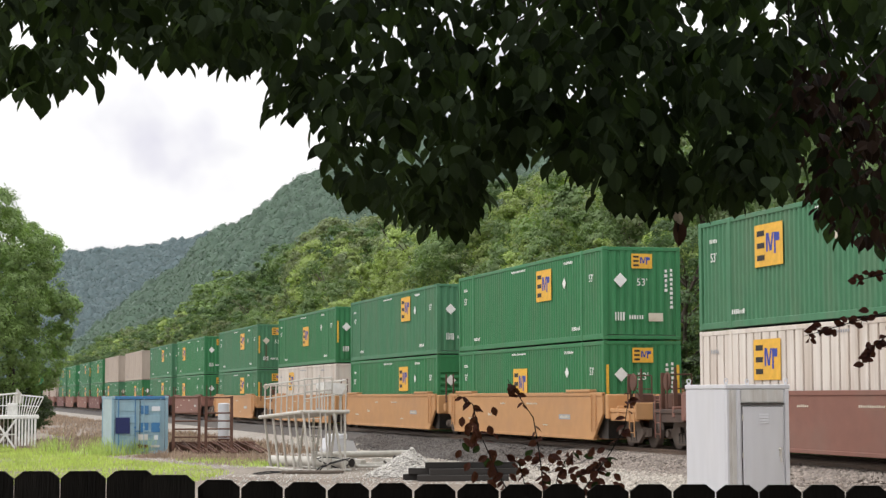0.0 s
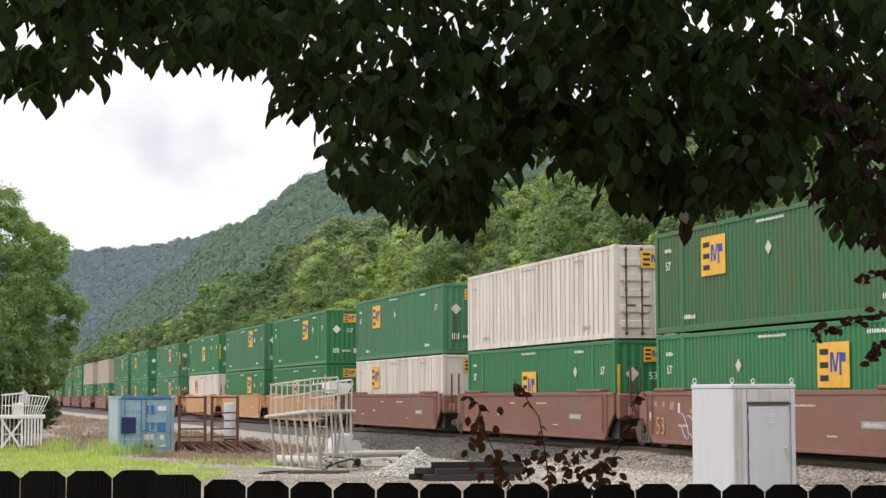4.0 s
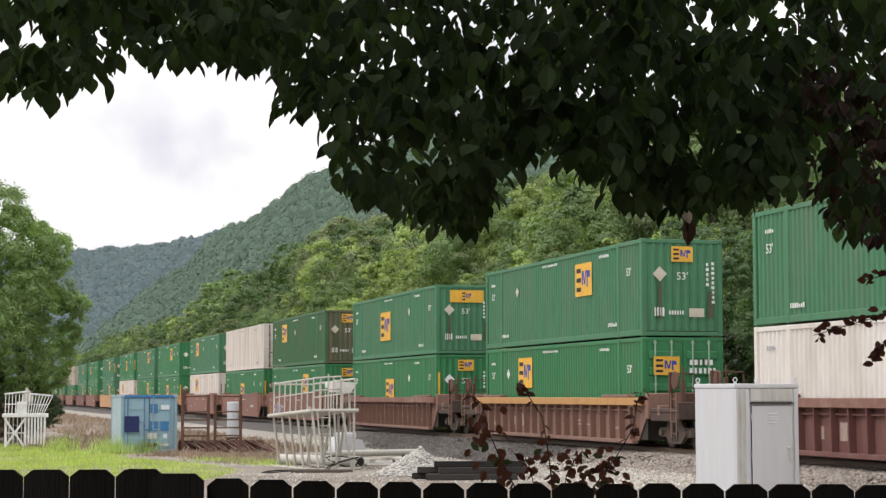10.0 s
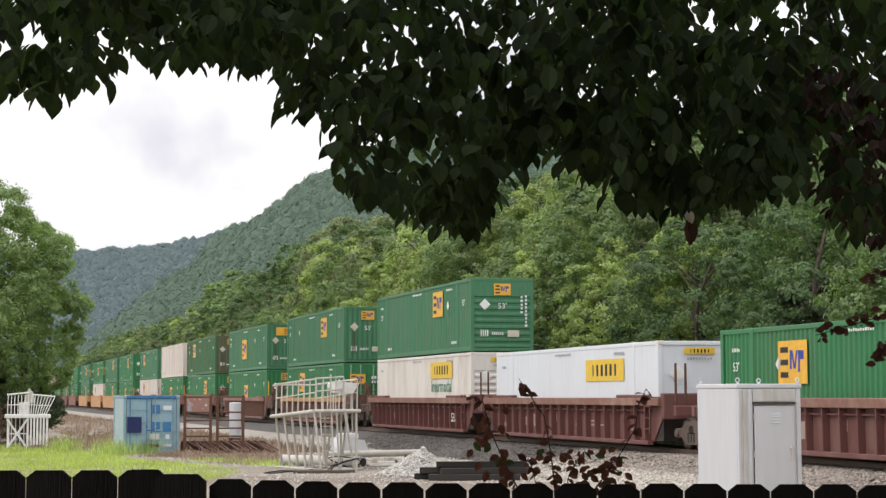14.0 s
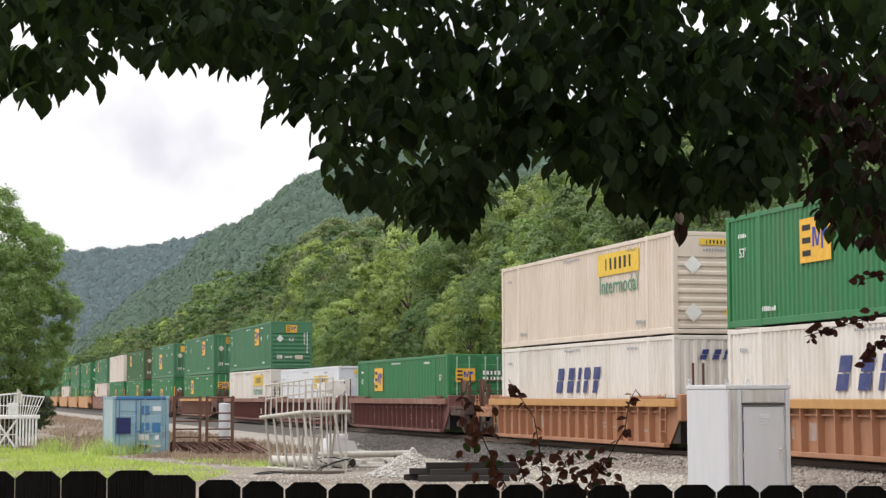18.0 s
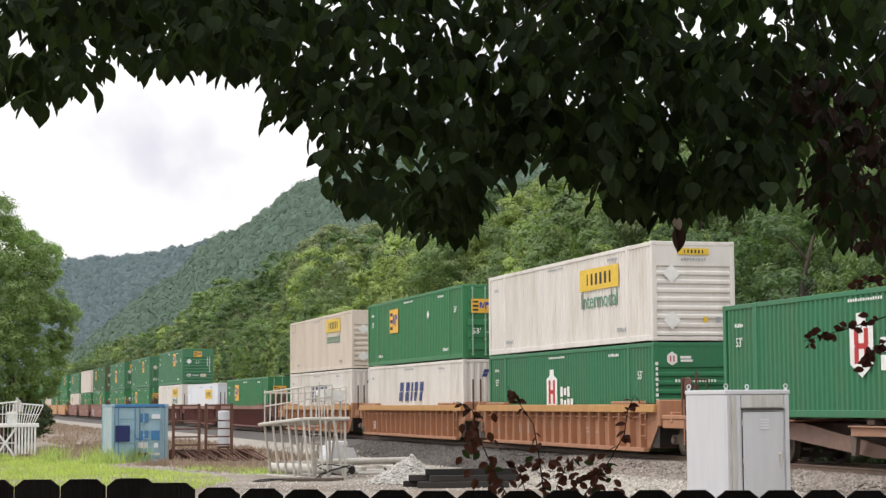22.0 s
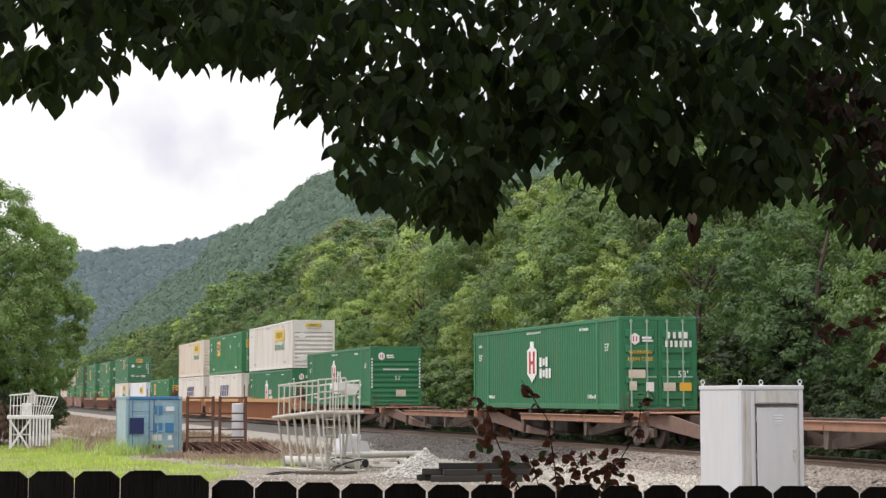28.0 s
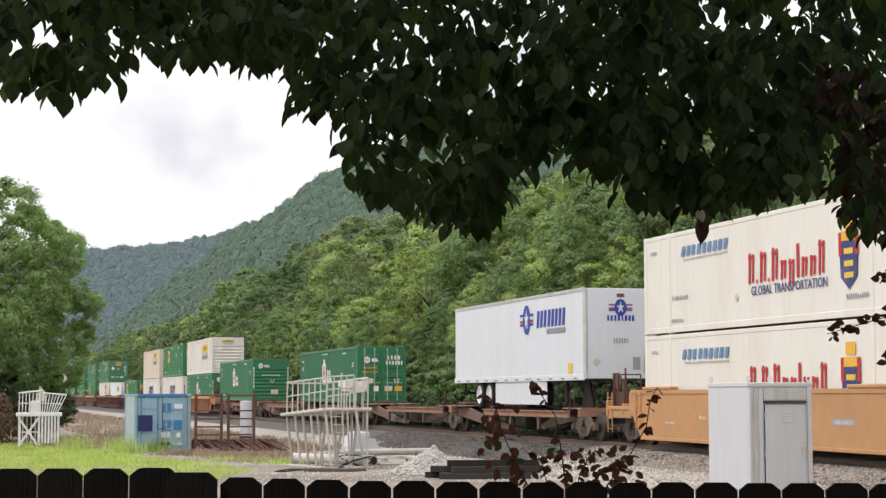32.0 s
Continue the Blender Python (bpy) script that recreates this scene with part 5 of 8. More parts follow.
def spine_car(y_near, y_far, label, hitch=False, first=False, last=False):
    """One unit of an articulated spine car, from truck to truck: a low centre sill, drop necks, and side beams along its nearer part."""
    car = thing("spine_car", label, "rail car", pose(TRAIN_X, y_near, RAIL_TOP), "cars of the train")
    n = y_far - y_near
    part("centre_sill", Build().prism([(-0.1, 0.72), (1.6, 0.72), (4.4, 0.32), (n - 5.4, 0.32), (n - 1.6, 0.72), (n - 0.25, 0.72), (n - 0.25, 1.0), (-0.1, 1.0)], -0.33, 0.33), MAT["grimy_brown"], car)
    part("bottom_flange", Build().box(-0.45, 0.45, 4.4, n - 5.4, 0.28, 0.315, 0.01), MAT["grimy_brown"], car)
    joints = (0.7, 4.2, 7.6, 10.9)
    for sx in (-1, 1):
        for y0, y1 in zip(joints, joints[1:]):
            part("side_beam", Build().box(-0.05, 0.05, y0 + 0.03, y1 - 0.03, 0.74, 0.96, 0.012).box(-0.12, 0.06, y0 + 0.03, y1 - 0.03, 0.94, 0.975, 0.006), MAT["spine"], car, at=(sx * 1.32, 0, 0))
        for y in joints[1:]:
            part("hanging_bracket", Build().prism([(-0.17, 0.76), (0.17, 0.76), (0.10, 0.30), (-0.06, 0.30)], -0.05, 0.05), MAT["side_frame"], car, at=(sx * 1.24, y, 0))
        part("neck_plate", Build().prism([(n - 0.3, 1.04), (n - 0.3, 0.70), (n - 5.6, 0.26), (n - 8.6, 0.20), (n - 8.9, 0.30), (n - 6.0, 0.52), (n - 2.2, 1.0)], -0.035, 0.035), MAT["neck"], car, "rusty drop-neck plate", at=(sx * 0.92, 0, 0))
        part("neck_plate", Build().prism([(0.0, 1.0), (0.0, 0.66), (1.3, 0.64), (4.4, 0.30), (5.2, 0.34), (2.6, 0.98)], -0.035, 0.035), MAT["side_frame"], car, "grimy drop-neck plate", at=(sx * 0.95, 0, 0))
        part("brake_pipe", Build().tube((0, 0.6, 0.70), (0, n - 1.0, 0.68), 0.025, n=6), MAT["steel"], car, at=(sx * 0.62, 0, 0))
    for y in (1.0, 3.4, 5.8, 8.2, 10.6):
        part("cross_bearer", shared(("bearer",), lambda: Build().prism([(-1.36, 0.90), (1.36, 0.90), (1.36, 0.99), (-1.36, 0.99)], -0.16, 0.16, "y").prism([(-1.3, 0.90), (-0.3, 0.50), (0.3, 0.50), (1.3, 0.90)], -0.04, 0.04, "y").mesh("cross_bearer", MAT["grimy_brown"])), None, car, at=(0, y, 0))
    for y0, y1 in ((-0.15, 1.7), (n - 2.2, n - 0.25)):
        part("deck_plate", Build().box(-1.22, 1.22, y0, y1, 1.045, 1.085, 0.008), MAT["orange_car"], car, "rust-red deck plate")
        part("end_sill", Build().box(-1.24, 1.24, y0 if y0 < 1 else y1 - 0.13, y0 + 0.13 if y0 < 1 else y1, 0.78, 1.044, 0.015), MAT["spine"], car)
    for y in (0.9, 10.2, n - 1.1):
        for sx in (-1, 1):
            part("corner_pedestal", shared(("pedestal",), lambda: Build().box(-0.14, 0.14, -0.16, 0.16, 0.98, 1.115, 0.02).mesh("corner_pedestal", MAT["grimy_brown"])), None, car, at=(sx * 1.10, y, 0))
    truck(car, 0.0)
    part("grab_iron", Build().chain([(-1.26, 0.3, 1.06), (-1.26, 0.3, 1.60), (-1.26, 0.75, 1.60), (-1.26, 0.75, 1.06)], 0.016), MAT["rusty"], car)
    if first:
        truck(car, n)
    for y, s, here in ((-0.3, -1, last), (n + 0.3, 1, first)):
        if here:
            part("coupler", shared(("coupler",), lambda: Build().box(-0.10, 0.10, -0.72, 0.2, 0.74, 0.96, 0.03).box(-0.17, 0.17, -0.86, -0.60, 0.70, 1.0, 0.05).mesh("coupler", MAT["steel"])), None, car, at=pose(0, y, 0, 0, 0, 0 if s < 0 else 180))
    part("brake_box", Build().box(-1.0, -0.50, n * 0.40, n * 0.40 + 1.3, 0.36, 0.78, 0.05), MAT["steel"], car)
    part("air_reservoir", Build().lathe([(-0.5, 0.12), (-0.45, 0.20), (0.45, 0.20), (0.5, 0.12)], 14, "y", (-0.70, n * 0.60, 0.58)), MAT["steel"], car)
    if hitch:
        leg = [(0.5, 1.085), (1.7, 1.085), (1.3, 2.05), (1.0, 2.05)]
        part("hitch", Build().prism(leg, -0.5, -0.42).prism(leg, 0.42, 0.5).box(-0.6, 0.6, 0.8, 1.5, 2.0, 2.08, 0.02), MAT["steel"], car)
    else:
        part("folded_hitch", Build().box(-0.45, 0.45, 0.2, 1.5, 1.087, 1.20, 0.03).lathe([(-0.5, 0.05), (0.5, 0.05)], 10, "x", (0, 1.35, 1.18)), MAT["grimy_brown"], car)
    return car

def trailer(m):
    """A 53-foot road trailer: its doors stand at the far end, its nose at the near end."""
    t = thing("semi_trailer", "white road trailer with a blue roundel riding on a spine car", "trailer", m)
    h0, h1 = 0.92, 3.93
    hw = 1.295
    wall = shared(("twall",), lambda: wave_wall(0.05, L - 0.05, h0 + 0.14, h1 - 0.10, 1.22, 0.005, "smooth").mesh("side_wall", MAT["bright"]))
    part("side_wall", wall, None, t, at=(-hw + 0.01, 0, 0))
    part("side_wall", wall, None, t, at=pose(hw - 0.01, L, 0, 0, 0, 180))
    part("nose_wall", Build().box(-hw + 0.10, hw - 0.10, 0.0, 0.05, h0, h1 - 0.02, 0.012), MAT["bright"], t)
    part("rear_door", Build().box(-hw + 0.05, -0.01, L - 0.05, L, h0 + 0.05, h1 - 0.06, 0.01).box(0.01, hw - 0.05, L - 0.05, L, h0 + 0.05, h1 - 0.06, 0.01), MAT["bright"], t)
    part("roof", Build().box(-hw + 0.03, hw - 0.03, 0.03, L - 0.03, h1 - 0.06, h1 - 0.02), MAT["bright"], t)
    part("floor", Build().box(-hw + 0.03, hw - 0.03, 0.04, L - 0.04, h0 - 0.05, h0 + 0.1), MAT["steel"], t)
    for sx in (-1, 1):
        part("top_rail", Build().box(-0.03, 0.03, 0.0, L, h1 - 0.12, h1, 0.01), MAT["alu"], t, at=(sx * (hw - 0.02), 0, 0))
        part("corner_post", Build().lathe([(h0, 0.10), (h1 - 0.02, 0.10)], 14, "z"), MAT["alu"], t, at=(sx * (hw - 0.10), 0.09, 0))
        r = part("bottom_rail", Build().box(-0.03, 0.03, 0.0, L, h0 - 0.05, h0 + 0.15, 0.01), MAT["bright"], t, at=(sx * (hw - 0.01), 0, 0))
        if sx < 0:
            for i in range(12):
                part("reflector", shared(("refl",), lambda: Build().box(-0.036, -0.03, -0.2, 0.2, h0 + 0.0, h0 + 0.04).mesh("reflector", MAT["reflector"])), None, r, at=(0, 0.8 + i * 1.33, 0))
        if sx < 0:
            part("skirt", Build().box(-0.015, 0.015, 4.08, 10.38, 0.04, h0 - 0.05, 0.004), MAT["bright"], t, at=(sx * (hw - 0.05), 0, 0))
        part("landing_leg", Build().box(-0.07, 0.07, -0.07, 0.07, 0.12, h0, 0.01).box(-0.14, 0.14, -0.12, 0.12, 0.0, 0.12, 0.01), MAT["steel"], t, at=(sx * 0.85, 3.0, 0))
        for y in (11.30, 12.66):
            w = part("wheel", Build().lathe([(-0.12, 0.34), (-0.26, 0.35), (-0.28, 0.46), (-0.23, 0.53), (0.23, 0.53), (0.28, 0.46), (0.26, 0.35), (0.12, 0.34)], 28), MAT["tyre"], t, at=(sx * 0.98, y, 0.40))
            part("rim", Build().lathe([(-0.14, 0.345), (0.0, 0.355), (0.015, 0.345), (-0.03, 0.31), (-0.075, 0.22), (-0.07, 0.14), (-0.02, 0.12), (-0.01, 0.02)], 20), MAT["rim"], w, "white painted rim", at=pose(sx * 0.27, 0, 0, 0, 0, 0 if sx > 0 else 180))
    part("bogie_frame", Build().box(-0.6, 0.6, 10.5, 13.3, 0.62, 0.92, 0.02), MAT["steel"], t)
    part("rear_bumper", Build().box(-1.1, 1.1, L - 0.12, L - 0.02, 0.42, 0.52, 0.01).box(-0.9, -0.82, L - 0.12, L - 0.04, 0.5, h0, 0.01).box(0.82, 0.9, L - 0.12, L - 0.04, 0.5, h0, 0.01), MAT["steel"], t)
    zc = (h0 + h1) / 2
    for dec in (("S", 6.25, 3.09, "roundel", 1.0), ("S", 3.5, 3.06, "slabs", 0.60, 3.2, 8, "blue"), ("S", 2.9, 2.60, "bars", 0.2, 2.1, 16, "grey_print"),
                ("S", 1.4, zc - 1.15, "panel", 0.36, 0.42, "lemon"), ("E", 0.0, zc + 0.85, "roundel", 0.52), ("E", 0.0, zc + 0.50, "bars", 0.18, 1.0, 8, "blue"),
                ("E", 0.0, zc - 0.25, "bars", 0.16, 0.55, 6, "grey_print"), ("E", 0.55, zc - 1.0, "panel", 0.42, 0.26, "grey_print"), ("E", 0.0, zc + 1.25, "panel", 0.12, 0.26, "maroon_car"), ("E", -0.85, zc - 0.95, "diamond", 0.5), ("E", 0.95, zc - 1.05, "panel", 0.5, 0.34, "alu")):
        decal(t, *dec)
    return t

LOW, TOP, SPINE = RAIL_TOP + 0.36, RAIL_TOP + 3.29, RAIL_TOP + 1.13
def low(y):
    return pose(TRAIN_X, y, LOW)
def top(y):
    return pose(TRAIN_X, y, TOP)
BOXES = []
def box(ob):
    BOXES.append(ob)
    return ob

TAN, BROWN, MAROON, ORANGE = "tan painted smooth-sided well car", "weathered red-brown smooth-sided well car", "maroon ribbed well car", "faded orange ribbed well car with an inset sill"
def cars(far_edges, mat, style, chord, label, numbers={}):
    """Wells that share trucks; far_edges from the far one to the near one."""
    for i, y in enumerate(far_edges):
        last, first = i == len(far_edges) - 1, i == 0
        BOXES.append(well_car(y - L, mat, style, chord, True, first, label, near_platform=last, far_platform=first, number=numbers.get(i)))

# near part of the train, from far to near; numbers are the far ends of the boxes along the line
cars((108.7, 88.95, 69.55), "tan_car", "plain", None, TAN)
cars((46.0, 26.1, 6.55), "brown_car", "plain", None, BROWN, {1: (15.7, 0.62, 0.55, "chord"), 2: (15.2, 0.66, 0.72, "chord")})
cars((-16.7,), "rust_car", "ribbed", "worn_chord", "red-brown ribbed well car")
cars((-40.2,), "rust_car", "ribbed", "chord", "rusty ribbed well car with an amber top chord")
cars((-64.1, -83.7, -104.3), "maroon_car", "ribbed", "worn_chord", MAROON, {0: (1.6, 0.66, 0.5, "white_print")})
cars((-127.85, -147.6, -167.25), "orange_car", "ribbed", "chord", ORANGE, {1: (13.6, 0.55, 0.5, "cream")})
cars((-279.75, -299.4), "tan_car", "plain", None, TAN)

worn = next(c for c in BOXES if abs(c.matrix_basis.translation.y - (-279.75 - L)) < 0.01)
for yy, zz, ww, hh, slant in ((8.55, 0.98, 1.30, 0.14, 0.0), (8.75, 0.66, 0.20, 0.52, 0.03), (8.25, 0.66, 0.20, 0.52, 0.03), (7.55, 0.70, 0.18, 0.60, 0.16)):
    part("worn_logo_bar", flat("red_worn", rect(ww, hh, 0, 0, slant)), None, worn, "worn red-brown logo stroke", at=pose(-1.556, yy, zz, 0, 0, -90))

box(emp(5.7, 2.0, top(53.4)))
box(emp(8.35, 1.62, low(53.4), tape=True, side_dia=3.4))
box(emp(5.2, 2.08, top(72.8), mat="green_pale"))
box(emp(5.6, 1.96, low(72.8), end="rib"))
box(emp(7.8, 1.6, top(92.55), tape=True))
box(plain_white(low(92.55)))
box(emp(11.8, 2.0, top(29.85), diamond="diamond", mat="green_pale", side_dia=8.2))
box(plain_white(low(29.85)))
box(plain_white(top(9.95), panel=False, end="door", label="weathered white sheet-and-post container with rusty-rodded doors"))
box(emp(8.45, 1.5, low(9.95), diamond="diamond", tape=True))
box(emp(12.0, 2.0, top(-9.6), mat="green_old", diamond="diamond", side_dia=8.6, end_mat="green_rust", label="faded green 53-foot container with a rust-stained end"))
box(emp(5.27, 1.88, low(-9.6), diamond="diamond", side_dia=10.5))
box(emp(9.08, 1.47, top(-32.85), mat="green_pale", diamond="diamond", side_dia=4.6, tall=1.25, wide=True))
box(emp(8.2, 1.42, low(-32.85), tape=True, side_dia=4.6))
box(emp(5.1, 1.98, top(-56.35), mat="green_pale", diamond="diamond", side_dia=12.2))
box(emp(11.3, 1.98, low(-56.35), end="door", side_dia=13.3))
box(emp(5.0, 2.08, top(-80.25), mat="green_pale", end="rib", side_dia=3.4))
box(haul(4.5, 2.25, low(-80.25), mat="white", label="off-white 53-foot container with a yellow logo panel"))
box(haul(4.5, 2.1, pose(TRAIN_X, -99.85, LOW - 0.13), mat="bright", style="smooth", words=False, end="flat", label="smooth white 53-foot container with a yellow logo panel"))
box(emp(11.83, 1.98, low(-120.45), end="door", side_dia=12.6))
box(haul(4.3, 2.3, top(-144.0), mat="cream", label="cream-coloured corrugated container with a yellow logo panel", style="corr"))
box(swift(7.95, 1.7, low(-144.0)))
box(emp(11.1, 1.94, top(-163.75), mat="green", end="door", side_dia=5.2))
box(swift(8.05, 1.7, low(-163.75)))
box(haul(4.4, 2.1, top(-183.4)))
box(hub(9.0, 1.55, low(-183.4)))
box(hub(8.7, 1.64, pose(TRAIN_X, -204.4, SPINE)))
box(hub(8.7, 1.64, pose(TRAIN_X, -238.85, SPINE), end="door"))
box(trailer(pose(TRAIN_X, -274.2, SPINE)))
box(reefer(top(-295.9)))
box(reefer(low(-295.9)))
box(emp(5.7, 2.0, top(-315.55)))
box(emp(5.9, 1.9, low(-315.55)))
# five units on six trucks
SPINE_TRUCKS = (-189.9, -206.1, -222.5, -239.9, -256.8, -273.4)
for i, lab in enumerate(("rust-orange spine car unit carrying a green container", "empty rust-orange spine car unit with drop necks", "rust-orange spine car unit under a green container", "empty rust-orange spine car unit between two loads", "rust-orange spine car unit with a raised trailer hitch")):
    box(spine_car(SPINE_TRUCKS[i + 1], SPINE_TRUCKS[i], lab, hitch=i == 4, first=i == 0, last=i == 4))

# the far part of the train, already past
FAR = [(132.3, "e", "e", 1), (156.0, "e", "e", 1), (175.8, "e", "e", 0), (199.2, "w", "e", 1), (222.8, "w", "e", 1), (242.5, "e", "e", 0), (262.2, "e", "e", 0),
       (285.8, "e", "e", 1), (305.5, "e", "e", 0), (329.1, "w", "w", 1), (348.8, "e", "w", 0), (372.4, "e", "e", 1)]
for i, (y, up, dn, gap) in enumerate(FAR):
    mat = "tan_car" if i == 0 else ("brown_car", "brown_car", "maroon_car")[i % 3]
    BOXES.append(well_car(y - L, mat, "plain", None, True, True, {"tan_car": TAN, "brown_car": BROWN, "maroon_car": "maroon smooth-sided well car"}[mat]))
    for kind, at in ((up, top(y - L)), (dn, low(y - L))):
        if kind == "e":
            box(emp((5.8, 11.6, 6.2)[i % 3], (1.95, 1.8)[i % 2], at, mat=("green_pale", "green")[i % 2], diamond=("diamond", "diamond_white")[i % 2], tape=i % 3 == 0))
        else:
            box(plain_white(at, mat="tan_box", panel=False, label="dull tan sheet-and-post 53-foot container"))

# ---- foliage ----
def leaf_mesh(name, leaves, mat):
    """leaves: array (n, corners, 3), one small face for each leaf or blade."""
    q = np.asarray(leaves, dtype=np.float32)
    n, k = q.shape[:2]
    me = bpy.data.meshes.new(name)
    me.vertices.add(k * n)
    me.vertices.foreach_set("co", q.reshape(-1))
    me.loops.add(k * n)
    me.loops.foreach_set("vertex_index", np.arange(k * n, dtype=np.int32))
    me.polygons.add(n)
    me.polygons.foreach_set("loop_start", np.arange(0, k * n, k, dtype=np.int32))
    me.update(calc_edges=True)
    me.materials.append(mat)
    return me

def unit(v):
    return v / (np.linalg.norm(v, axis=1, keepdims=True) + 1e-9)

def leaf_tris(rng, centres, normals, size, jitter=0.8, broad=0.62):
    """A pointed leaf at each centre, facing roughly along its normal."""
    n = len(centres)
    nm = unit(normals + rng.normal(0, jitter, (n, 3)))
    a = unit(np.cross(nm, rng.normal(0, 1, (n, 3))))
    b = np.cross(nm, a)
    s = size * rng.uniform(0.65, 1.35, (n, 1))
    return np.stack([centres + a * s, centres - a * s * 0.8 + b * s * broad, centres - a * s * 0.8 - b * s * broad], 1)

def crown_tris(rng, height, width, base, lobes, clumps, leaves, size, open_=0.0, squat=0.72):
    """A broadleaf crown: limbs end in lobes, each lobe carries tufts of leaves on its outer side, with hollows between."""
    out = []
    mid, half = (height + base) / 2, (height - base) / 2
    for i in range(lobes):
        k = 1 - 2 * (i + 0.5) / lobes
        k = k * 0.92 + 0.05
        ring = math.sqrt(max(0.0, 1 - k * k)) * (1.0 if k > -0.2 else 0.92)
        a = i * 2.39996 + rng.uniform(-0.45, 0.45)
        r = width * rng.uniform(0.13, 0.21) * (1 - 0.25 * max(0.0, k))
        d = (width * 0.5 - r * 0.75) * ring * rng.uniform(0.72, 1.08)
        c = np.array([math.cos(a) * d, math.sin(a) * d, mid + (half - r * 0.7) * k * rng.uniform(0.9, 1.04)])
        outward = np.array([math.cos(a) * ring, math.sin(a) * ring, k + 0.35])
        for v in unit(rng.normal(0, 1, (clumps, 3)) + outward * 0.9 + (0, 0, 0.25)):
            if rng.random() < open_:
                continue
            cc = c + v * r * rng.uniform(0.80, 1.15) * (1, 1, squat + 0.13)
            rc = r * rng.uniform(0.22, 0.42)
            w = unit(rng.normal(0, 1, (leaves, 3)))
            pts = cc + w * rc * rng.uniform(0.35, 1.08, (leaves, 1)) * (1.1, 1.1, squat)
            out.append(leaf_tris(rng, pts, w * 0.7 + v * 0.55 + (0, 0, 0.38), size, 0.28))
    return np.concatenate(out)

def trunk_mesh(rng, height, r, limbs, reach=0.2, mat="bark"):
    b = Build()
    pts = [Vector((rng.uniform(-0.12, 0.12) * k, rng.uniform(-0.12, 0.12) * k, height * k / 5)) for k in range(6)]
    b.chain(pts, r, r * 0.35, 8)
    for i in range(limbs):
        k = rng.uniform(0.3, 0.9)
        p = pts[int(k * 5)].lerp(pts[min(5, int(k * 5) + 1)], (k * 5) % 1)
        a = i * 2.4
        q = p + Vector((math.cos(a), math.sin(a), 0.75)) * height * rng.uniform(reach * 0.5, reach)
        b.chain([p, p.lerp(q, 0.5) + Vector((0, 0, 0.2)), q + Vector((0, 0, 0.3))], r * 0.38, r * 0.1, 6)
    return b.mesh("trunk", MAT[mat])

TREES = []
def make_tree_kinds():
    rng = np.random.default_rng(11)
    # width, base, lobes, openness, foliage
    for w, base, lobes, gaps, mat in ((6.8, 1.6, 26, 0.05, "wood_a"), (6.0, 1.2, 24, 0.05, "wood_b"), (7.4, 1.6, 28, 0.04, "wood_c"), (6.6, 3.2, 20, 0.30, "wood_d"), (7.2, 1.0, 27, 0.08, "wood_a"), (6.6, 0.8, 25, 0.05, "wood_c")):
        fine = leaf_mesh("crown", crown_tris(rng, 10, w, base, lobes, 18, 54, 0.076, gaps), MAT[mat])
        middle = leaf_mesh("crown", crown_tris(rng, 10, w, base, lobes, 13, 44, 0.092, gaps), MAT[mat])
        coarse = leaf_mesh("crown", crown_tris(rng, 10, w, base, lobes, 10, 18, 0.165, gaps), MAT[mat])
        TREES.append((fine, trunk_mesh(rng, 8.0, 0.17, 12, 0.30 if gaps > 0.2 else 0.2), middle, coarse))
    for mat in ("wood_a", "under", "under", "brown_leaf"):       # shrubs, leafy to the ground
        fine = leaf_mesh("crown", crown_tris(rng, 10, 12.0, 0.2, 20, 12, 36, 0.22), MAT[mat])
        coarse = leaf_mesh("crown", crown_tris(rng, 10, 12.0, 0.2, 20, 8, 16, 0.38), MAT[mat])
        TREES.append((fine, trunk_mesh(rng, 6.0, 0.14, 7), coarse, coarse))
make_tree_kinds()

def plant_tree(kind, x, y, h, label, name="tree", group="trees behind the line", wide=1.0):
    t = thing(name, label, "tree" if name == "tree" else name, None, group)
    t.matrix_world = Matrix.LocRotScale((x, y, ground_height(x, y) - 0.1), Euler((0, 0, random.uniform(0, 6.28))), (h / 10 * wide, h / 10 * wide, h / 10))
    part("trunk", TREES[kind][1], None, t)
    part("crown", TREES[kind][0 if y < 135 else 2 if y < 260 else 3], None, t)
    return t

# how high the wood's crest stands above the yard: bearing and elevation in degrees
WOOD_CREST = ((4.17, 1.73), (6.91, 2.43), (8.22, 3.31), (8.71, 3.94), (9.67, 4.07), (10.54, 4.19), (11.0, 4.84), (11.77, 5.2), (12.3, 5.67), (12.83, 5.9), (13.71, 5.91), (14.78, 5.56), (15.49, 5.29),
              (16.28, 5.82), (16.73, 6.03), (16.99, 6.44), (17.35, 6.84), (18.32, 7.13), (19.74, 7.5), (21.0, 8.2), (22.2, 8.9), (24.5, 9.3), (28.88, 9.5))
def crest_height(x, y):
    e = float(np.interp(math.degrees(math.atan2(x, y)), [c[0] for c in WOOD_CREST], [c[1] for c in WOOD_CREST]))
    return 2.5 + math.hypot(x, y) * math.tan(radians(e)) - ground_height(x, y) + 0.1

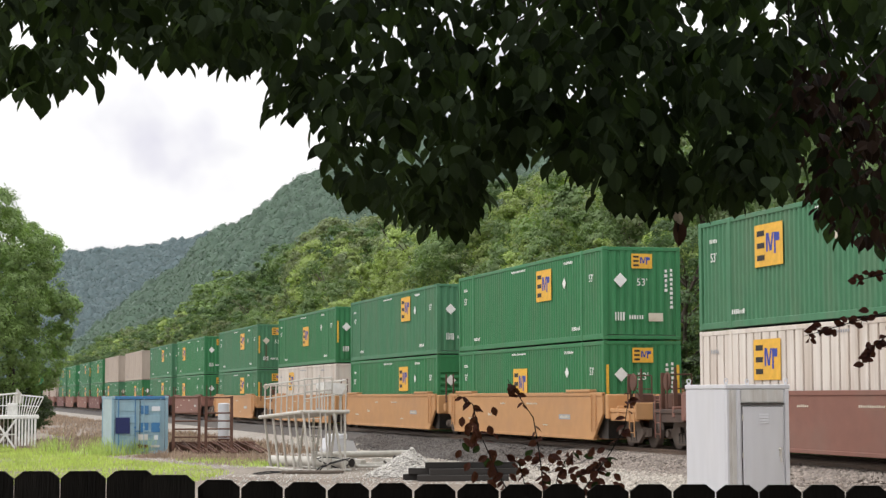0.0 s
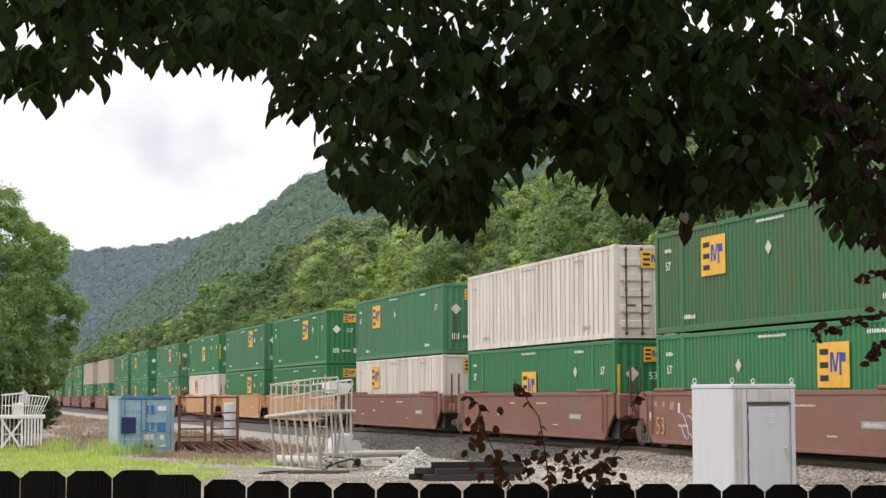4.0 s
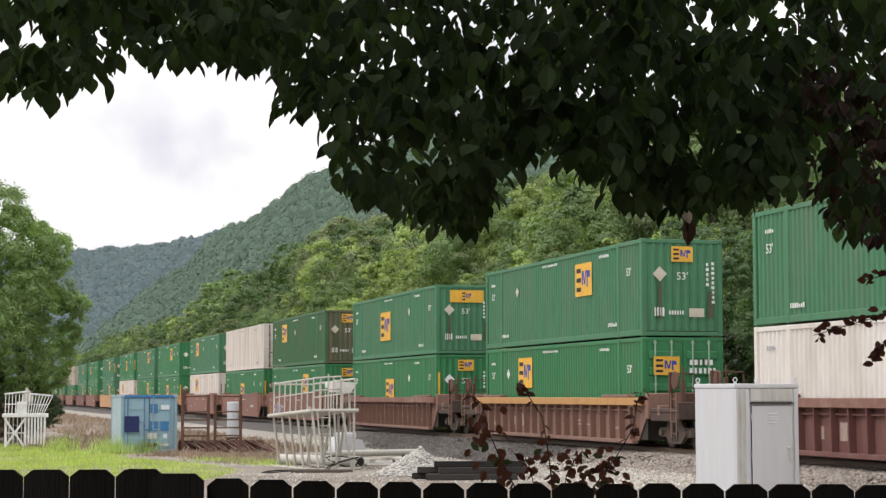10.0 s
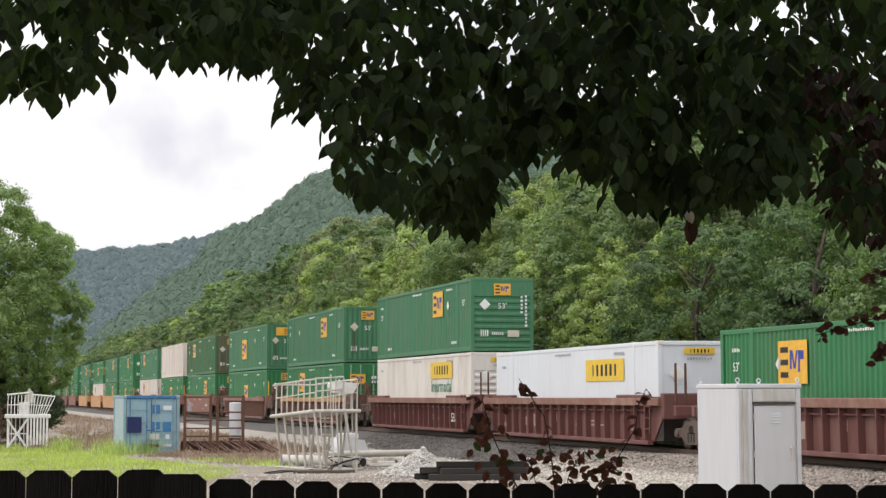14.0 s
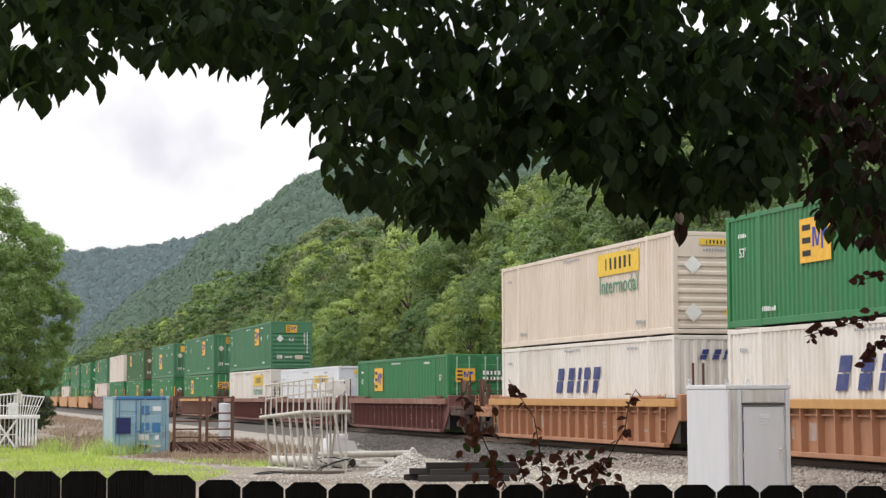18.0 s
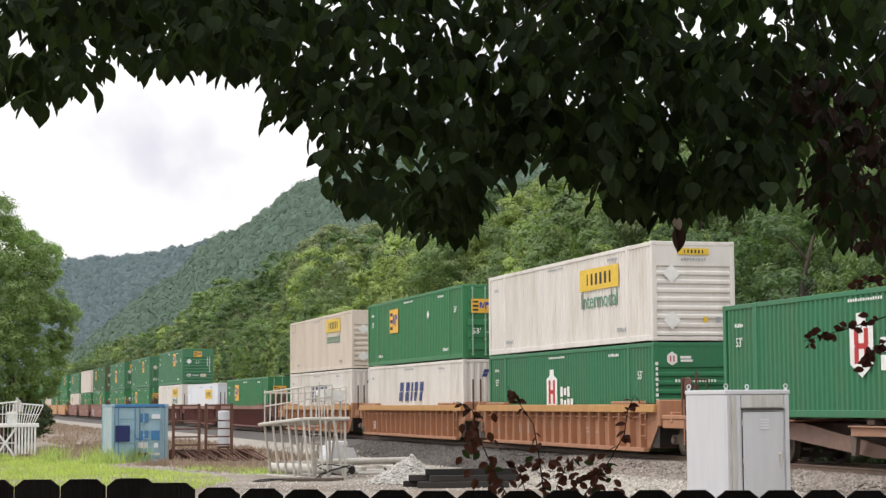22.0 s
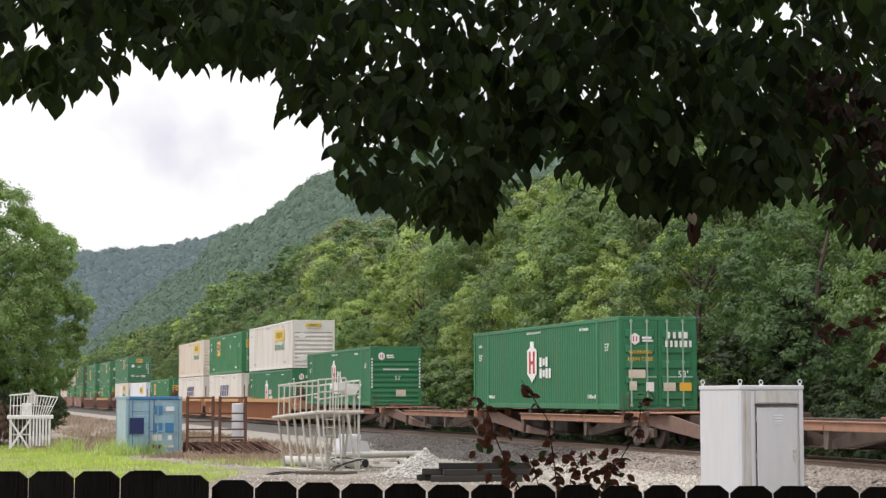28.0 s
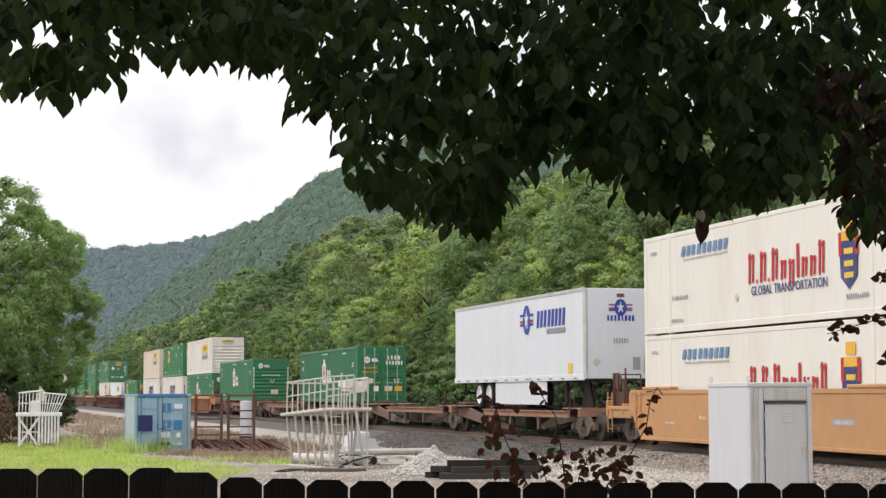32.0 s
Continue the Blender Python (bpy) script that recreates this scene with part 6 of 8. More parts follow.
def plant_woods():
    rng = random.Random(4)
    words = ["leafy broadleaf tree with a full mid-green crown", "young yellow-green broadleaf tree in full leaf", "dense dark green broadleaf tree at the wood's edge", "grey-green broadleaf tree in the wood"]
    def row(x0, x1, y0, y1, step, h0, h1, kinds, name, wide=1.0, crest=False):
        y = y0
        while y < y1:
            k = rng.choice(kinds)
            lab = words[{0: 0, 1: 1, 2: 2, 3: 3, 4: 0, 5: 2, 6: 1, 7: 2, 8: 0}[k]] if name == "tree" else "dense leafy shrub on the bank behind the track"
            px, py, h = rng.uniform(x0, x1), y + rng.uniform(-0.3, 0.3) * step, rng.uniform(h0, h1)
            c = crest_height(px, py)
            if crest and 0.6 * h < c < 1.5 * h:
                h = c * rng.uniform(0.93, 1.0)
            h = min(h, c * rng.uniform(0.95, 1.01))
            if h > 1.6:
                plant_tree(k, px, py, h, lab, name, "trees behind the line" if name == "tree" else "shrubs behind the line", wide)
            y += step
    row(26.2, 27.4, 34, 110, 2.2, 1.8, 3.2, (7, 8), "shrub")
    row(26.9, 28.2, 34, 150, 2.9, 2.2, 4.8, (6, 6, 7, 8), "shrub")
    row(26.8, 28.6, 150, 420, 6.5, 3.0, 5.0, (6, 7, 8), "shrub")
    row(28.8, 31.0, 40, 72, 4.0, 6.5, 11.5, (2, 5, 2, 0, 5, 4), "tree")
    row(28.8, 31.0, 72, 150, 4.4, 6.0, 11.5, (0, 1, 1, 4, 5), "tree")
    row(29.0, 32.0, 150, 430, 8.0, 7.5, 10.5, (0, 1, 2, 3, 4, 5), "tree")
    row(34.0, 38.0, 46, 84, 5.0, 12.0, 16.5, (0, 2, 5, 4, 2), "tree")
    row(34.0, 38.0, 84, 190, 5.2, 12.0, 16.5, (0, 1, 1, 3, 4), "tree")
    row(32.0, 36.0, 36, 100, 4.0, 4.0, 6.5, (6, 6, 7), "shrub", 1.15)
    row(34.0, 39.0, 190, 480, 10.0, 11.0, 14.5, (0, 1, 2, 3, 4, 5), "tree")
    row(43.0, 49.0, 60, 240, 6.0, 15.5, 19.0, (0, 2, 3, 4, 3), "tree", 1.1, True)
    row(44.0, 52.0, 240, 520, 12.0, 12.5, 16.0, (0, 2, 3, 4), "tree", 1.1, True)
    row(24.0, 27.0, 420, 520, 9.0, 6.0, 9.0, (0, 1, 2, 4), "tree", 1.1)
plant_woods()

# the tall trees that hide the far end of the train, with their undergrowth
def left_tree():
    rng = np.random.default_rng(21)
    for x, y, h, w, seed in ((4.2, 104.0, 12.6, 6.6, 0), (1.4, 101.0, 14.3, 9.2, 1)):
        t = thing("tree", "tall broadleaf tree with an open uneven summer crown", "tree", pose(x, y, -0.1, 0, 0, 70 * seed), "yard trees")
        part("trunk", trunk_mesh(rng, h * 0.9, 0.22, 16, 0.24), None, t)
        part("crown", leaf_mesh("crown", crown_tris(rng, h, w, 1.8, 38, 24, 66, 0.085, 0.08), MAT["tree_left"]), None, t)
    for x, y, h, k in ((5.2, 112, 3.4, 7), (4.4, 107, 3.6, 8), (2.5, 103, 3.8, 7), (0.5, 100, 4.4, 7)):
        plant_tree(k, x, y, h, "undergrowth shrub under the yard trees, darkened for shade", "shrub", "yard shrubs")
    for x, y, h in ((2.75, 97.0, 2.3), (1.9, 96.0, 2.8)):
        plant_tree(9, x, y, h, "half-dead brown shrub at the foot of the yard trees", "shrub", "yard shrubs", 0.7)
left_tree()

# wooded ridges far behind, aerial haze put into their colour
def ridge(name, label, crest, far, near, crown, cell, mat, seed, leaves):
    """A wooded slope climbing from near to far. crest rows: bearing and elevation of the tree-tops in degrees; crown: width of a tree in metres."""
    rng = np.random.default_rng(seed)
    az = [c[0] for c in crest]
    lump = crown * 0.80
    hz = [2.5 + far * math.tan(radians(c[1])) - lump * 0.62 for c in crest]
    def at(a, k):
        r = near + (far - near) * k
        spur = 0.13 * noise.noise(Vector((a * 0.55, k * 2.5, seed))) + 0.06 * noise.noise(Vector((a * 1.7, k * 6, seed + 4)))
        x, y = math.sin(radians(a)) * r, math.cos(radians(a)) * r
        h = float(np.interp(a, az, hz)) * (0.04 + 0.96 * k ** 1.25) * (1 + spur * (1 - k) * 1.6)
        # tree-tops: a dome over each cell of an uneven net, some taller, with smaller lumps on each
        q = Vector((x / crown, y / crown, seed))
        d, pts = noise.voronoi(q + 0.42 * noise.noise_vector(q * 1.4))
        tall = 0.55 + 0.75 * (math.sin(pts[0].x * 91.7 + pts[0].y * 47.3) * 0.5 + 0.5)
        dome = max(0.0, 1 - 1.35 * d[0] * d[0]) * tall + 0.26 * noise.noise(q * 2.9) + 0.16 * noise.noise(q * 6.5)
        return x, y, h + lump * dome
    na, nk = int(radians(az[-1] - az[0]) * (near + far) / 2 / cell), int((far - near) / cell)
    vs = [at(az[0] + (az[-1] - az[0]) * i / na, j / nk) for j in range(nk + 1) for i in range(na + 1)]
    top = vs[-(na + 1):]
    vs += [(x * 1.25, y * 1.25, z * 0.3) for x, y, z in top]
    w = na + 1
    fs = [(j * w + i, j * w + i + 1, (j + 1) * w + i + 1, (j + 1) * w + i) for j in range(nk + 1) for i in range(na)]
    me = big_mesh(name, vs, fs, MAT[mat], True)
    thing(name, label, "hill", kind="structure", data=me)
    # loose leafage over it
    v = np.array(vs[:-w]).reshape(nk + 1, w, 3)
    j, i = rng.integers(0, nk, leaves), rng.integers(0, na, leaves)
    p00, p10, p01 = v[j, i], v[j, i + 1], v[j + 1, i]
    nm = unit(np.cross(p10 - p00, p01 - p00))
    pts = p00 + (p10 - p00) * rng.random((leaves, 1)) + (p01 - p00) * rng.random((leaves, 1)) + nm * rng.uniform(0.0, 1.2, (leaves, 1))
    thing(name + "_woods", label + ", trees in full leaf", "woods", kind="stuff", data=leaf_mesh(name + "_woods", leaf_tris(rng, pts, nm, crown * 0.062, 0.42, 0.8), MAT[mat]))

ridge("hill_far", "distant wooded ridge coloured blue for haze", ((0.5, 4.25), (1.59, 4.32), (4.21, 4.47), (5.15, 4.55), (6.3, 4.69), (7.32, 4.89), (8.05, 5.01), (8.96, 5.17)), 2100, 1450, 10.0, 2.6, "hill_far", 3, 140000)
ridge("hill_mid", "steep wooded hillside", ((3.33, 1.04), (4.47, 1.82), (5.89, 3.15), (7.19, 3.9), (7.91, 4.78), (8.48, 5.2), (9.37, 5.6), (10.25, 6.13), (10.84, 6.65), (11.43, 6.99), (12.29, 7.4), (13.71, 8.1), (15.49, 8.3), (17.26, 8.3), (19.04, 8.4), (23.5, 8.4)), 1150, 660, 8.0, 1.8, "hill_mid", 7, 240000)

# ---- the yard ----
def blue_container():
    c = thing("storage_container", "faded light blue 20-foot container with patched doors standing in weeds", "container", pose(7.63, 81.5, 0.0, 0, 0, -1.1))
    w, h, n = 2.44, 2.55, 6.06
    wall = wave_wall(0.08, n - 0.08, 0.15, h - 0.1, 0.28, 0.036, "corr")
    part("side_wall", wall, MAT["pale_side"], c, at=(0.02, 0, 0))
    part("side_wall", shared(("bluewall",), lambda: wave_wall(0.08, n - 0.08, 0.15, h - 0.1, 0.28, 0.036, "corr").mesh("side_wall", MAT["pale_side"])), None, c, at=pose(w - 0.02, n, 0, 0, 0, 180))
    part("rear_wall", Build().box(0.05, w - 0.05, n - 0.06, n - 0.02, 0.1, h - 0.05), MAT["sky_blue"], c)
    part("roof", Build().box(0.03, w - 0.03, 0.03, n - 0.03, h - 0.06, h - 0.015), MAT["mid_blue"], c)
    part("floor", Build().box(0.05, w - 0.05, 0.05, n - 0.05, 0.05, 0.15), MAT["steel"], c)
    part("header", Build().box(0.0, w, -0.02, 0.12, h - 0.14, h, 0.015), MAT["mid_blue"], c, "darker blue header rail")
    part("threshold", Build().box(0.0, w, -0.02, 0.12, 0.02, 0.15, 0.015), MAT["sky_blue"], c)
    for x in (0.06, w - 0.06):
        for y in (0.07, n - 0.07):
            part("corner_post", Build().box(-0.07, 0.07, -0.08, 0.08, 0.1, h - 0.1, 0.015), MAT["sky_blue"], c, at=(x, y, 0))
            for z in (0.07, h - 0.06):
                part("corner_casting", Build().box(-0.085, 0.085, -0.1, 0.1, -0.065, 0.065, 0.018), MAT["sky_blue"], c, at=(x, y, z))
        for z in (0.09, h - 0.07):
            part("side_rail", Build().box(-0.05, 0.05, 0.1, n - 0.1, -0.06, 0.06, 0.012), MAT["sky_blue"], c, at=(x, 0, z))
    for k, x0 in enumerate((0.13, w / 2 + 0.01)):
        d = part("door", Build().box(0, w / 2 - 0.14, 0.0, 0.04, 0.16, h - 0.15, 0.008), MAT["sky_blue"], c, at=(x0, 0.02, 0))
        for i in range(4):
            part("door_panel", Build().box(0.10, w / 2 - 0.24, -0.022, 0.0, 0.30 + i * 0.53, 0.66 + i * 0.53, 0.012), MAT["sky_blue"], d)
        for x in (0.16, w / 2 - 0.34):
            part("lock_rod", Build().tube((x, -0.05, 0.10), (x, -0.05, h - 0.1), 0.02).box(x - 0.05, x + 0.05, -0.07, -0.02, 1.15, 1.22, 0.008).box(x - 0.02, x + 0.26, -0.075, -0.06, 1.0, 1.05, 0.004), MAT["mid_blue"] if k == 0 else MAT["sky_blue"], d)
    part("gasket", Build().box(w / 2 - 0.012, w / 2 + 0.012, 0.005, 0.03, 0.16, h - 0.15).box(0.125, 0.14, 0.0, 0.03, 0.16, h - 0.15).box(w - 0.14, w - 0.125, 0.0, 0.03, 0.16, h - 0.15).box(0.13, w - 0.13, 0.0, 0.03, h - 0.155, h - 0.14), MAT["black"], c, "black rubber door gasket")
    part("notice_board", Build().box(0.16, 0.78, -0.085, -0.075, 0.92, 1.62, 0.004), MAT["deep_blue"], c, "dark blue board")
    for x, z, ww, hh, mat in ((1.42, 1.95, 0.34, 0.38, "mid_blue"), (1.92, 2.0, 0.38, 0.20, "bright"), (1.42, 1.18, 0.34, 0.42, "mid_blue"), (1.92, 1.18, 0.42, 0.42, "mid_blue"), (1.36, 0.75, 0.42, 0.26, "cab_stain"), (1.92, 0.74, 0.17, 0.20, "bright"), (1.36, 0.36, 0.44, 0.14, "rusty"), (1.9, 0.36, 0.42, 0.10, "cab_stain")):
        part("patch", Build().box(x - ww / 2, x + ww / 2, -0.030, -0.024, z - hh / 2, z + hh / 2, 0.002), MAT[mat], c)
blue_container()

def cabinet():
    """A tall grey signal housing with a vented door and lifting eyes."""
    c = thing("equipment_cabinet", "tall pale grey steel equipment cabinet with a louvred door", "cabinet", pose(15.32, 34.0, 0.0, 0, 0, 8))
    # door face along +x; the plain side goes back along +y
    w, d, h = 1.52, 1.53, 2.72
    part("body", Build().box(0, w, 0.02, d, 0.12, h - 0.09, 0.015), MAT["cabinet"], c)
    part("roof", Build().box(-0.012, w + 0.012, -0.012, d + 0.012, h - 0.09, h, 0.012), MAT["cabinet"], c)
    part("plinth", Build().box(0.03, w - 0.03, 0.05, d - 0.03, 0.0, 0.12, 0.01), MAT["galv"], c)
    part("header_panel", Build().box(0.37, w - 0.15, -0.004, 0.03, h - 0.36, h - 0.10, 0.006), MAT["cab_stain"], c, "rust-streaked header panel")
    for x0, x1, z1, m_ in ((0.015, 0.07, h - 0.10, "cabinet"), (0.13, 0.19, h - 0.10, "cab_stain"), (0.25, 0.34, h - 0.12, "cabinet"), (w - 0.12, w - 0.02, h - 0.10, "cabinet")):
        part("mullion", Build().box(x0, x1, -0.02, 0.03, 0.12, z1, 0.01), MAT[m_], c)
    for x0, x1 in ((0.075, 0.125), (0.195, 0.245)):
        part("stained_strip", Build().box(x0, x1, -0.002, 0.025, 0.14, h - 0.11), MAT["cab_stain"], c, "brown-stained recess beside the door")
    part("rain_strip", Build().prism([(-0.06, h - 0.40), (0.02, h - 0.37), (0.02, h - 0.41)], 0.37, w - 0.14), MAT["steel"], c)
    part("door_frame", Build().box(0.382, w - 0.172, -0.012, 0.019, 0.192, h - 0.432, 0.004), MAT["steel"], c, "dark door joint")
    door = part("door", Build().box(0.39, w - 0.18, -0.03, 0.02, 0.20, h - 0.44, 0.012), MAT["cabinet"], c)
    for i in range(4):
        part("louvre", Build().prism([(-0.045, 0.0), (-0.03, 0.035), (-0.03, 0.0)], 0.76, 1.0), MAT["cabinet"], door, at=(0, 0, h - 0.62 - i * 0.055))
    part("handle", Build().box(w - 0.29, w - 0.25, -0.06, -0.03, 1.28, 1.42, 0.008).tube((w - 0.27, -0.075, 1.40), (w - 0.27, -0.075, 1.16), 0.014).lathe([(-0.09, 0.03), (-0.05, 0.035), (-0.03, 0.035)], 12, "y", (w - 0.27, 0, 1.42)), MAT["galv"], door)
    for z in (0.5, 1.3, 2.05):
        part("hinge", Build().tube((0.375, -0.035, z - 0.06), (0.375, -0.035, z + 0.06), 0.016), MAT["galv"], door)
    for x, y in ((0.05, 0.05), (w - 0.05, 0.05), (0.05, d - 0.05), (w - 0.05, d - 0.05)):
        b = Build()
        pts = [Vector((0.045 * math.cos(radians(a)), 0, 0.075 + 0.045 * math.sin(radians(a)))) for a in range(0, 361, 45)]
        b.chain(pts, 0.012, n=6).box(-0.03, 0.03, -0.02, 0.02, 0.0, 0.04, 0.006)
        part("lifting_eye", b, MAT["cabinet"], c, at=(x, y, h))
cabinet()

def access_platform():
    """A pale steel platform standing corner-on: a narrow railed deck on splayed legs, with a ladder and a tray at its near end."""
    p = thing("access_platform", "pale railed steel access platform with splayed legs and a ladder", "platform", pose(11.90, 59.99, 0.0, 0, 0, 12.4), "access platforms in the yard")
    w, d, mat = 1.52, 3.5, MAT["galv"]
    def deck(y):
        return 2.0 - 0.055 * y
    part("deck", Build().raw([(x, y, deck(y) - t) for t in (0.0, 0.05) for x, y in ((0, 0), (w, 0), (w, d), (0, d))], [(0, 1, 2, 3), (7, 6, 5, 4), (0, 4, 5, 1), (1, 5, 6, 2), (2, 6, 7, 3), (3, 7, 4, 0)]), mat, p)
    for a, b in (((-0.06, -0.02), (-0.06, d + 0.2)), ((w + 0.05, -0.02), (w + 0.05, d + 0.2)), ((-0.06, -0.02), (w + 0.12, -0.02)), ((-0.06, d), (w + 0.05, d))):
        part("deck_edge", Build().tube((*a, deck(a[1])), (*b, deck(b[1])), 0.062), mat, p)
    for x, lean in ((0.0, 0.34), (w, -0.16)):
        for i, y in enumerate((0.06, 0.75, 1.3, 2.0, 2.65, 3.4)):
            k = lean * (1.0 if i % 2 else 0.45)
            part("leg", Build().tube((x + k, y + (0.22 if i % 2 else -0.18), 0.04), (x, y, deck(y) - 0.03), 0.045), mat, p)
        part("skid", Build().tube((x + lean * 0.5, -0.15, 0.05), (x + lean * 0.5, d + 0.1, 0.05), 0.05), mat, p)
        for z0, z1 in ((0.62, 0.62), (1.06, 1.10)):
            part("handrail" if z0 > 1 else "mid_rail", Build().tube((x, 0, deck(0) + z0), (x, d - 0.1, deck(d) + z1), 0.03 if z0 > 1 else 0.024, n=6), mat, p)
        for i in range(8):
            y = i * (d - 0.1) / 7
            part("baluster", Build().tube((x, y, deck(y)), (x + 0.02, y, deck(y) + 1.06), 0.024, n=6), mat, p)
    part("cross_skid", Build().tube((0.1, 0.0, 0.06), (w + 0.2, 0.0, 0.06), 0.045), mat, p)
    part("leg", Build().tube((w * 0.92, -0.05, 0.05), (w * 0.70, -0.02, deck(0)), 0.05), mat, p)
    part("leg", Build().tube((w * 0.56, -0.05, 0.05), (w * 0.50, -0.02, deck(0)), 0.034), mat, p)
    for i, x in enumerate((0.28, 0.55, 0.74, 1.02)):
        part("end_post", Build().tube((x, 0, deck(0)), (x + 0.01, 0, deck(0) + (1.22 if i == 1 else 1.10)), 0.03 if i in (1, 3) else 0.022, n=6), mat, p)
    for z in (0.66, 1.08):
        part("end_rail", Build().tube((0, 0, deck(0) + z), (1.02, 0, deck(0) + z + 0.06), 0.028, n=6), mat, p)
    for y in (d - 0.1,):
        part("end_rail", Build().tube((0, y, deck(y) + 1.08), (w, y, deck(y) + 1.08), 0.028, n=6), mat, p)
    lad = Build()
    for x in (0.14, 0.56):
        lad.tube((x + (0.04 if x > 0.3 else 0.10), -0.16, 0.28), (x, -0.05, deck(0) + 0.02), 0.026)
    for i in range(6):
        lad.tube((0.18, -0.14 + 0.015 * i, 0.42 + i * 0.27), (0.58, -0.14 + 0.015 * i, 0.42 + i * 0.27), 0.016, n=6)
    part("ladder", lad, mat, p)
    part("tray", Build().prism([(0.86, 2.62), (1.42, 2.58), (1.66, 2.93), (0.80, 2.98)], 0.10, 0.62, "y"), MAT["white_steel"], p, "shallow pale tray")
    part("tray_post", Build().tube((1.45, 0.2, 1.25), (1.48, 0.3, 2.62), 0.03, n=6), mat, p)
    part("floodlight", Build().box(-0.16, 0.16, -0.06, 0.06, -0.09, 0.09, 0.03), MAT["white_steel"], p, at=(w - 0.06, 1.9, 2.86))
access_platform()

def fanned_platform():
    """The white platform: boxed deck on a slatted stand with crossed braces, a small cabin rail and a fan of bars."""
    p = thing("access_platform", "white railed access platform with crossed braces and fanned bars", "platform", pose(3.0, 91.5, 0.0, 0, 0, -3), "access platforms in the yard")
    w, d, deck, top_z, mat = 1.95, 1.6, 1.62, 2.62, "white_steel"
    part("deck", Build().box(-0.12, w + 0.12, -0.1, d, deck - 0.14, deck + 0.04, 0.02), MAT[mat], p)
    for x in (0.05, w * 0.5, w - 0.05):
        for y in (0.0, d - 0.1):
            part("leg", Build().box(x - 0.05, x + 0.05, y - 0.05, y + 0.05, 0, deck - 0.14, 0.01), MAT[mat], p)
    for i in range(6):
        x = w * 0.56 + i * 0.15
        part("slat", Build().box(x, x + 0.09, -0.08, -0.05, 0.18, deck - 0.14, 0.008), MAT[mat], p)
    for i in range(4):
        x = 0.16 + i * 0.2
        part("slat", Build().box(x, x + 0.055, d - 0.1, d - 0.06, 0.1, deck - 0.14, 0.008), MAT[mat], p)
    n = math.hypot(deck - 0.2, w * 0.5)
    a = math.degrees(math.atan2(w * 0.5, deck - 0.2))
    part("brace", Build().box(-0.05, 0.05, -0.02, 0.02, 0, n, 0.006, m=pose(0.0, -0.09, 0.02, 0, a, 0)), MAT[mat], p)
    part("brace", Build().box(-0.05, 0.05, -0.02, 0.02, 0, n, 0.006, m=pose(w * 0.5, -0.12, 0.02, 0, -a, 0)), MAT[mat], p)
    part("lower_rail", Build().box(0, w * 0.5, -0.02, 0.02, 0.7, 0.76, 0.006), MAT[mat], p)
    for i in range(7):
        x = 0.02 + i * 0.16
        part("baluster", Build().tube((x, 0, deck), (x + 0.02, 0, top_z), 0.022, n=6), MAT[mat], p)
    part("handrail", Build().tube((0, 0, top_z), (1.05, 0, top_z + 0.10), 0.035).tube((0, 0, top_z), (0, d, top_z), 0.035).tube((0, d, top_z), (1.05, d, top_z + 0.1), 0.035), MAT[mat], p)
    part("mid_rail", Build().tube((0, 0, deck + 0.5), (1.1, 0, deck + 0.5), 0.024, n=6), MAT[mat], p)
    part("seat_box", Build().box(0.55, 1.05, 0.2, 0.9, deck + 0.04, deck + 0.62, 0.03), MAT[mat], p)
    part("gable", Build().prism([(0.75, deck + 0.6), (1.3, deck + 0.6), (1.25, top_z + 0.05), (1.0, top_z + 0.34)], 0.3, 0.36, "y"), MAT["galv"], p)
    for i in range(8):
        x = 1.12 + i * 0.10
        part("fan_bar", Build().tube((x, -0.05, deck), (x + 0.05 + i * 0.055, -0.1, top_z - 0.03 - i * 0.012), 0.026, n=6), MAT[mat], p)
    part("fan_rail", Build().tube((1.15, -0.1, top_z), (w + 0.32, -0.1, top_z - 0.1), 0.032), MAT[mat], p)
    part("fan_rail", Build().tube((1.15, -0.07, deck + 0.5), (w + 0.12, -0.07, deck + 0.46), 0.024, n=6), MAT[mat], p)
fanned_platform()

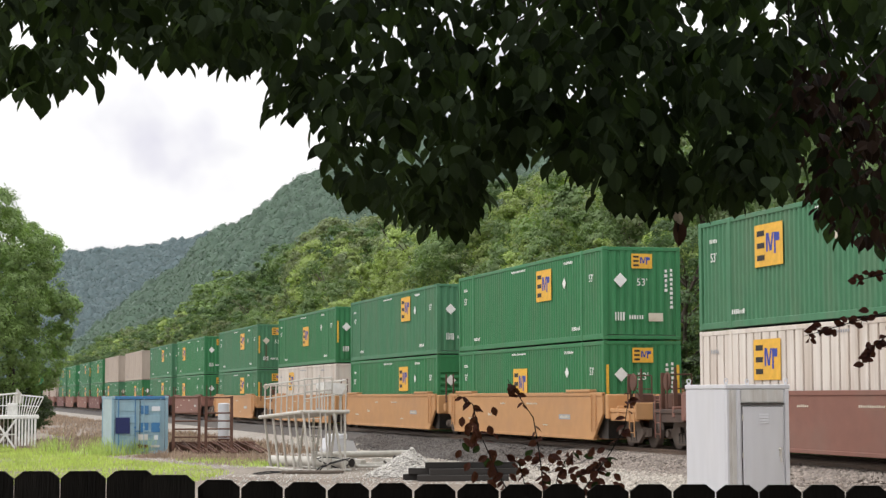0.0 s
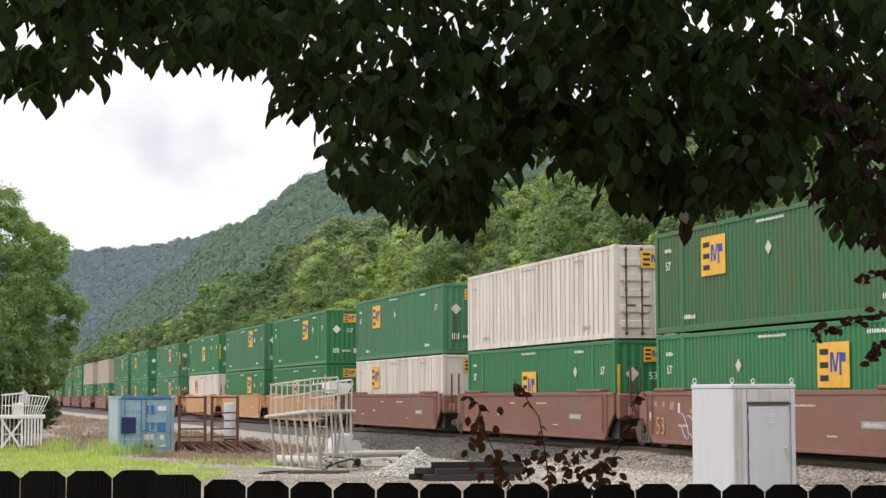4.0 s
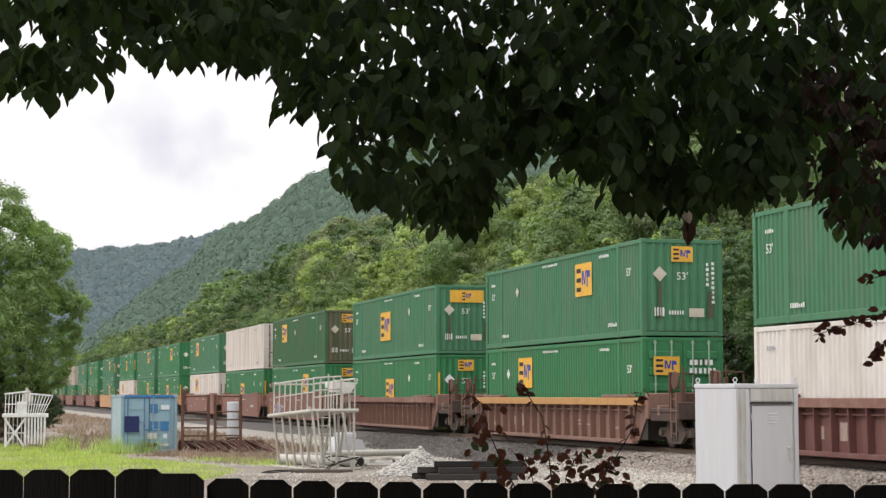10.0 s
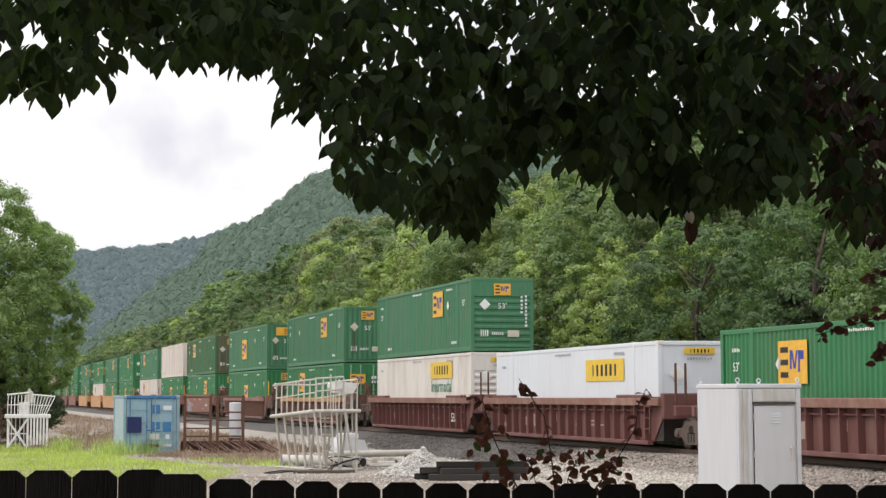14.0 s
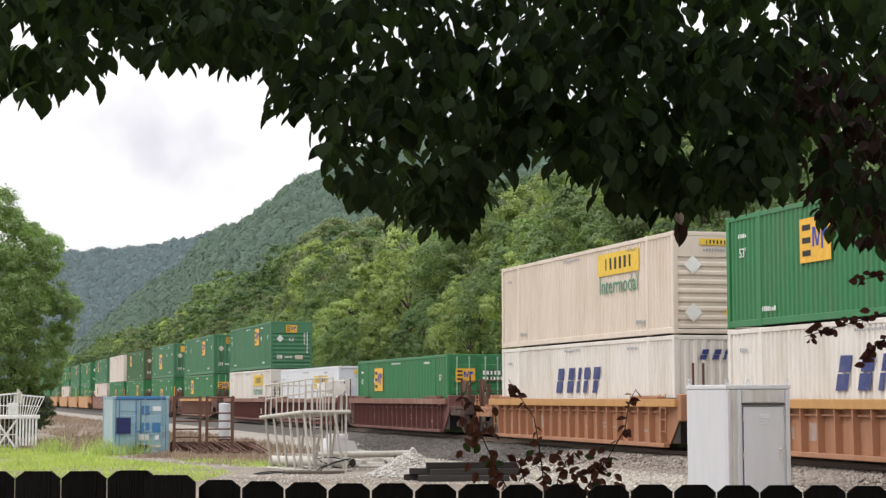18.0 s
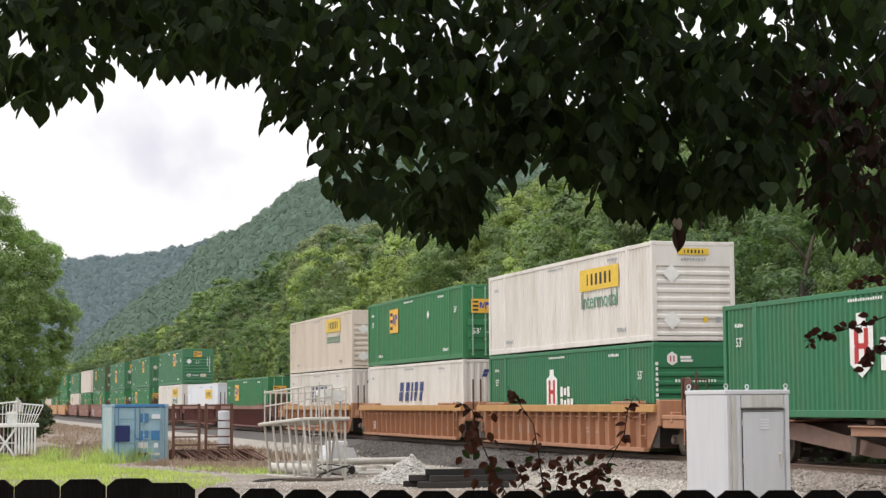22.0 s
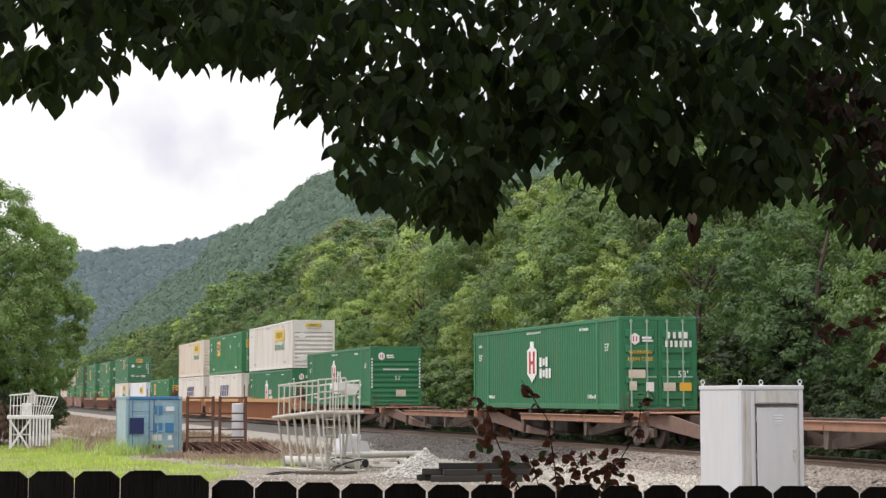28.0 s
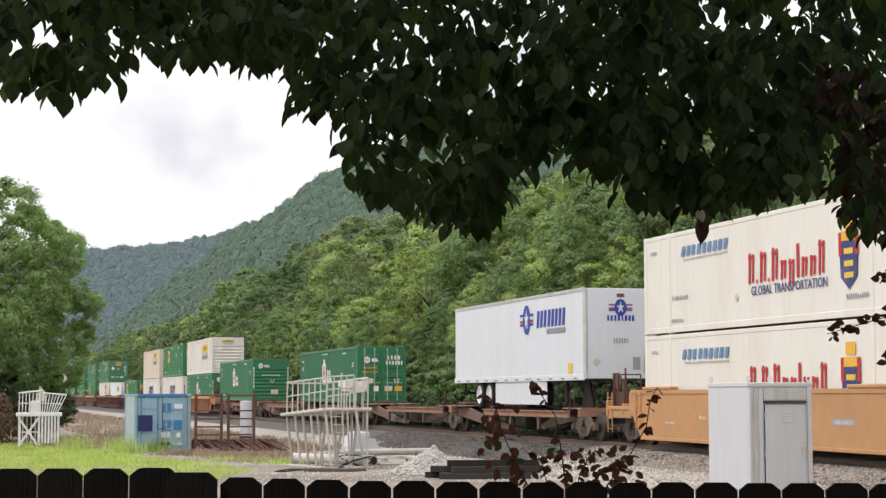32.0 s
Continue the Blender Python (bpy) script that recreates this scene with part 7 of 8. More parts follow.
def rack():
    r = thing("pipe_rack", "rusty steel rack of two upright frames with rods on the ground", "rack", pose(10.28, 81.2, 0.0, 0, 0, -8))
    for x in (0.0, 1.42):
        for dx in (0.0, 1.12):
            part("upright", Build().box(-0.065, 0.065, -0.065, 0.065, 0, 2.55, 0.01), MAT["rusty"], r, at=(x + dx, 0, 0))
        for z in (0.75, 1.1, 1.45, 1.8, 2.48):
            part("rung", Build().tube((x, 0, z), (x + 1.12, 0, z), 0.035), MAT["rusty"], r)
    rng = random.Random(8)
    for i in range(22):
        x = -0.1 + 0.17 * i
        part("rod", Build().tube((x, 1.6 + rng.uniform(-0.3, 0.3), 0.50 + rng.uniform(-0.06, 0.06)), (x + rng.uniform(0.5, 1.1), -1.3 + rng.uniform(-0.3, 0.3), 0.06 + 0.03 * (i % 3)), 0.036), MAT["rusty"], r)
    part("bearer", Build().box(-0.2, 3.6, 1.2, 1.35, 0.0, 0.52, 0.015), MAT["rusty"], r)
    t = thing("steel_drum_tank", "slim white upright steel tank behind the rack", "tank", pose(12.93, 84.0, -0.15))
    part("shell", Build().lathe([(0.75, 0.24), (0.78, 0.27), (2.34, 0.27), (2.37, 0.25), (2.38, 0.05)], 18, "z"), MAT["cabinet"], t, smooth=False)
    part("stand", Build().box(-0.25, 0.25, -0.25, 0.25, 0.68, 0.76, 0.01).tube((-0.2, -0.2, 0), (-0.2, -0.2, 0.7), 0.03).tube((0.2, -0.2, 0), (0.2, -0.2, 0.7), 0.03).tube((-0.2, 0.2, 0), (-0.2, 0.2, 0.7), 0.03).tube((0.2, 0.2, 0), (0.2, 0.2, 0.7), 0.03), MAT["rusty"], t)
rack()

def pipes_and_clutter():
    def pipe(a, b, r, mat, label):
        d = (Vector(b) - Vector(a))
        t = thing("steel_pipe", label, "pipe", Matrix.Translation(a) @ d.to_track_quat("X", "Z").to_matrix().to_4x4(), "pipes on the ground")
        n = d.length
        part("wall", Build().lathe([(0, r * 0.86), (0, r), (n, r), (n, r * 0.86), (0.03, r * 0.86)], 20), MAT[mat], t, smooth=False)
        # the pipe is capped; a black disc paints the shade of its hollow
        part("bore", Build().lathe([(-0.006, r * 0.80), (0.01, r * 0.80)], 16), MAT["black"], t, "black disc for the shade inside the pipe")
    pipe((14.2, 63.0, 0.19), (12.0, 66.5, 0.19), 0.19, "pipe", "pale coated steel pipe with an open end")
    pipe((13.2, 64.6, 0.42), (16.9, 65.6, 0.42), 0.12, "pipe", "long slim pale pipe lying across timbers")
    pipe((13.6, 63.8, 0.10), (16.7, 64.3, 0.10), 0.08, "pipe", "slim pale pipe on the gravel")
    for x, y in ((14.6, 64.6), (15.9, 65.0)):
        b = Build().box(-0.1, 0.1, -0.9, 0.9, 0, 0.27, 0.012)
        thing("timber_block", "weathered timber bearer under the pipes", "timber", pose(x, y, 0, 0, 0, 12), "timber bearers", data=b.mesh("timber_block", MAT["galv"]))
    t = thing("plastic_tote", "white translucent plastic tote on the ground", "tote", pose(14.5, 66.6, 0, 0, 0, 15))
    part("body", Build().prism([(-0.54, 0.0), (0.54, 0.0), (0.54, 0.55), (0.40, 0.88), (-0.40, 0.98), (-0.52, 0.60)], -0.45, 0.45, "y"), MAT["cabinet"], t)
    part("lid", Build().box(-0.40, 0.22, -0.34, 0.34, 0.93, 1.14, 0.04), MAT["cabinet"], t)
    # crushed stone heap
    rng = random.Random(2)
    n, rings = 30, 9
    vs = [(0, 0, 0.85)]
    for j in range(1, rings + 1):
        for i in range(n):
            a = 2 * math.pi * i / n
            k = j / rings
            rr = (1.1 if math.cos(a) > 0 else 1.5) * k
            z = 0.85 * (1 - k) ** 1.15 + 0.06 * noise.noise(Vector((rr * math.cos(a) * 2, rr * math.sin(a) * 2, 1))) * (1 - k)
            vs.append((rr * math.cos(a), rr * math.sin(a), z - (0.06 if j == rings else 0)))
    fs = [(0, 1 + i, 1 + (i + 1) % n) for i in range(n)] + [(1 + (j - 1) * n + i, 1 + j * n + i, 1 + j * n + (i + 1) % n, 1 + (j - 1) * n + (i + 1) % n) for j in range(1, rings) for i in range(n)]
    hp = thing("gravel_heap", "heap of grey crushed stone beside the timbers", "gravel heap", pose(14.7, 56.6, 0), data=big_mesh("gravel_heap", vs, fs, MAT["heap"]))
    def on_heap(g):
        a, k = g.uniform(0, 6.28), math.sqrt(g.random())
        rr = (1.1 if math.cos(a) > 0 else 1.5) * k
        return 14.7 + rr * math.cos(a), 56.6 + rr * math.sin(a), 0.85 * (1 - k) ** 1.15 + 0.02
    scatter_stones("heap_stones", "loose grey stones on the heap", 1800, on_heap, 0.055, MAT["heap_stone"])
    # stacked dark timbers
    tie = Build().box(-1.35, 1.35, -0.12, 0.12, 0, 0.18, 0.012).mesh("old_sleeper", MAT["old_tie"])
    for x, y, z, a in ((15.2, 52.5, 0.0, -14), (15.35, 52.95, 0.0, -9), (15.0, 53.4, 0.0, -18), (15.6, 52.65, 0.182, -5), (15.1, 53.15, 0.182, -21), (15.55, 52.9, 0.364, -12)):
        thing("old_sleeper", "dark weathered timber sleeper in a low stack", "sleeper", pose(x, y, z, 0, 0, a), "stacked timbers", data=tie)
    for x, y, s in ((16.2, 64.0, 0.35), (16.7, 63.6, 0.28), (16.4, 63.2, 0.22), (15.7, 63.9, 0.2), (17.0, 64.2, 0.25)):
        b = Build()
        b.box(-s, s, -s * 0.6, s * 0.6, 0, s * 0.5, 0.03).tube((-s, 0, s * 0.5), (s * 0.6, 0.1, s * 1.0), s * 0.2).lathe([(0, s * 0.3), (0.05, s * 0.36), (0.1, s * 0.3)], 14, "y", (s * 0.4, -s * 0.5, s * 0.6))
        thing("scrap_metal", "dark scrap metal fittings on the gravel", "scrap", pose(x, y, 0.0, 0, 0, 40 * s * 10), "scrap on the gravel", data=b.mesh("scrap_metal", MAT["steel"]))
pipes_and_clutter()

def swept(pts, r, n=7):
    """One unbroken bent tube."""
    vs = []
    for i, p in enumerate(pts):
        way = (pts[min(i + 1, len(pts) - 1)] - pts[max(i - 1, 0)]).normalized()
        a = way.cross(Vector((0, 0, 1)))
        a = a.normalized() if a.length > 1e-3 else Vector((1, 0, 0))
        c = way.cross(a)
        vs += [p + (a * math.cos(2 * math.pi * k / n) + c * math.sin(2 * math.pi * k / n)) * r for k in range(n)]
    m = len(pts)
    fs = [(j * n + i, j * n + (i + 1) % n, (j + 1) * n + (i + 1) % n, (j + 1) * n + i) for j in range(m - 1) for i in range(n)]
    return Build().raw(vs, fs + [tuple(range(n))[::-1], tuple(range((m - 1) * n, m * n))])

def frames_and_hoses():
    f = thing("ladder_frame", "pale steel ladder frame lying on the gravel", "frame", pose(14.1, 61.6, 0.12, 4, 0, -6))
    for y in (0.0, 0.42):
        part("side_bar", Build().tube((0, y, 0), (1.9, y, 0.0), 0.04), MAT["pipe"], f)
    for i in range(4):
        part("rung", Build().tube((0.1 + i * 0.56, 0, 0), (0.1 + i * 0.56, 0.42, 0), 0.03), MAT["pipe"], f)
    rng = random.Random(31)
    for k, (x, y) in enumerate(((10.6, 59.2), (13.2, 61.5), (11.6, 59.6), (12.9, 59.9))):
        pts = [Vector((0.5 * math.cos(a * 0.7 + k) * (1 + 0.15 * a / 6), 0.35 * math.sin(a * 0.7 + k), 0.04 + (0.42 * math.sin(a * 0.35) if k % 2 else 0.04 * math.sin(a)))) for a in range(10)]
        thing("hose", "loose black hose on the yard ground", "hose", pose(x, y, 0.0), "hoses in the yard", data=swept(pts, 0.022).mesh("hose", MAT["tyre"]))
    b = Build().box(0, 1.7, -0.11, 0.11, 0, 0.10, 0.012).mesh("timber_baulk", MAT["baulk"])
    for x, y, a in ((11.0, 59.0, -14), (11.4, 59.45, -20)):
        thing("timber_baulk", "dark timber baulk under the platform", "timber", pose(x, y, 0, 0, 0, a), "timber baulks", data=b)
frames_and_hoses()

# grass and weeds: blades in tufts
def blades(name, label, count, place, h, w, mat, seed, cat="grass"):
    rng = np.random.default_rng(seed)
    P = np.array([place(rng) for _ in range(count)])
    a = rng.uniform(0, 6.28, count)
    hh = h * rng.uniform(0.45, 1.3, count) * P[:, 2]
    side = np.stack([np.cos(a), np.sin(a), 0 * a], 1) * (w * rng.uniform(0.6, 1.4, count))[:, None]
    lean = np.stack([rng.normal(0, 0.28, count) * hh, rng.normal(0, 0.28, count) * hh, hh], 1)
    base = np.stack([P[:, 0], P[:, 1], np.zeros(count) - 0.03], 1)
    q = np.stack([base - side, base + side, base + lean * 0.6 + side * 0.8, base + lean], 1)
    thing(name, label, cat, kind="stuff", data=leaf_mesh(name, q, MAT[mat]))

def lawn(g):
    y = g.uniform(55, 99)
    edge = np.interp(y, [55, 60, 66, 74, 84, 99], [7.6, 9.6, 9.4, 7.6, 6.0, 3.6])
    x = -4 + (edge + 4) * g.random() ** 0.8
    return x, y, 0.7 + 0.5 * noise.noise(Vector((x * 0.5, y * 0.5, 3)))
def tall(g):
    k = g.random()
    cx, cy, sx, sy = ((8.7, 81.8, 0.4, 0.5), (9.0, 81.9, 0.4, 0.5), (8.0, 82.0, 0.6, 0.8), (5.4, 86.0, 0.7, 1.2), (7.0, 80.5, 0.9, 1.2))[int(k * 5)]
    return g.normal(cx, sx * 0.6), g.normal(cy, sy * 0.6), g.uniform(0.5, 1.1)
def dry(g):
    k = g.random()
    cx, cy, sx, sy = ((6.4, 90.0, 1.6, 4.0), (11.9, 75.6, 1.5, 0.8), (10.9, 73.5, 1.0, 1.2), (6.6, 99.0, 1.6, 5.0), (9.5, 77.6, 0.8, 0.8), (7.4, 95.0, 1.4, 5.0))[int(k * 6)]
    return g.normal(cx, sx * 0.7), g.normal(cy, sy * 0.7), g.uniform(0.3, 1.0) * (0.55 if cy < 80 else 1.0)
def bank(g):
    while True:
        y = g.uniform(80, 130) if g.random() < 0.5 else g.uniform(130, 330)
        x = g.uniform(np.interp(y, [80, 132, 330], [9.5, 7.5, 12.0]), TRAIN_X - 4.0)
        if noise.noise(Vector((x * 0.35, y * 0.22, 5))) + 0.5 * noise.noise(Vector((x * 1.3, y * 0.8, 8))) > -0.05:
            return x, y, g.uniform(0.3, 1.0)
def tufts(g):
    cx, cy = ((11.5, 66.3), (11.9, 67.6), (11.0, 69.5), (10.2, 71.5))[int(g.random() * 4)]
    return g.normal(cx, 0.45), g.normal(cy, 0.7), g.uniform(0.3, 1.0)
def scrub(g):
    cx, cy = ((11.6, 70.5), (12.4, 73.0), (10.6, 75.5), (13.4, 76.5), (11.2, 68.4))[int(g.random() * 5)]
    return g.normal(cx, 0.7), g.normal(cy, 1.0), g.uniform(0.3, 1.0)
blades("yard_tufts", "thin yellow-green tufts on the bare yard ground", 1500, tufts, 0.26, 0.012, "weed", 8)
blades("yard_scrub", "reddish dry scrub on the bare yard ground", 2600, scrub, 0.26, 0.013, "dry", 9, "weeds")
def pebbles(g):
    return g.uniform(8.5, 17.0), g.uniform(50, 82), 0.0
scatter_stones("yard_pebbles", "small pale pebbles strewn over the yard", 5500, pebbles, 0.035, MAT["heap_stone"])
blades("grass", "fresh yellow-green rough grass in the yard", 34000, lawn, 0.22, 0.015, "grass", 1)
blades("weeds", "tall green weeds round the blue container", 1900, tall, 0.8, 0.013, "weed", 2, "weeds")
blades("dry_weeds", "dry brown weeds on the bank", 9000, dry, 0.5, 0.018, "dry", 3, "weeds")
blades("bank_weeds", "low dry brown scrub on the bank below the track", 26000, bank, 0.36, 0.03, "dry", 6, "weeds")
def line_weeds(g):
    return g.normal(17.6, 0.25), g.choice((36.5, 38.8, 33.8)) + g.normal(0, 0.25), g.uniform(0.4, 1.0)
blades("trackside_weeds", "small green weeds in the ballast", 500, line_weeds, 0.40, 0.02, "weed", 4, "weeds")

# ---- fence, overhanging boughs and the sapling, close to the camera ----
AHEAD, ASIDE = Vector((math.sin(radians(15.5)), math.cos(radians(15.5)), 0)), Vector((math.cos(radians(15.5)), -math.sin(radians(15.5)), 0))
def near(u, d, z):
    """A place u metres to the right of the view line and d metres along it, at height z."""
    return AHEAD * d + ASIDE * u + Vector((0, 0, z))

def fence():
    f = thing("fence", "dark stained dog-eared board fence", "fence", None)
    turn = Matrix.Rotation(radians(-15.5), 4, "Z")
    def board(w, h):
        c = 0.028
        def make():
            b = Build()
            b.prism([(-w / 2, 0), (w / 2, 0), (w / 2, h - c * 0.8), (w / 2 - c, h), (-w / 2 + c, h), (-w / 2, h - c * 0.8)], -0.009, 0.009, "y")
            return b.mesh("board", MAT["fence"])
        return shared(("board", round(w, 3), round(h, 2)), make)
    rng = random.Random(6)
    d, ground = 5.8, 0.55
    # left panel, then the stepped-down ones; u positions of board edges
    u, step = -1.34 - 0.145 * 6, 0.1445
    while u < -0.93:
        part("board", board(0.139, 1.72), None, f, at=Matrix.Translation(near(u + step / 2, d, ground)) @ turn)
        u += step
    part("board", board(0.139, 1.72), None, f, at=Matrix.Translation(near(-0.970, d, ground + rng.uniform(-0.003, 0.003))) @ turn)
    part("board", board(0.170, 1.708), None, f, at=Matrix.Translation(near(-0.858, d - 0.022, ground)) @ turn)
    u = -0.768
    i = 0
    while u < 2.4:
        w = 0.1355
        part("board", board(w - 0.006, 1.69), None, f, at=Matrix.Translation(near(u + w / 2, d, ground - 0.010 * min(1.0, i / 5) - 0.0008 * i + rng.uniform(-0.002, 0.002))) @ turn)
        u += w
        i += 1
    for z in (0.9, 1.45, 1.98):
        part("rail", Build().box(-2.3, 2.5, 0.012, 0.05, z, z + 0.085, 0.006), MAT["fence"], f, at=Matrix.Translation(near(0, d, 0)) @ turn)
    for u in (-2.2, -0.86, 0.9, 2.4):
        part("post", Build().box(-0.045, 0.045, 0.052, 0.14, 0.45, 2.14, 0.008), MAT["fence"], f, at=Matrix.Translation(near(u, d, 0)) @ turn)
fence()

LEAF_ROWS = ((0.0, 0.0), (0.14, 0.20), (0.34, 0.325), (0.56, 0.33), (0.76, 0.225), (0.91, 0.085), (1.0, 0.0))     # along, half width
LEAF_V = np.array([(0, b, -0.02 - 0.13 * b * b) for b, w in LEAF_ROWS] + [(-w, b, 0.20 * w - 0.11 * b * b) for b, w in LEAF_ROWS[1:-1]] + [(w, b, 0.20 * w - 0.11 * b * b) for b, w in LEAF_ROWS[1:-1]])
LEAF_F = [(0, 1, 7), (0, 12, 1), (5, 6, 11), (5, 16, 6)] + [(i, i + 1, i + 7, i + 6) for i in range(1, 5)] + [(i, i + 11, i + 12, i + 1) for i in range(1, 5)]

def leaves_mesh(name, places, mat):
    """places: rows of (point, way of the tip, facing, length)."""
    vs, fs = [], []
    for p, tip, face, size in places:
        t = tip.normalized()
        s = t.cross(face).normalized()
        n = s.cross(t)
        o = len(vs)
        vs += [tuple(p + (s * a + t * b + n * c) * size) for a, b, c in LEAF_V]
        fs += [tuple(i + o for i in f) for f in LEAF_F]
    return big_mesh(name, vs, fs, mat)

# lower edge of the boughs: across, and height, at the mean depth of 5.5 m
EDGE = [(-1.45, 3.42), (-1.30, 3.37), (-1.21, 3.355), (-1.08, 3.41), (-1.05, 3.53), (-0.95, 3.485), (-0.82, 3.455), (-0.72, 3.455), (-0.57, 3.44), (-0.50, 3.43), (-0.465, 3.30), (-0.38, 3.19), (-0.32, 3.09), (-0.18, 3.01),
        (-0.02, 2.96), (0.06, 2.95), (0.10, 3.06), (0.17, 3.15), (0.30, 3.18), (0.36, 3.15), (0.46, 3.08), (0.55, 3.04), (0.64, 3.02), (0.71, 2.99), (0.78, 3.05), (0.90, 3.05), (1.02, 3.06), (1.12, 3.03), (1.20, 2.94), (1.30, 2.90), (1.45, 2.86)]
# open places between the boughs
HOLES = [(0.31, 3.245, 0.05, 0.025), (0.765, 3.24, 0.045, 0.08), (1.08, 3.20, 0.035, 0.06), (-0.20, 3.24, 0.025, 0.03), (-0.066, 3.206, 0.025, 0.02), (-1.28, 3.60, 0.04, 0.035), (-1.0, 3.63, 0.04, 0.02), (0.16, 3.57, 0.02, 0.03), (1.29, 3.53, 0.02, 0.03), (-0.42, 3.56, 0.005, 0.02)]
def boughs():
    rng = random.Random(17)
    eu, ez = [e[0] for e in EDGE], [e[1] for e in EDGE]
    tree = thing("shade_tree", "dark-leaved shade tree with low boughs hanging over the fence", "tree", None)
    # trunk beside the camera, outside the view, and limbs that reach over
    trunk = Build()
    root = near(3.4, 3.0, 0.5)
    trunk.chain([root, near(3.35, 3.0, 1.8), near(3.2, 3.1, 3.2), near(3.0, 3.2, 4.6)], 0.26, 0.17, 12)
    part("trunk", trunk, MAT["bark"], tree)
    limbs = []
    for (a, b, c, r) in ((near(3.1, 3.1, 3.6), near(1.2, 5.2, 4.45), near(-1.2, 5.9, 4.3), 0.06), (near(3.1, 3.1, 3.9), near(0.8, 6.6, 4.7), near(-2.0, 7.0, 4.5), 0.055), (near(3.05, 3.1, 3.3), near(1.9, 5.0, 3.75), near(0.5, 5.5, 3.75), 0.045), (near(3.0, 3.2, 4.4), near(0.4, 4.4, 5.0), near(-2.4, 4.6, 4.8), 0.06)):
        b_ = Build()
        pts = [a.lerp(b, k / 5).lerp(b.lerp(c, k / 5), k / 5) + Vector((0, 0, 0.04 * math.sin(k * 2))) for k in range(6)]
        part("limb", b_.chain(pts, r, r * 0.25, 8), MAT["twig"], tree)
        limbs.append(pts)
    green, red, free, twigs = [], [], [], Build()
    def bunch(u, d, z, n, store, size, spread=0.075):
        c = near(u, d, z)
        for _ in range(n):
            a = rng.uniform(0, 6.283)
            out = AHEAD * math.sin(a) + ASIDE * math.cos(a)
            tip = out * rng.uniform(0.15, 1.05) + Vector((0, 0, -rng.uniform(0.35, 1.3)))
            face = out - AHEAD * 0.25 + Vector((rng.uniform(-0.6, 0.6), rng.uniform(-0.6, 0.6), rng.uniform(0.1, 0.8)))
            p = c + out * rng.uniform(0, spread) + Vector((0, 0, rng.uniform(-0.4, 1.0) * spread))
            store.append((p, tip, face, size * rng.uniform(0.75, 1.25)))
        return c
    count = 0
    for i in range(3420):
        u0 = rng.uniform(-1.5, 1.5)
        low_edge = i >= 3000                       # the last ones close the hanging fringe
        if low_edge and u0 < -0.12:
            continue
        if u0 < 0.45 and i % 5 == 0 and not low_edge:
            continue
        lo = float(np.interp(u0, eu, ez))
        z0 = lo + 0.07 + (4.02 - lo) * rng.random() ** (1.15 if u0 > 0.2 else 1.0)
        if low_edge:
            z0 = lo + rng.uniform(0.07, 0.20)
        gap = noise.noise(Vector((u0 * 9.0, z0 * 9.0, 2.0))) + 0.6 * noise.noise(Vector((u0 * 21.0, z0 * 21.0, 7.0)))
        hole = any(((u0 - hu) / (hr + 0.03)) ** 2 + ((z0 - hz) / (hh + 0.03)) ** 2 < 1 for hu, hz, hr, hh in HOLES)
        if hole or gap > ((0.19 if u0 > 0.75 else 0.36 if -0.4 < u0 < 0.12 else 0.24 if u0 > 0 else 0.20) if z0 > 3.52 else 0.75):
            continue
        d = rng.uniform(4.7, 7.2)
        s = d / 5.5
        is_red = u0 > 1.08 and z0 < 3.45 and rng.random() < 0.75
        edge = z0 - lo < 0.13
        c = bunch(u0 * s, d, 2.5 + (z0 - 2.5) * s, rng.choice((4, 5, 6)), red if is_red else (free if edge and len(free) < 290 else green), 0.067 * (1.0 if not is_red else 0.70) * (s ** 0.5))
        if i % 24 == 0 and i < 3000:
            q = min((p for l in limbs for p in l), key=lambda p: (p - c).length)
            mid = c.lerp(q, 0.45) + Vector((0, 0, 0.06))
            if (c - q).length < 0.7:
                twigs.chain([c, c.lerp(mid, 0.5) + Vector((0.02, 0, 0.03)), mid, mid.lerp(q, 0.5) + Vector((-0.02, 0, 0.04)), q], 0.002, 0.005, 5)
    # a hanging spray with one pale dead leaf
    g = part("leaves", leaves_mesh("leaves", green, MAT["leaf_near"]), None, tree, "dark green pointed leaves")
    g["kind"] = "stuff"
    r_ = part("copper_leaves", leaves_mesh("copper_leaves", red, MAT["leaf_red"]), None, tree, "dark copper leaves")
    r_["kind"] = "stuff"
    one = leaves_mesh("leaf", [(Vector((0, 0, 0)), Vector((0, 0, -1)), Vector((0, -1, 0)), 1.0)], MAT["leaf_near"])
    for p, tip, face, size in free:
        t = tip.normalized()
        s = t.cross(face).normalized()
        n = s.cross(t)
        # the shared leaf hangs along -z and faces -y
        m = Matrix((( -s.x, -n.x, -t.x, p.x), (-s.y, -n.y, -t.y, p.y), (-s.z, -n.z, -t.z, p.z), (0, 0, 0, 1))) @ Matrix.Diagonal((size, size, size, 1))
        part("leaf", one, None, tree, at=m)
    part("twig", twigs, MAT["twig"], tree)["kind"] = "stuff"
    # one curled dead leaf hanging on a thread of a twig
    hang = near(0.712, 5.5, 3.09)
    part("twig", Build().chain([hang, near(0.715, 5.5, 3.03), near(0.712, 5.5, 2.99)], 0.003, 0.002, 5), MAT["twig"], tree)
    part("leaf", leaves_mesh("leaf", [(near(0.712, 5.5, 3.03), Vector((0.1, 0, -1)), AHEAD * -1 + ASIDE * 0.7, 0.085)], MAT["dead_leaf"]), None, tree, "curled brown dead leaf")
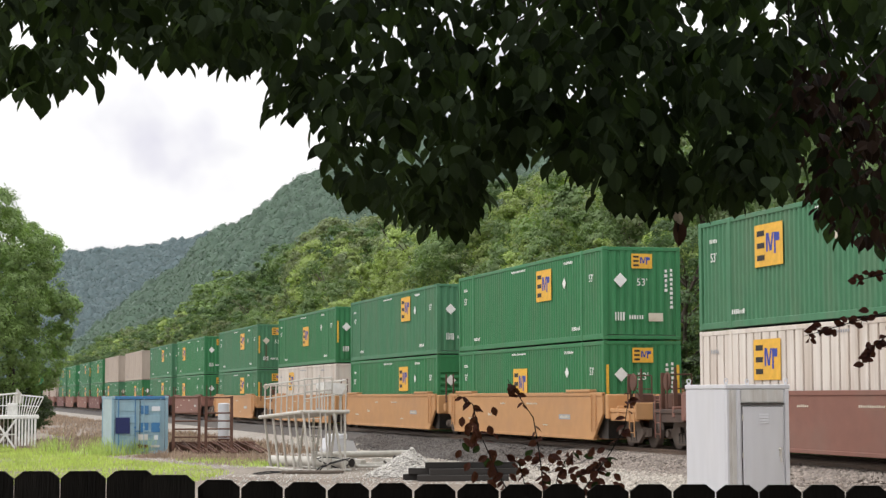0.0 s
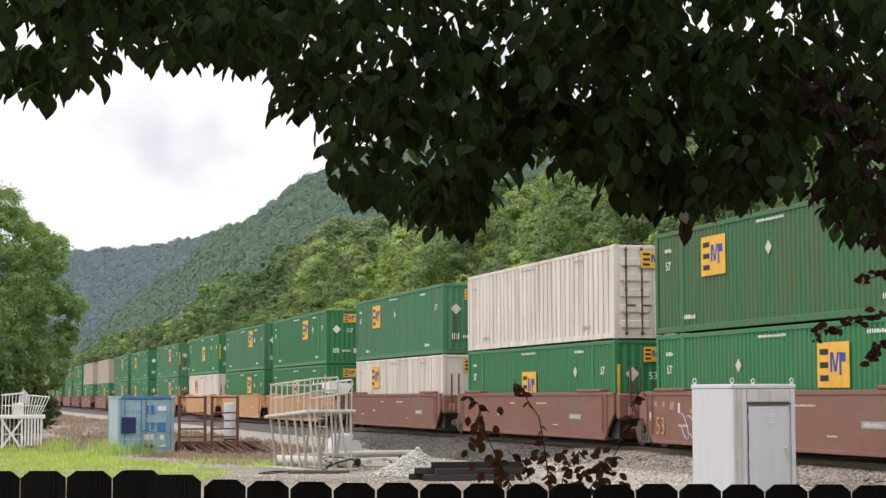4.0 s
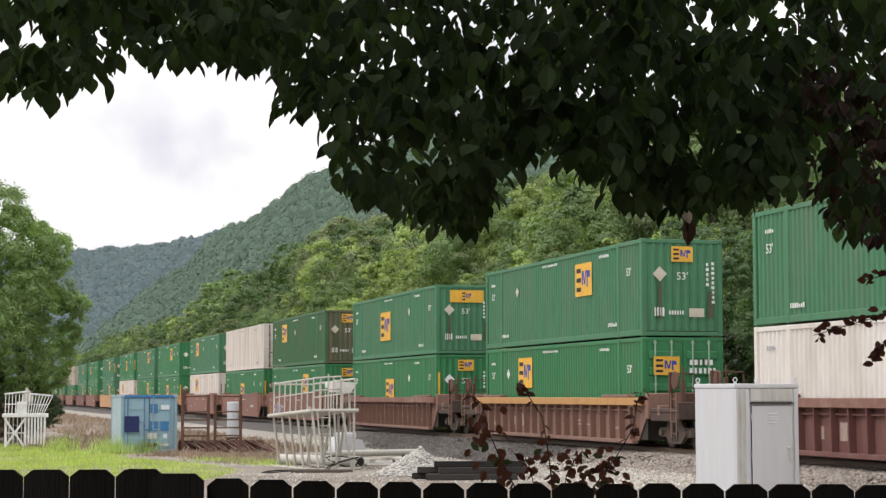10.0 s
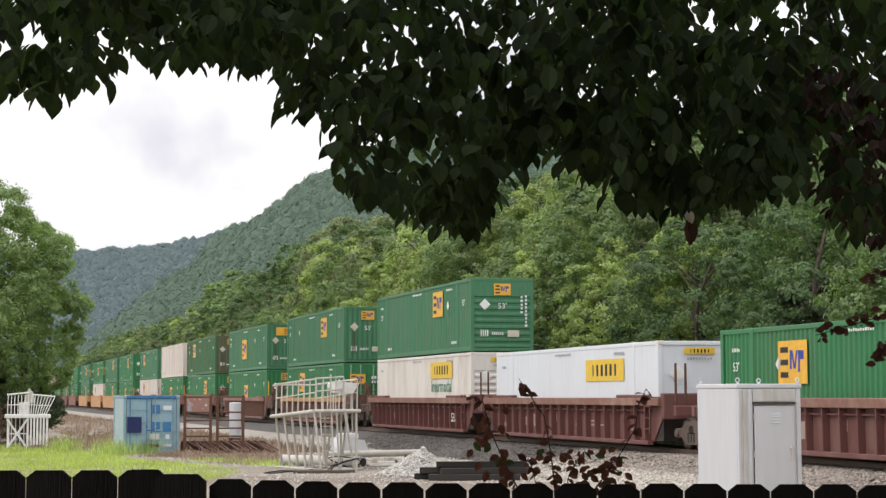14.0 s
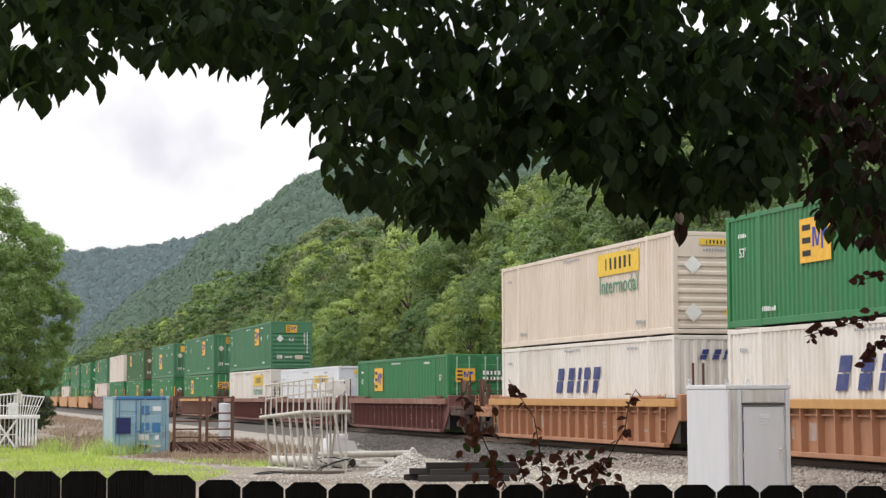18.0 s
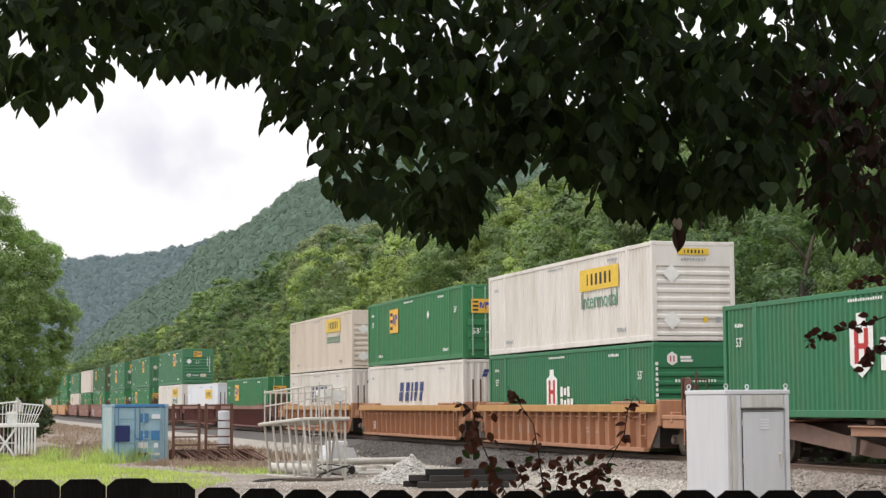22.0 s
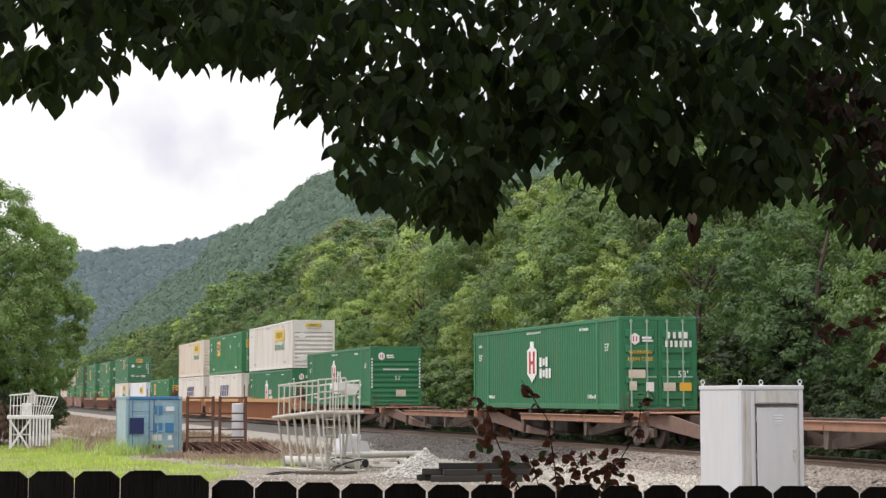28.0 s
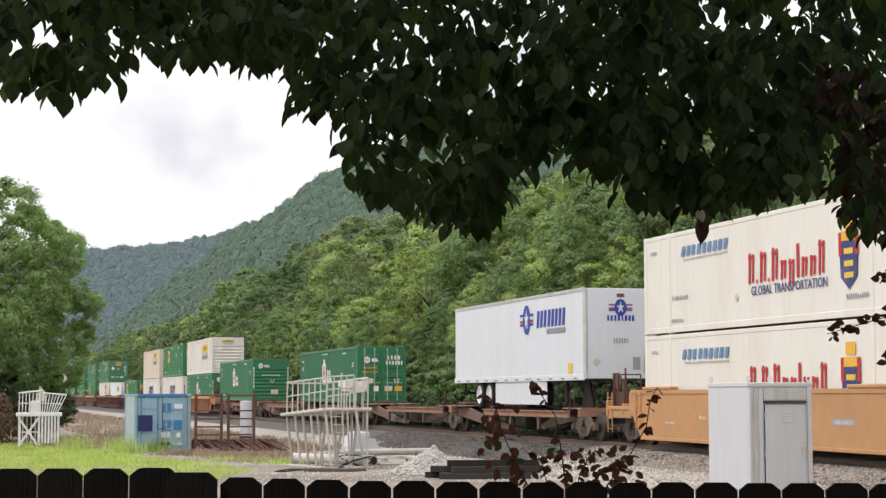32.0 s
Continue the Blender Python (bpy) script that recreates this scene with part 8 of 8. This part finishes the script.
    part("leaf", leaves_mesh("leaf", [(near(0.708, 5.49, 3.055), Vector((0.25, 0, -1)), AHEAD * -1 - ASIDE * 0.5, 0.045)], MAT["placard"]), None, tree, "pale dry leaf")
    # unseen crown added over and behind the camera to shade boughs and fence
    roof = []
    for i in range(5200):
        a, e = rng.uniform(0, 6.283), radians(rng.uniform(24, 88))
        dd = rng.uniform(3.2, 5.0)
        back = math.cos(a) < 0.55
        if not back:
            e = radians(rng.uniform(26, 88))
        p = AHEAD * (math.cos(a) * math.cos(e) * dd) + ASIDE * (math.sin(a) * math.cos(e) * dd) + Vector((0, 0, 2.2 + math.sin(e) * dd))
        out = Vector((rng.uniform(-1, 1), rng.uniform(-1, 1), -0.5))
        roof.append((p, out, Vector((rng.uniform(-0.5, 0.5), rng.uniform(-0.5, 0.5), 1)), 0.34 * rng.uniform(0.7, 1.3)))
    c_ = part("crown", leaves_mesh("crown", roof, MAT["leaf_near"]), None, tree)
    c_["kind"] = "stuff"
boughs()

# unseen wall added behind the camera to keep light off leaves and fence
thing("wall_house", "unseen dark wall added to block light", "wall", Matrix.Translation(near(0, -3.2, 0.4)) @ Matrix.Rotation(radians(-15.5), 4, "Z"), kind="structure", data=Build().box(-7, 7, -0.2, 0, 0, 5.2, 0.02).mesh("wall_house", material("unseen_wall_brown", (0.06, 0.045, 0.035), 0.8, stretch=(0.3, 0.3, 6), spread=0.3)))

def sapling():
    """A thin copper-leaved sapling that looks over the fence."""
    rng = random.Random(23)
    s = thing("sapling", "thin copper-leaved sapling rising behind the fence", "sapling", None)
    d = 6.3
    k = d / 3248
    def at(px, py, dd=0.0):
        return near((px - 784) * k, d + dd, 2.5 + (702 - py) * k)
    foot = at(960, 900)
    foot.z = 0.3
    stems = [[foot, at(905, 880), at(872, 815), at(850, 765), at(838, 715), at(812, 700)],
             [foot, at(962, 860), at(955, 800), at(945, 740), at(915, 695), at(900, 672)],
             [foot, at(1030, 870), at(1075, 810), at(1105, 760), at(1112, 715), at(1125, 690)],
             [foot, at(985, 850), at(1002, 815), at(1015, 800)], [foot, at(930, 860), at(920, 820), at(890, 800)], [foot, at(1000, 860), at(1045, 830), at(1080, 812)]]
    leaves = []
    for i, st in enumerate(stems):
        part("stem", Build().chain(st, 0.0032 if i < 3 else 0.0024, 0.0010, 5), MAT["twig"], s)
        n = len(st)
        for j in range(1, n):
            for q in range(4 if j < n - 1 else 6):
                p = st[j - 1].lerp(st[j], rng.random()) if j > 1 else st[1].lerp(st[2], rng.random())
                a = rng.uniform(0, 6.283)
                tip = ASIDE * math.cos(a) + AHEAD * math.sin(a) * 0.5 + Vector((0, 0, rng.uniform(-0.9, 0.15)))
                leaves.append((p, tip, Vector((rng.uniform(-1, 1), rng.uniform(-1, 0.2), rng.uniform(0, 1))), rng.uniform(0.028, 0.042)))
    for q in range(30):                                        # a drooping spray beside the foot
        k_ = rng.random()
        p = at(832 + 55 * k_ + rng.gauss(0, 16), 730 + 110 * k_ + rng.gauss(0, 14), rng.uniform(-0.1, 0.2))
        leaves.append((p, ASIDE * rng.uniform(-0.7, 0.7) + Vector((0, 0, -rng.uniform(0.3, 1.0))), Vector((rng.uniform(-1, 1), -1, rng.uniform(-0.2, 1))), rng.uniform(0.030, 0.046)))
    for q in range(42):                                        # the bushy foot just above the boards
        p = at(min(1125, rng.gauss(1015, 50)), rng.uniform(800, 868), rng.uniform(-0.1, 0.2))
        a = rng.uniform(0, 6.283)
        leaves.append((p, ASIDE * math.cos(a) + Vector((0, 0, math.sin(a) * 0.7 - 0.2)), Vector((rng.uniform(-1, 1), -1, rng.uniform(-0.2, 1))), rng.uniform(0.024, 0.040)))
    one = [leaves_mesh("leaf", [(Vector((0, 0, 0)), Vector((0, 0, -1)), Vector((0, -1, 0)), 1.0)], MAT[m]) for m in ("leaf_sapling", "leaf_near")]
    for i, (p, tip, face, size) in enumerate(leaves):
        t = tip.normalized()
        sd = t.cross(face).normalized()
        n = sd.cross(t)
        m = Matrix(((-sd.x, -n.x, -t.x, p.x), (-sd.y, -n.y, -t.y, p.y), (-sd.z, -n.z, -t.z, p.z), (0, 0, 0, 1))) @ Matrix.Diagonal((size, size, size, 1))
        part("leaf", one[0 if p.z > 2.36 or i % 6 else 1], None, s, at=m)
    # a thin copper twig that reaches in from the side
    b = thing("copper_bough", "thin dark copper-leaved bough reaching in beside the fence", "bough", None)
    k2 = 5.4 / 3248
    def at2(px, py, dd=0.0):
        return near((px - 784) * k2, 5.4 + dd, 2.5 + (702 - py) * k2)
    bough_leaf = leaves_mesh("leaf", [(Vector((0, 0, 0)), Vector((0, 0, -1)), Vector((0, -1, 0)), 1.0)], MAT["leaf_sapling"])
    runs = [[at2(1900, 470), at2(1640, 535), at2(1540, 565), at2(1470, 585), at2(1425, 598)], [at2(1640, 535), at2(1580, 590), at2(1545, 620), at2(1530, 645)], [at2(1640, 470), at2(1560, 490), at2(1520, 500)], [at2(3000, 300), at2(2300, 380), at2(1900, 470)], [at2(1900, 470), at2(1640, 470)]]
    for st in runs:
        part("twig", Build().chain(st, 0.0028 if st[0] != runs[3][0] else 0.03, 0.001 if st[0] != runs[3][0] else 0.008, 6), MAT["twig"], b)
    for st in runs[:3]:
        for j in range(1, len(st)):
            for q in range(11):
                p = st[j - 1].lerp(st[j], rng.random()) + Vector((0, 0, rng.uniform(-0.012, 0.02)))
                a = rng.uniform(0, 6.283)
                t = (ASIDE * math.cos(a) + AHEAD * math.sin(a) * 0.5 + Vector((0, 0, rng.uniform(-0.9, 0.2)))).normalized()
                sd = t.cross(Vector((rng.uniform(-1, 1), -1, rng.uniform(0, 1)))).normalized()
                n = sd.cross(t)
                size = rng.uniform(0.022, 0.036)
                part("leaf", bough_leaf, None, b, at=Matrix(((-sd.x, -n.x, -t.x, p.x), (-sd.y, -n.y, -t.y, p.y), (-sd.z, -n.z, -t.z, p.z), (0, 0, 0, 1))) @ Matrix.Diagonal((size, size, size, 1)))
sapling()

# ---- what moves ----
TRAVEL = [(0.0, 0.0), (2.0, 21.5), (3.5, 37.6), (5.5, 59.2), (7.5, 80.5), (9.5, 101.9), (11.5, 123.2), (13.5, 144.4), (14.5, 155.0), (16.5, 176.2), (18.5, 197.0),
          (20.5, 217.4), (22.5, 237.8), (24.5, 258.0), (25.5, 267.9), (27.5, 287.3), (29.5, 306.7), (31.0, 321.6), (32.0, 331.5)]
def motions():
    for ob in BOXES:
        m = ob.matrix_basis.copy()
        walk(ob, [(t, Matrix.Translation((0, s, 0)) @ m) for t, s in TRAVEL])
    # every wheelset turns with the distance run; those at the same end of a truck share one set of keys
    ts, ss = [r[0] for r in TRAVEL], [r[1] for r in TRAVEL]
    steps = [i / 15 for i in range(481)]
    first = {}
    for w, k in WHEELS:
        if k not in first:
            walk(w, [(t, pose(0, k, 0.46, -math.degrees(np.interp(t, ts, ss) / 0.46))) for t in steps])
            first[k] = w
        else:
            w.rotation_mode = "QUATERNION"
            w.animation_data_create()
            w.animation_data.action = first[k].animation_data.action
            w.animation_data.action_slot = first[k].animation_data.action_slot

motions()
